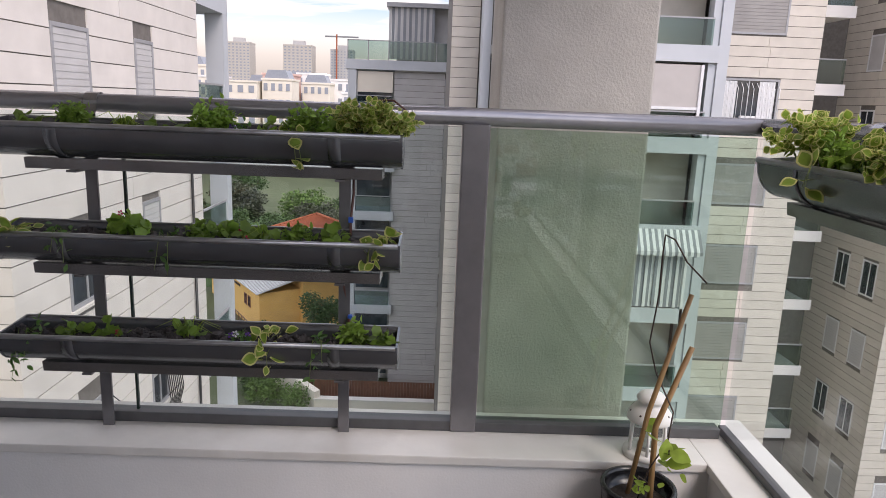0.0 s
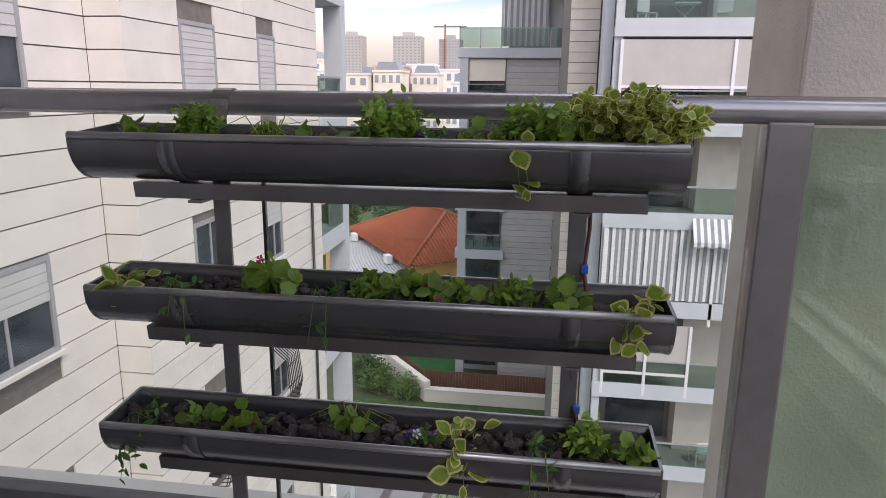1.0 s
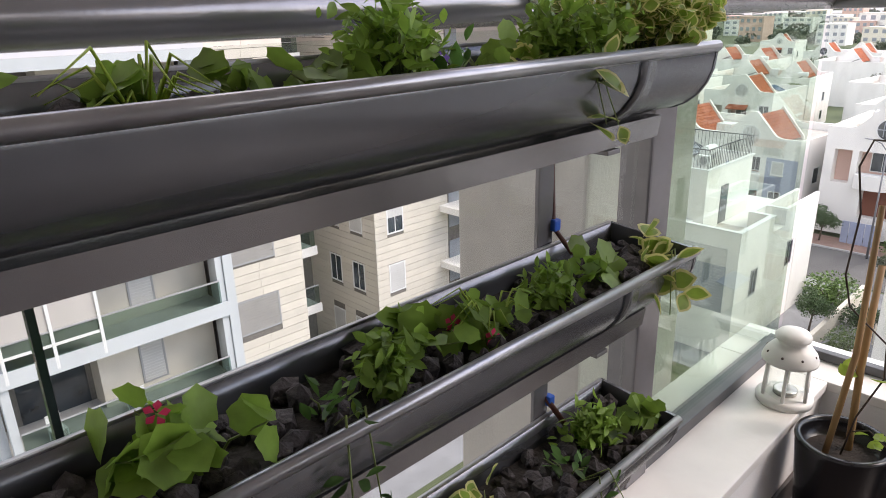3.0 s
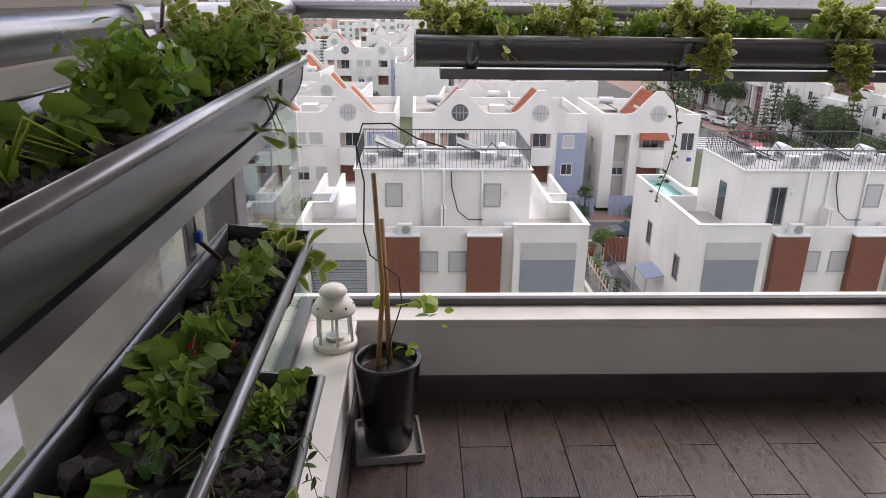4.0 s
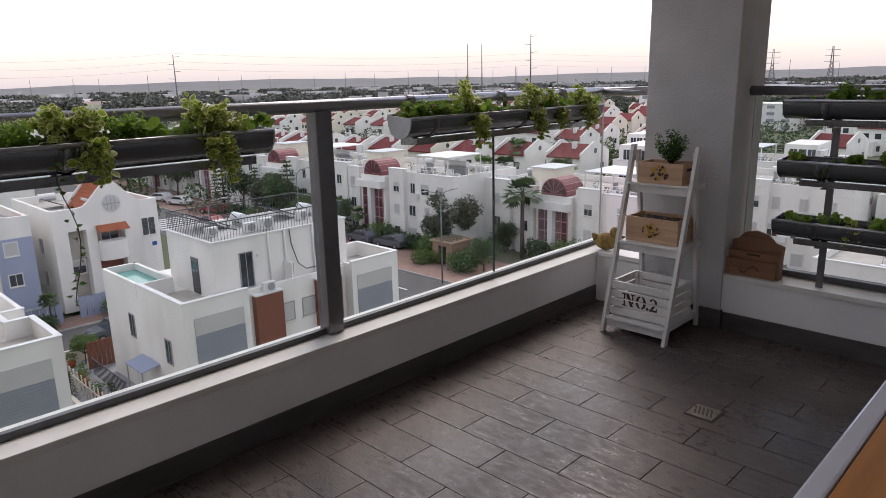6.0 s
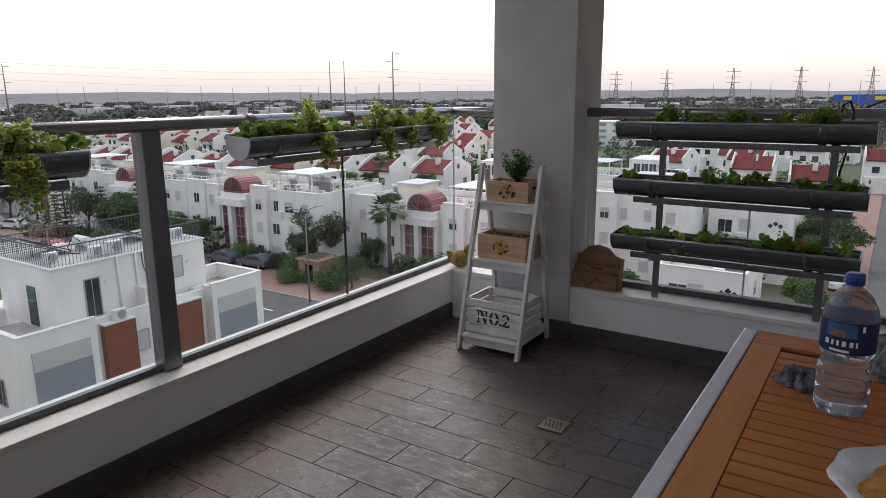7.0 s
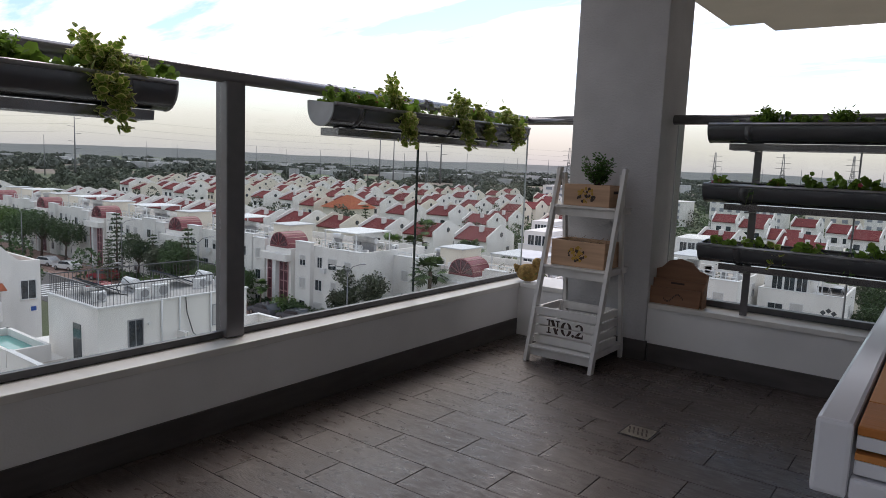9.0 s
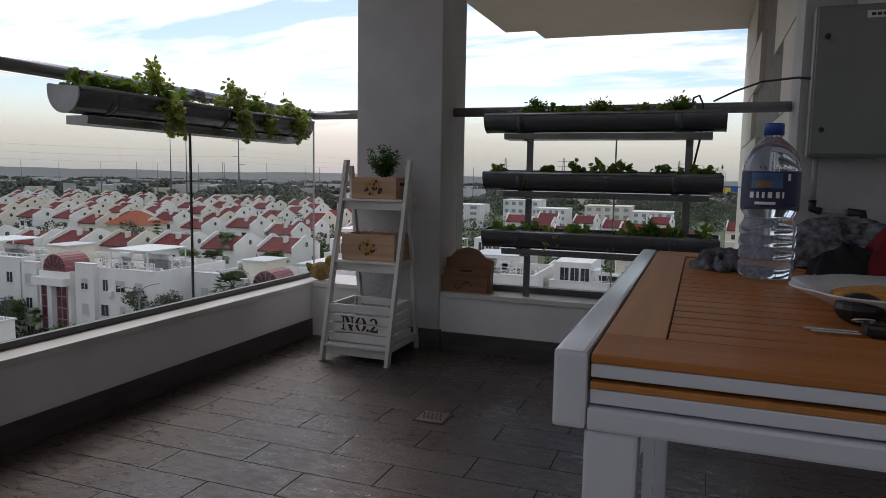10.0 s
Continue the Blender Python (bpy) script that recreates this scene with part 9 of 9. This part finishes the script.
for x, y in ((150, -60), (172, -70), (196, -62), (215, -76), (240, -64), (262, -80), (285, -60), (300, -90), (180, -44), (205, -36), (232, -30), (255, -40), (280, -28), (310, -46), (330, -20), (250, -8), (300, 2), (340, 10), (-30, -120), (-18, -150), (4, -112), (14, -124), (-4, -150), (10, -168), (22, -150), (34, -176), (-14, -190), (6, -205), (16, -182), (26, -196), (38, -204), (18, -140), (30, -130), (44, -190)):
    near = math.hypot(x, y) < 150
    src = (h1 if near else f1) if (x + y) % 3 else (h2 if near else f2)
    copy_thing(src, pose(x, y, GZ, 0, 0, rgh.uniform(-8, 8)))
t = thing("orange_roofed_house", (121, -125, GZ), "cream house with a bright orange hipped roof", "house")
part("wall", boxed(0, -9, 0, 10, 0, 5.8), M_CREAMWALL, t)
bm = bmesh.new()
v = [bm.verts.new(p) for p in ((-0.6, -9.6, 5.7), (10.6, -9.6, 5.7), (10.6, 0.6, 5.7), (-0.6, 0.6, 5.7), (4, -4.5, 8.9), (6, -4.5, 8.9))]
for q in ((0, 1, 5, 4), (1, 2, 5), (2, 3, 4, 5), (3, 0, 4), (3, 2, 1, 0)):
    bm.faces.new([v[i] for i in q])
part("roof", bm, M_TERRA, t, "bright orange hipped tile roof")

# ---- southern view: long white block, shed, road ----
for x, y, w in ((12, -226, 12), (27, -238, 15), (44, -228, 10), (58, -244, 13), (-24, -215, 14), (84, -240, 24), (130, -275, 30), (-60, -260, 20)):
    t = far_block(x, y, w, 12, 8.5 + (x * 7) % 4, (M_WHITEWALL, M_CREAMWALL)[x % 2], "white apartment block among trees", 4, 5, "distant town blocks")
    t.matrix_basis = pose(x, y, GZ, 0, 0, 180)
setting("road_south", boxed(-11, -200, GZ + 0.004, -1.5, -44.52, GZ + 0.05), M_ASPHALT, "straight asphalt road leading away", "road")
for i in range(15):
    setting("road_marking", boxed(-6.4, -60 - i * 9, GZ + 0.052, -6.15, -56 - i * 9, GZ + 0.056), M_TANK, "white lane marking", "road marking")
setting("pavement_south", boxed(-1.48, -200, GZ + 0.003, 3.0, -66, GZ + 0.14), M_PAVING, "red pavement beside the road", "pavement")
t = thing("blue_store", (0, -900, GZ), "big blue warehouse store with yellow shapes far away", "building")
part("wall", boxed(-75, -30, 0, 62, 0, 14), M_BLUESTORE, t)
for x in (-52, -34, -20):
    part("yellow_shape", boxed(x, 0.01, 4, x + 9, 0.6, 12), M_YELLOWSHAPE, t)
part("yellow_shape", boxed(8, 0.01, 8, 22, 0.6, 12), M_YELLOWSHAPE, t)
part("yellow_shape", boxed(44, 0.01, 8, 52, 0.6, 12), M_YELLOWSHAPE, t)
t = thing("garden_shed", (45.6, -50.0, GZ + 0.14), "small brown stone kiosk with planted roof", "shed")
bm = bmesh.new()
for b_ in ((-1.4, -1.4, 1.4, -1.15), (-1.4, -1.149, -1.15, 1.4), (1.15, -1.149, 1.4, 1.4), (-1.149, 1.15, -0.55, 1.4), (0.55, 1.15, 1.149, 1.4)):
    add_box(bm, b_[0], b_[1], 0, b_[2], b_[3], 2.2)
add_box(bm, -0.549, 1.15, 1.85, 0.549, 1.4, 2.2)
part("wall", bm, M_KIOSK, t)
part("roof", boxed(-1.6, -1.6, 2.201, 1.6, 1.6, 2.38), M_KIOSK, t)
crown(t, [(dx, dy, 2.45, 0.6, 0.22) for dx in (-0.9, 0, 0.9) for dy in (-0.9, 0, 0.9)], 700, 0.12, M_TREE_G, 77, "roof_plants")
t = thing("flowering_shrub", (43.6, -48.8, GZ + 0.14), "green shrub with orange flowers by the kiosk", "shrub")
crown(t, [(0.5 * math.cos(i), 0.5 * math.sin(i), 0.9, 0.75, 0.9) for i in range(6)], 1500, 0.14, M_TREE_L, 78)
crown(t, [(0.6, -0.5, 1.5, 0.3, 0.7)], 40, 0.14, M_TERRA, 79, "flowers")


# ---- cars, lamps, poles ----
def car(paint, label):
    t = thing("car", (0, 0, 0), label, "car", "parked cars")
    bm = bmesh.new()
    add_prism(bm, [(-2.1, 0.28), (2.1, 0.28), (2.15, 0.62), (1.95, 0.86), (1.05, 0.95), (0.45, 1.42), (-1.25, 1.46), (-1.85, 1.02), (-2.12, 0.92)], -0.86, 0.86, "y")
    bmesh.ops.bevel(bm, geom=bm.edges[:], offset=0.07, segments=2, affect="EDGES")
    body = part("body", bm, paint, t)
    for s in (-1, 1):
        bm = bmesh.new()
        add_prism(bm, [(0.90, 0.97), (0.40, 1.36), (-1.18, 1.39), (-1.65, 1.02)], s * 0.862, s * 0.872, "y")
        part("side_window", bm, M_DARKPANE, t)
        for x in (-1.3, 1.3):
            bm = bmesh.new()
            bmesh.ops.create_cone(bm, cap_ends=True, segments=18, radius1=0.32, radius2=0.32, depth=0.22, matrix=pose(x, s * 0.78, 0.321, 90))
            wh = part("wheel", bm, M_BLACKPLASTIC, t)
            bm = bmesh.new()
            bmesh.ops.create_cone(bm, cap_ends=True, segments=14, radius1=0.19, radius2=0.19, depth=0.02, matrix=pose(x, s * 0.895, 0.321, 90))
            part("rim", bm, M_STEEL, wh)
        part("headlight", boxed(2.05, s * 0.45, 0.62, 2.14, s * 0.72, 0.75), M_STEEL, t)
    part("windscreen", slanted(bmesh.new(), (1.06, 0, 0.965), (0.50, 0, 1.40), 0.02, 0.70), M_DARKPANE, t)
    return t


c1, c2, c3 = car(M_CARWHITE, "white hatchback parked at the street"), car(M_CARGREY, "dark grey car parked under trees"), car(M_CARRED, "dark red car parked at the kerb")
c1.matrix_basis, c2.matrix_basis, c3.matrix_basis = pose(103, -47.5, GZ + 0.14, 0, 0, 15), pose(60, -49.8, GZ + 0.14), pose(84, -43.0, GZ + 0.05)
for q, m in ((c1, pose(109, -47, GZ + 0.14, 0, 0, 20)), (c2, pose(55.3, -50.2, GZ + 0.14, 0, 0, 5)), (c2, pose(50.4, -17.8, GZ + 0.04, 0, 0, 90)), (c1, pose(53.4, 24, GZ + 0.04, 0, 0, 90)), (c3, pose(92, -47.5, GZ + 0.14, 0, 0, 30)), (c1, pose(-9.5, -120, GZ + 0.05, 0, 0, 90)), (c2, pose(-9.4, -140, GZ + 0.05, 0, 0, 90)), (c1, pose(-9.6, -165, GZ + 0.05, 0, 0, 90)), (c3, pose(22, -42.9, GZ + 0.05)), (c1, pose(0.6, -74, GZ + 0.14, 0, 0, 90))):
    copy_thing(q, m)


def street_lamp(h, label="tall grey double-armed street lamp"):
    t = thing("street_lamp", (0, 0, 0), label, "street lamp", "street lamps")
    bm = bmesh.new()
    add_tube(bm, [(0, 0, 0), (0, 0, h * 0.96)], [0.09, 0.05], 8)
    part("pole", bm, M_POLE, t)
    for s in (-1, 1):
        bm = bmesh.new()
        add_tube(bm, [(0, 0, h * 0.94), (s * 0.5, 0, h * 1.0), (s * 1.3, 0, h * 1.02)], 0.04, 6)
        part("arm", bm, M_POLE, t)
        part("lamp_head", boxed(s * 1.25, -0.11, h * 1.02 - 0.05, s * 1.75, 0.11, h * 1.02 + 0.06, 0.03), M_FRAME, t)
    return t


lamp = street_lamp(8.6)
lamp.matrix_basis = pose(41.0, -43.9, GZ + 0.05, 0, 0, 70)
for x, y in ((88, -48.0), (66, -45.2), (112, -45), (140, -46), (22, -45), (-12, -80), (-12, -120), (-12, -170), (54, 12), (54, -28), (54, 40)):
    copy_thing(lamp, pose(x, y, GZ + 0.05, 0, 0, 70))


def tall_pole(h, arms, label):
    t = thing("power_pole", (0, 0, 0), label, "pole", "power poles")
    bm = bmesh.new()
    add_tube(bm, [(0, 0, 0), (0, 0, h)], [h * 0.016, h * 0.006], 8)
    part("mast", bm, M_POLE, t)
    for i in range(arms):
        z = h * (0.97 - i * 0.12)
        bm = bmesh.new()
        s = 1 if i % 2 else -1
        add_tube(bm, [(0, 0, z - h * 0.01), (s * h * 0.10, 0, z)], h * 0.004, 5)
        part("cross_arm", bm, M_POLE, t)
    return t


mast, pole = tall_pole(53.8, 5, "tall dark steel power mast"), tall_pole(26, 0, "thin highway lighting mast far away")
mast.matrix_basis = pose(362.8, -480, GZ, 0, 0, 50)
pole.matrix_basis = pose(330, -420, GZ)
for x, y, k in ((429, -200, 0.69), (560, -60, 0.78), (380, -420, 0.85), (372, -428, 0.84)):
    c = copy_thing(mast if k < 0.8 else pole, pose(x, y, GZ, 0, 0, 50))
    c.scale = (k, k, k) if k < 0.8 else (1.5, 1.5, k * 2.05)
for i in range(46):
    a = radians(-100 + i * 2.5 + rgh.uniform(-0.8, 0.8))
    d = rgh.uniform(480, 800)
    copy_thing(pole, pose(d * math.cos(a), d * math.sin(a), GZ))


def lattice(h):
    t = thing("lattice_pylon", (0, 0, 0), "grey lattice power pylon on the horizon", "pylon", "pylons")
    for sx in (-1, 1):
        for sy in (-1, 1):
            bm = bmesh.new()
            add_tube(bm, [(sx * h * 0.10, sy * h * 0.10, 0), (sx * h * 0.025, sy * h * 0.025, h * 0.65), (sx * h * 0.01, sy * h * 0.01, h)], h * 0.006, 4)
            part("leg", bm, M_POLE, t)
    for k in range(7):
        z = h * (0.08 + k * 0.085)
        w = h * (0.10 - 0.075 * z / (h * 0.65))
        bm = bmesh.new()
        for s in (-1, 1):
            add_tube(bm, [(-w, s * w, z), (w * 0.9, s * w * 0.9, z + h * 0.08)], h * 0.004, 3)
            add_tube(bm, [(w, s * w, z), (-w * 0.9, s * w * 0.9, z + h * 0.08)], h * 0.004, 3)
        part("brace", bm, M_POLE, t)
    for z in (0.68, 0.80, 0.92):
        bm = bmesh.new()
        add_tube(bm, [(-h * 0.15, 0, h * z), (h * 0.15, 0, h * z)], h * 0.006, 4)
        part("cross_arm", bm, M_POLE, t)
    return t


pl = lattice(38)
pl.matrix_basis = pose(176, -640, GZ)
for x, y in ((120, -640), (70, -655), (228, -655), (300, -600), (20, -700)):
    copy_thing(pl, pose(x, y, GZ, 0, 0, (x % 40)))
# power lines
t = thing("power_line", (0, 0, 0), "thin sagging power lines", "power line")
for p, q in (((429, -200), (362.8, -480)), ((362.8, -480), (250, -740)), ((560, -60), (429, -200))):
    for z in (24.0, 19.0, 14.5):
        bm = bmesh.new()
        add_tube(bm, [(p[0] + (q[0] - p[0]) * s, p[1] + (q[1] - p[1]) * s, GZ + 14 + z - 14 * s * (1 - s)) for s in np.linspace(0, 1, 12)], 0.05, 3)
        part("cable", bm, M_POLE, t)

# ---- street trees, shrubs and far woods ----
for kind, x, y, s in (("p", 41.0, -56.0, 1.0), ("a", -8.6, 44.6, 0.5), ("s", 14.6, 25.2, 1.2), ("s", 16.2, 25.0, 1.1), ("l", 13.2, 24.6, 1.2), ("b", 48.0, -54.4, 1.2), ("b", 49.4, -51.9, 0.8), ("a", 40.5, -49.2, 0.6), ("l", 47.5, -47.5, 1.0), ("l", 46.2, -48.8, 0.9), ("s", 50.0, -51.3, 1.3), ("s", 51.5, -51.3, 1.2), ("s", 53.0, -51.4, 1.3), ("s", 62.5, -51.2, 1.2), ("k", 84, -50.2, 0.85), ("k", 92, -49.4, 1.12), ("a", 108.6, -49.8, 1.25), ("k", 88.6, -46.4, 0.75), ("c", 131, -50.5, 1.7), ("k", 76, -50.3, 0.7), ("a", 73, -51, 0.75), ("b", 71, -50.5, 0.8), ("a", 80.5, -50.6, 0.6),
                      ("s", 68, -50.8, 1.5), ("a", 116.5, -49.6, 1.35), ("a", 122.5, -49.5, 1.3), ("p", 66, -51.5, 0.5), ("p", 58, -74, 0.95), ("p", 63, -75, 0.9), ("p", 48, -73, 1.0), ("b", 52, -72, 1.0), ("p", 70, -92, 1.0), ("k", 92, -100, 1.1), ("a", 40, -75, 0.9), ("p", 15, -72.5, 0.8), ("c", 3.0, -62, 0.8), ("a", 1.2, -57, 0.75), ("s", 3.6, -53, 1.5), ("s", 2.0, -50.5, 1.6), ("k", -0.4, -61, 0.6), ("l", 13.4, -52.6, 1.2), ("a", 15.5, -55, 0.7), ("a", 1.0, -84, 0.9), ("a", 3.8, -92, 1.1), ("b", 5, -100, 1.0), ("a", 4, -80, 1.0), ("b", 2.5, -72, 0.9),
                      ("l", 38.5, -60.2, 1.6), ("s", 33, -57.0, 1.4), ("s", 45, -57, 1.4), ("k", 35, -12.0, 0.35), ("k", 39.5, -11.2, 0.3), ("p", 42.5, -11.3, 0.22), ("s", 41.0, -10.6, 0.7), ("l", 44.6, -11.6, 0.6), ("s", 34, 8.9, 0.9), ("l", 37, 8.5, 0.9), ("s", 41, 8.8, 1.1), ("l", 44.5, -5, 0.8), ("s", 55.5, -2, 1.1), ("l", 55.6, -8, 1.2), ("s", 55.4, -14, 1.2), ("l", 55.5, -20, 1.1), ("s", 55.6, 3, 1.2), ("l", 55.4, 10, 1.2), ("a", 56, 16, 0.5),
                      ("a", 75, -3, 1.1), ("b", 72, 12, 1.1), ("a", 76, -20, 1.0), ("c", 72, -28, 0.9), ("a", 78, -32, 0.9), ("b", 90, -30, 0.9), ("a", 98, -22, 1.1), ("k", 100, 20, 1.1), ("a", 125, 0, 1.2), ("b", 125, 30, 1.2), ("k", 150, 20, 1.2), ("a", 150, 48, 1.3), ("a", 180, 10, 1.3), ("b", 178, -20, 1.3), ("a", 130, -30, 1.2), ("a", 145, -36, 1.1), ("b", 73, 28, 0.9), ("a", 74, 44, 1.0), ("c", 72, 60, 1.0), ("a", 97, 48, 1.1), ("k", 98, 64, 1.0), ("b", 99, 8, 1.0), ("p", 74, 20, 0.8), ("p", 98, 34, 0.9), ("a", 122, 56, 1.2), ("c", 124, 14, 1.0), ("a", 150, 4, 1.2), ("b", 152, 66, 1.3), ("a", 176, 36, 1.3), ("a", 208, 24, 1.4), ("b", 210, 52, 1.4), ("k", 246, 40, 1.5), ("s", 33.0, -10.6, 0.8), ("s", 36.2, -10.8, 0.8), ("c", 46.4, -14.2, 0.48), ("p", 55.6, -14.9, 0.35), ("s", 33.2, 10.4, 1.2), ("a", 38.6, 10.8, 0.45), ("l", 43.5, 11.2, 1.3), ("b", 47.5, 8.6, 0.5), ("s", 45.2, 6.8, 1.2), ("s", 45.5, -51, 1.7), ("l", 48.6, -50.6, 1.6), ("s", 56.5, -51.4, 1.6), ("l", 58.5, -51.5, 1.5), ("a", 64.5, -50.2, 0.8), ("c", 70, -49.6, 1.1), ("k", 74.5, -49.4, 1.05), ("a", 78, -50, 1.15), ("b", 82, -49.8, 1.1), ("a", 88, -50.2, 1.15), ("s", 86, -48.2, 1.6), ("l", 80, -47.6, 1.5), ("l", 36, -57.3, 1.6), ("s", 31, -57.4, 1.7), ("a", 44, -56.6, 0.6), ("s", 39.5, -57.0, 1.6), ("p", 62, -50.8, 0.45), ("s", 42.0, -48.0, 1.5), ("l", 43.2, -51.6, 1.5)):

    grow(kind, x, y, s)


def woods(name, label, spots, seed, material, size, dense=1):
    """A far belt of trees as one mass of leaf clumps."""
    rg_ = np.random.default_rng(seed)
    cs, ss = [], []
    for x, y, r, h in spots:
        n = int(dense * (26 + 10 * r))
        for i in range(n):
            d = rg_.normal(size=3)
            d /= np.linalg.norm(d)
            cs.append((x + d[0] * r, y + d[1] * r, GZ + h * 0.5 + d[2] * h * 0.5))
            ss.append(size * rg_.uniform(0.6, 1.3))
    ob = leaf_cloud(cs, ss, material, name, None, seed, 0.2, 0.9)
    return tagged(ob, label, "trees", kind="stuff")


rgn = np.random.default_rng(8)
spots = []
for i in range(620):
    a = radians(rgn.uniform(-105, 35))
    d = rgn.uniform(335, 560)
    spots.append((d * math.cos(a), d * math.sin(a), rgn.uniform(2.5, 5.5), rgn.uniform(2.5, 6)))
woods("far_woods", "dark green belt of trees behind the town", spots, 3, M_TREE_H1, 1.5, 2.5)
spots = []
for i in range(900):
    a = radians(rgn.uniform(-108, 40))
    d = rgn.uniform(620, 1700)
    spots.append((d * math.cos(a), d * math.sin(a), rgn.uniform(5, 14), rgn.uniform(3, 6.5)))
woods("far_woods", "haze-tinted grey-green trees towards the horizon", spots, 4, M_TREE_H2, 4.0, 1.5)
spots = []
for i in range(150):
    x, y = rgn.uniform(-8, 110), rgn.uniform(-330, -70)
    spots.append((x + (14 if -14 < x < 4 else 0), y, rgn.uniform(1.2, 2.4), rgn.uniform(3, 6)))
for i in range(120):
    spots.append((rgn.uniform(60, 320), rgn.uniform(-60, 90), rgn.uniform(1.0, 2.0), rgn.uniform(2.5, 5)))
woods("garden_trees", "scattered green garden trees between houses", spots, 5, M_TREE, 0.5, 5)
spots = []
for i in range(130):
    spots.append((rgn.uniform(45, 290), rgn.choice((-112, -122, -155, -175, -196, -216, -240)) + rgn.uniform(-2.5, 2.5), rgn.uniform(1.2, 2.4), rgn.uniform(3.5, 7)))
for i in range(260):
    y = rgn.uniform(-600, -250)
    spots.append((rgn.uniform(-40, 36) * -y / 330, y, rgn.uniform(1.6, 3.4), rgn.uniform(3, 7)))
woods("garden_trees", "grey-green garden trees between red roofs", spots, 6, M_TREE_G, 0.55, 4)
# fields, highway and low buildings near the horizon
def ring(name, r0, r1, a0, a1, z0, z1, material, label, category, rough=0.0, seed=0):
    """A strip of land round the balcony between two distances; its far edge may rise unevenly."""
    rg_ = random.Random(seed)
    bm = bmesh.new()
    n = 90
    rows_ = []
    lift = 0.0
    for i in range(n + 1):
        a = radians(a0 + (a1 - a0) * i / n)
        lift = lift * 0.85 + rg_.uniform(-1, 1) * rough
        rows_.append([bm.verts.new((r * math.cos(a), r * math.sin(a), GZ + z)) for r, z in ((r0, 0.0), (r0 + (r1 - r0) * 0.3, z0), (r1, max(z0, z1 + lift)), (r1, -1.0))])
    for i in range(n):
        for j in range(3):
            bm.faces.new((rows_[i][j], rows_[i][j + 1], rows_[i + 1][j + 1], rows_[i + 1][j]))
    return setting(name, bm, material, label, category)


ring("ground_field", 545, 640, -115, 8, 0.1, 0.5, M_FIELD, "bare brown ploughed field", "field")
ring("ground_field", 690, 760, -95, 30, 0.1, 1.0, M_FIELD_G, "pale green crop field", "field")
ring("ground_field", 820, 960, -110, 20, 0.1, 1.5, M_FIELD, "distant brown field", "field")
ring("embankment", 1010, 1050, -110, 48, 2.5, 3.5, M_CONCRETE, "pale highway embankment", "embankment")
ring("backdrop_hills", 2300, 3300, -115, 75, 6, 26, M_HAZEHILL, "haze-tinted low hills along the horizon", "hills", 5.0, 4)
bm = bmesh.new()
for i in range(300):
    a = radians(rgn.uniform(-110, 45))
    d = rgn.uniform(660, 1900)
    w, hh = rgn.uniform(5, 24), rgn.uniform(3, 8)
    x, y = d * math.cos(a), d * math.sin(a)
    add_box(bm, x - w, y - w * 0.4, GZ, x + w, y + w * 0.4, GZ + hh)
for i in range(70):
    a = radians(rgn.normal(3, 6))
    d = rgn.uniform(1900, 2280)
    w, hh = rgn.uniform(4, 9), rgn.uniform(10, 28)
    x, y = d * math.cos(a), d * math.sin(a)
    add_box(bm, x - w, y - w, GZ, x + w, y + w, GZ + hh)
tagged(link_mesh("distant_city", bm, M_FAR), "low buildings along the horizon, paled with a haze tint", "city", kind="stuff")
for y, w, h in ((47, 24, 25), (9, 44, 23), (90, 20, 19), (130, 26, 20)):
    t = far_block(0, 0, w, 14, h, M_WHITEWALL, "white apartment block far behind the roofs", 8, 7, "distant town blocks")
    t.matrix_basis = pose(900, y, GZ, 0, 0, -90)
rgt = random.Random(31)
for i in range(60):
    a = radians(rgt.uniform(0, 40))
    d = rgt.uniform(290, 640)
    t = far_block(0, 0, rgt.uniform(8, 18), 9, rgt.uniform(7, 12), (M_WHITEWALL, M_PINKWALL, M_CREAMWALL)[i % 3], "low pale block in the crowded town", 3, 4, "distant town blocks")
    t.matrix_basis = pose(d * math.cos(a), d * math.sin(a), GZ, 0, 0, -90 + rgt.uniform(-15, 15))


# ---- floor tiles ----
TW, TL = 0.1645, 0.4725
floor_ob = bpy.data.objects["floor"]
tile_mesh = {}
k = 0
y_top = -1.99 + 13 * TW
while y_top > FLOOR_S:
    y0, y1 = max(y_top - TW, FLOOR_S + 0.001), min(y_top, -0.001)
    x = -0.742 if k % 2 else -0.505
    while x < 0:
        x += TL
    while y1 - y0 > 0.01 and x > FLOOR_W:
        x1, x0 = min(x, -0.001), max(x - TL, FLOOR_W + 0.001)
        if x1 - x0 > 0.02:
            key = (round(x1 - x0, 3), round(y1 - y0, 3))
            if key not in tile_mesh:
                w, d = key
                tile_mesh[key] = mesh_of("floor_tile", boxed(-w / 2 + 0.0015, -d / 2 + 0.0015, -0.005, w / 2 - 0.0015, d / 2 - 0.0015, 0.0, 0.0013), M_TILE)
            share("floor_tile", tile_mesh[key], floor_ob, ((x0 + x1) / 2, (y0 + y1) / 2, 0.0))
        x -= TL
    y_top -= TW
    k += 1
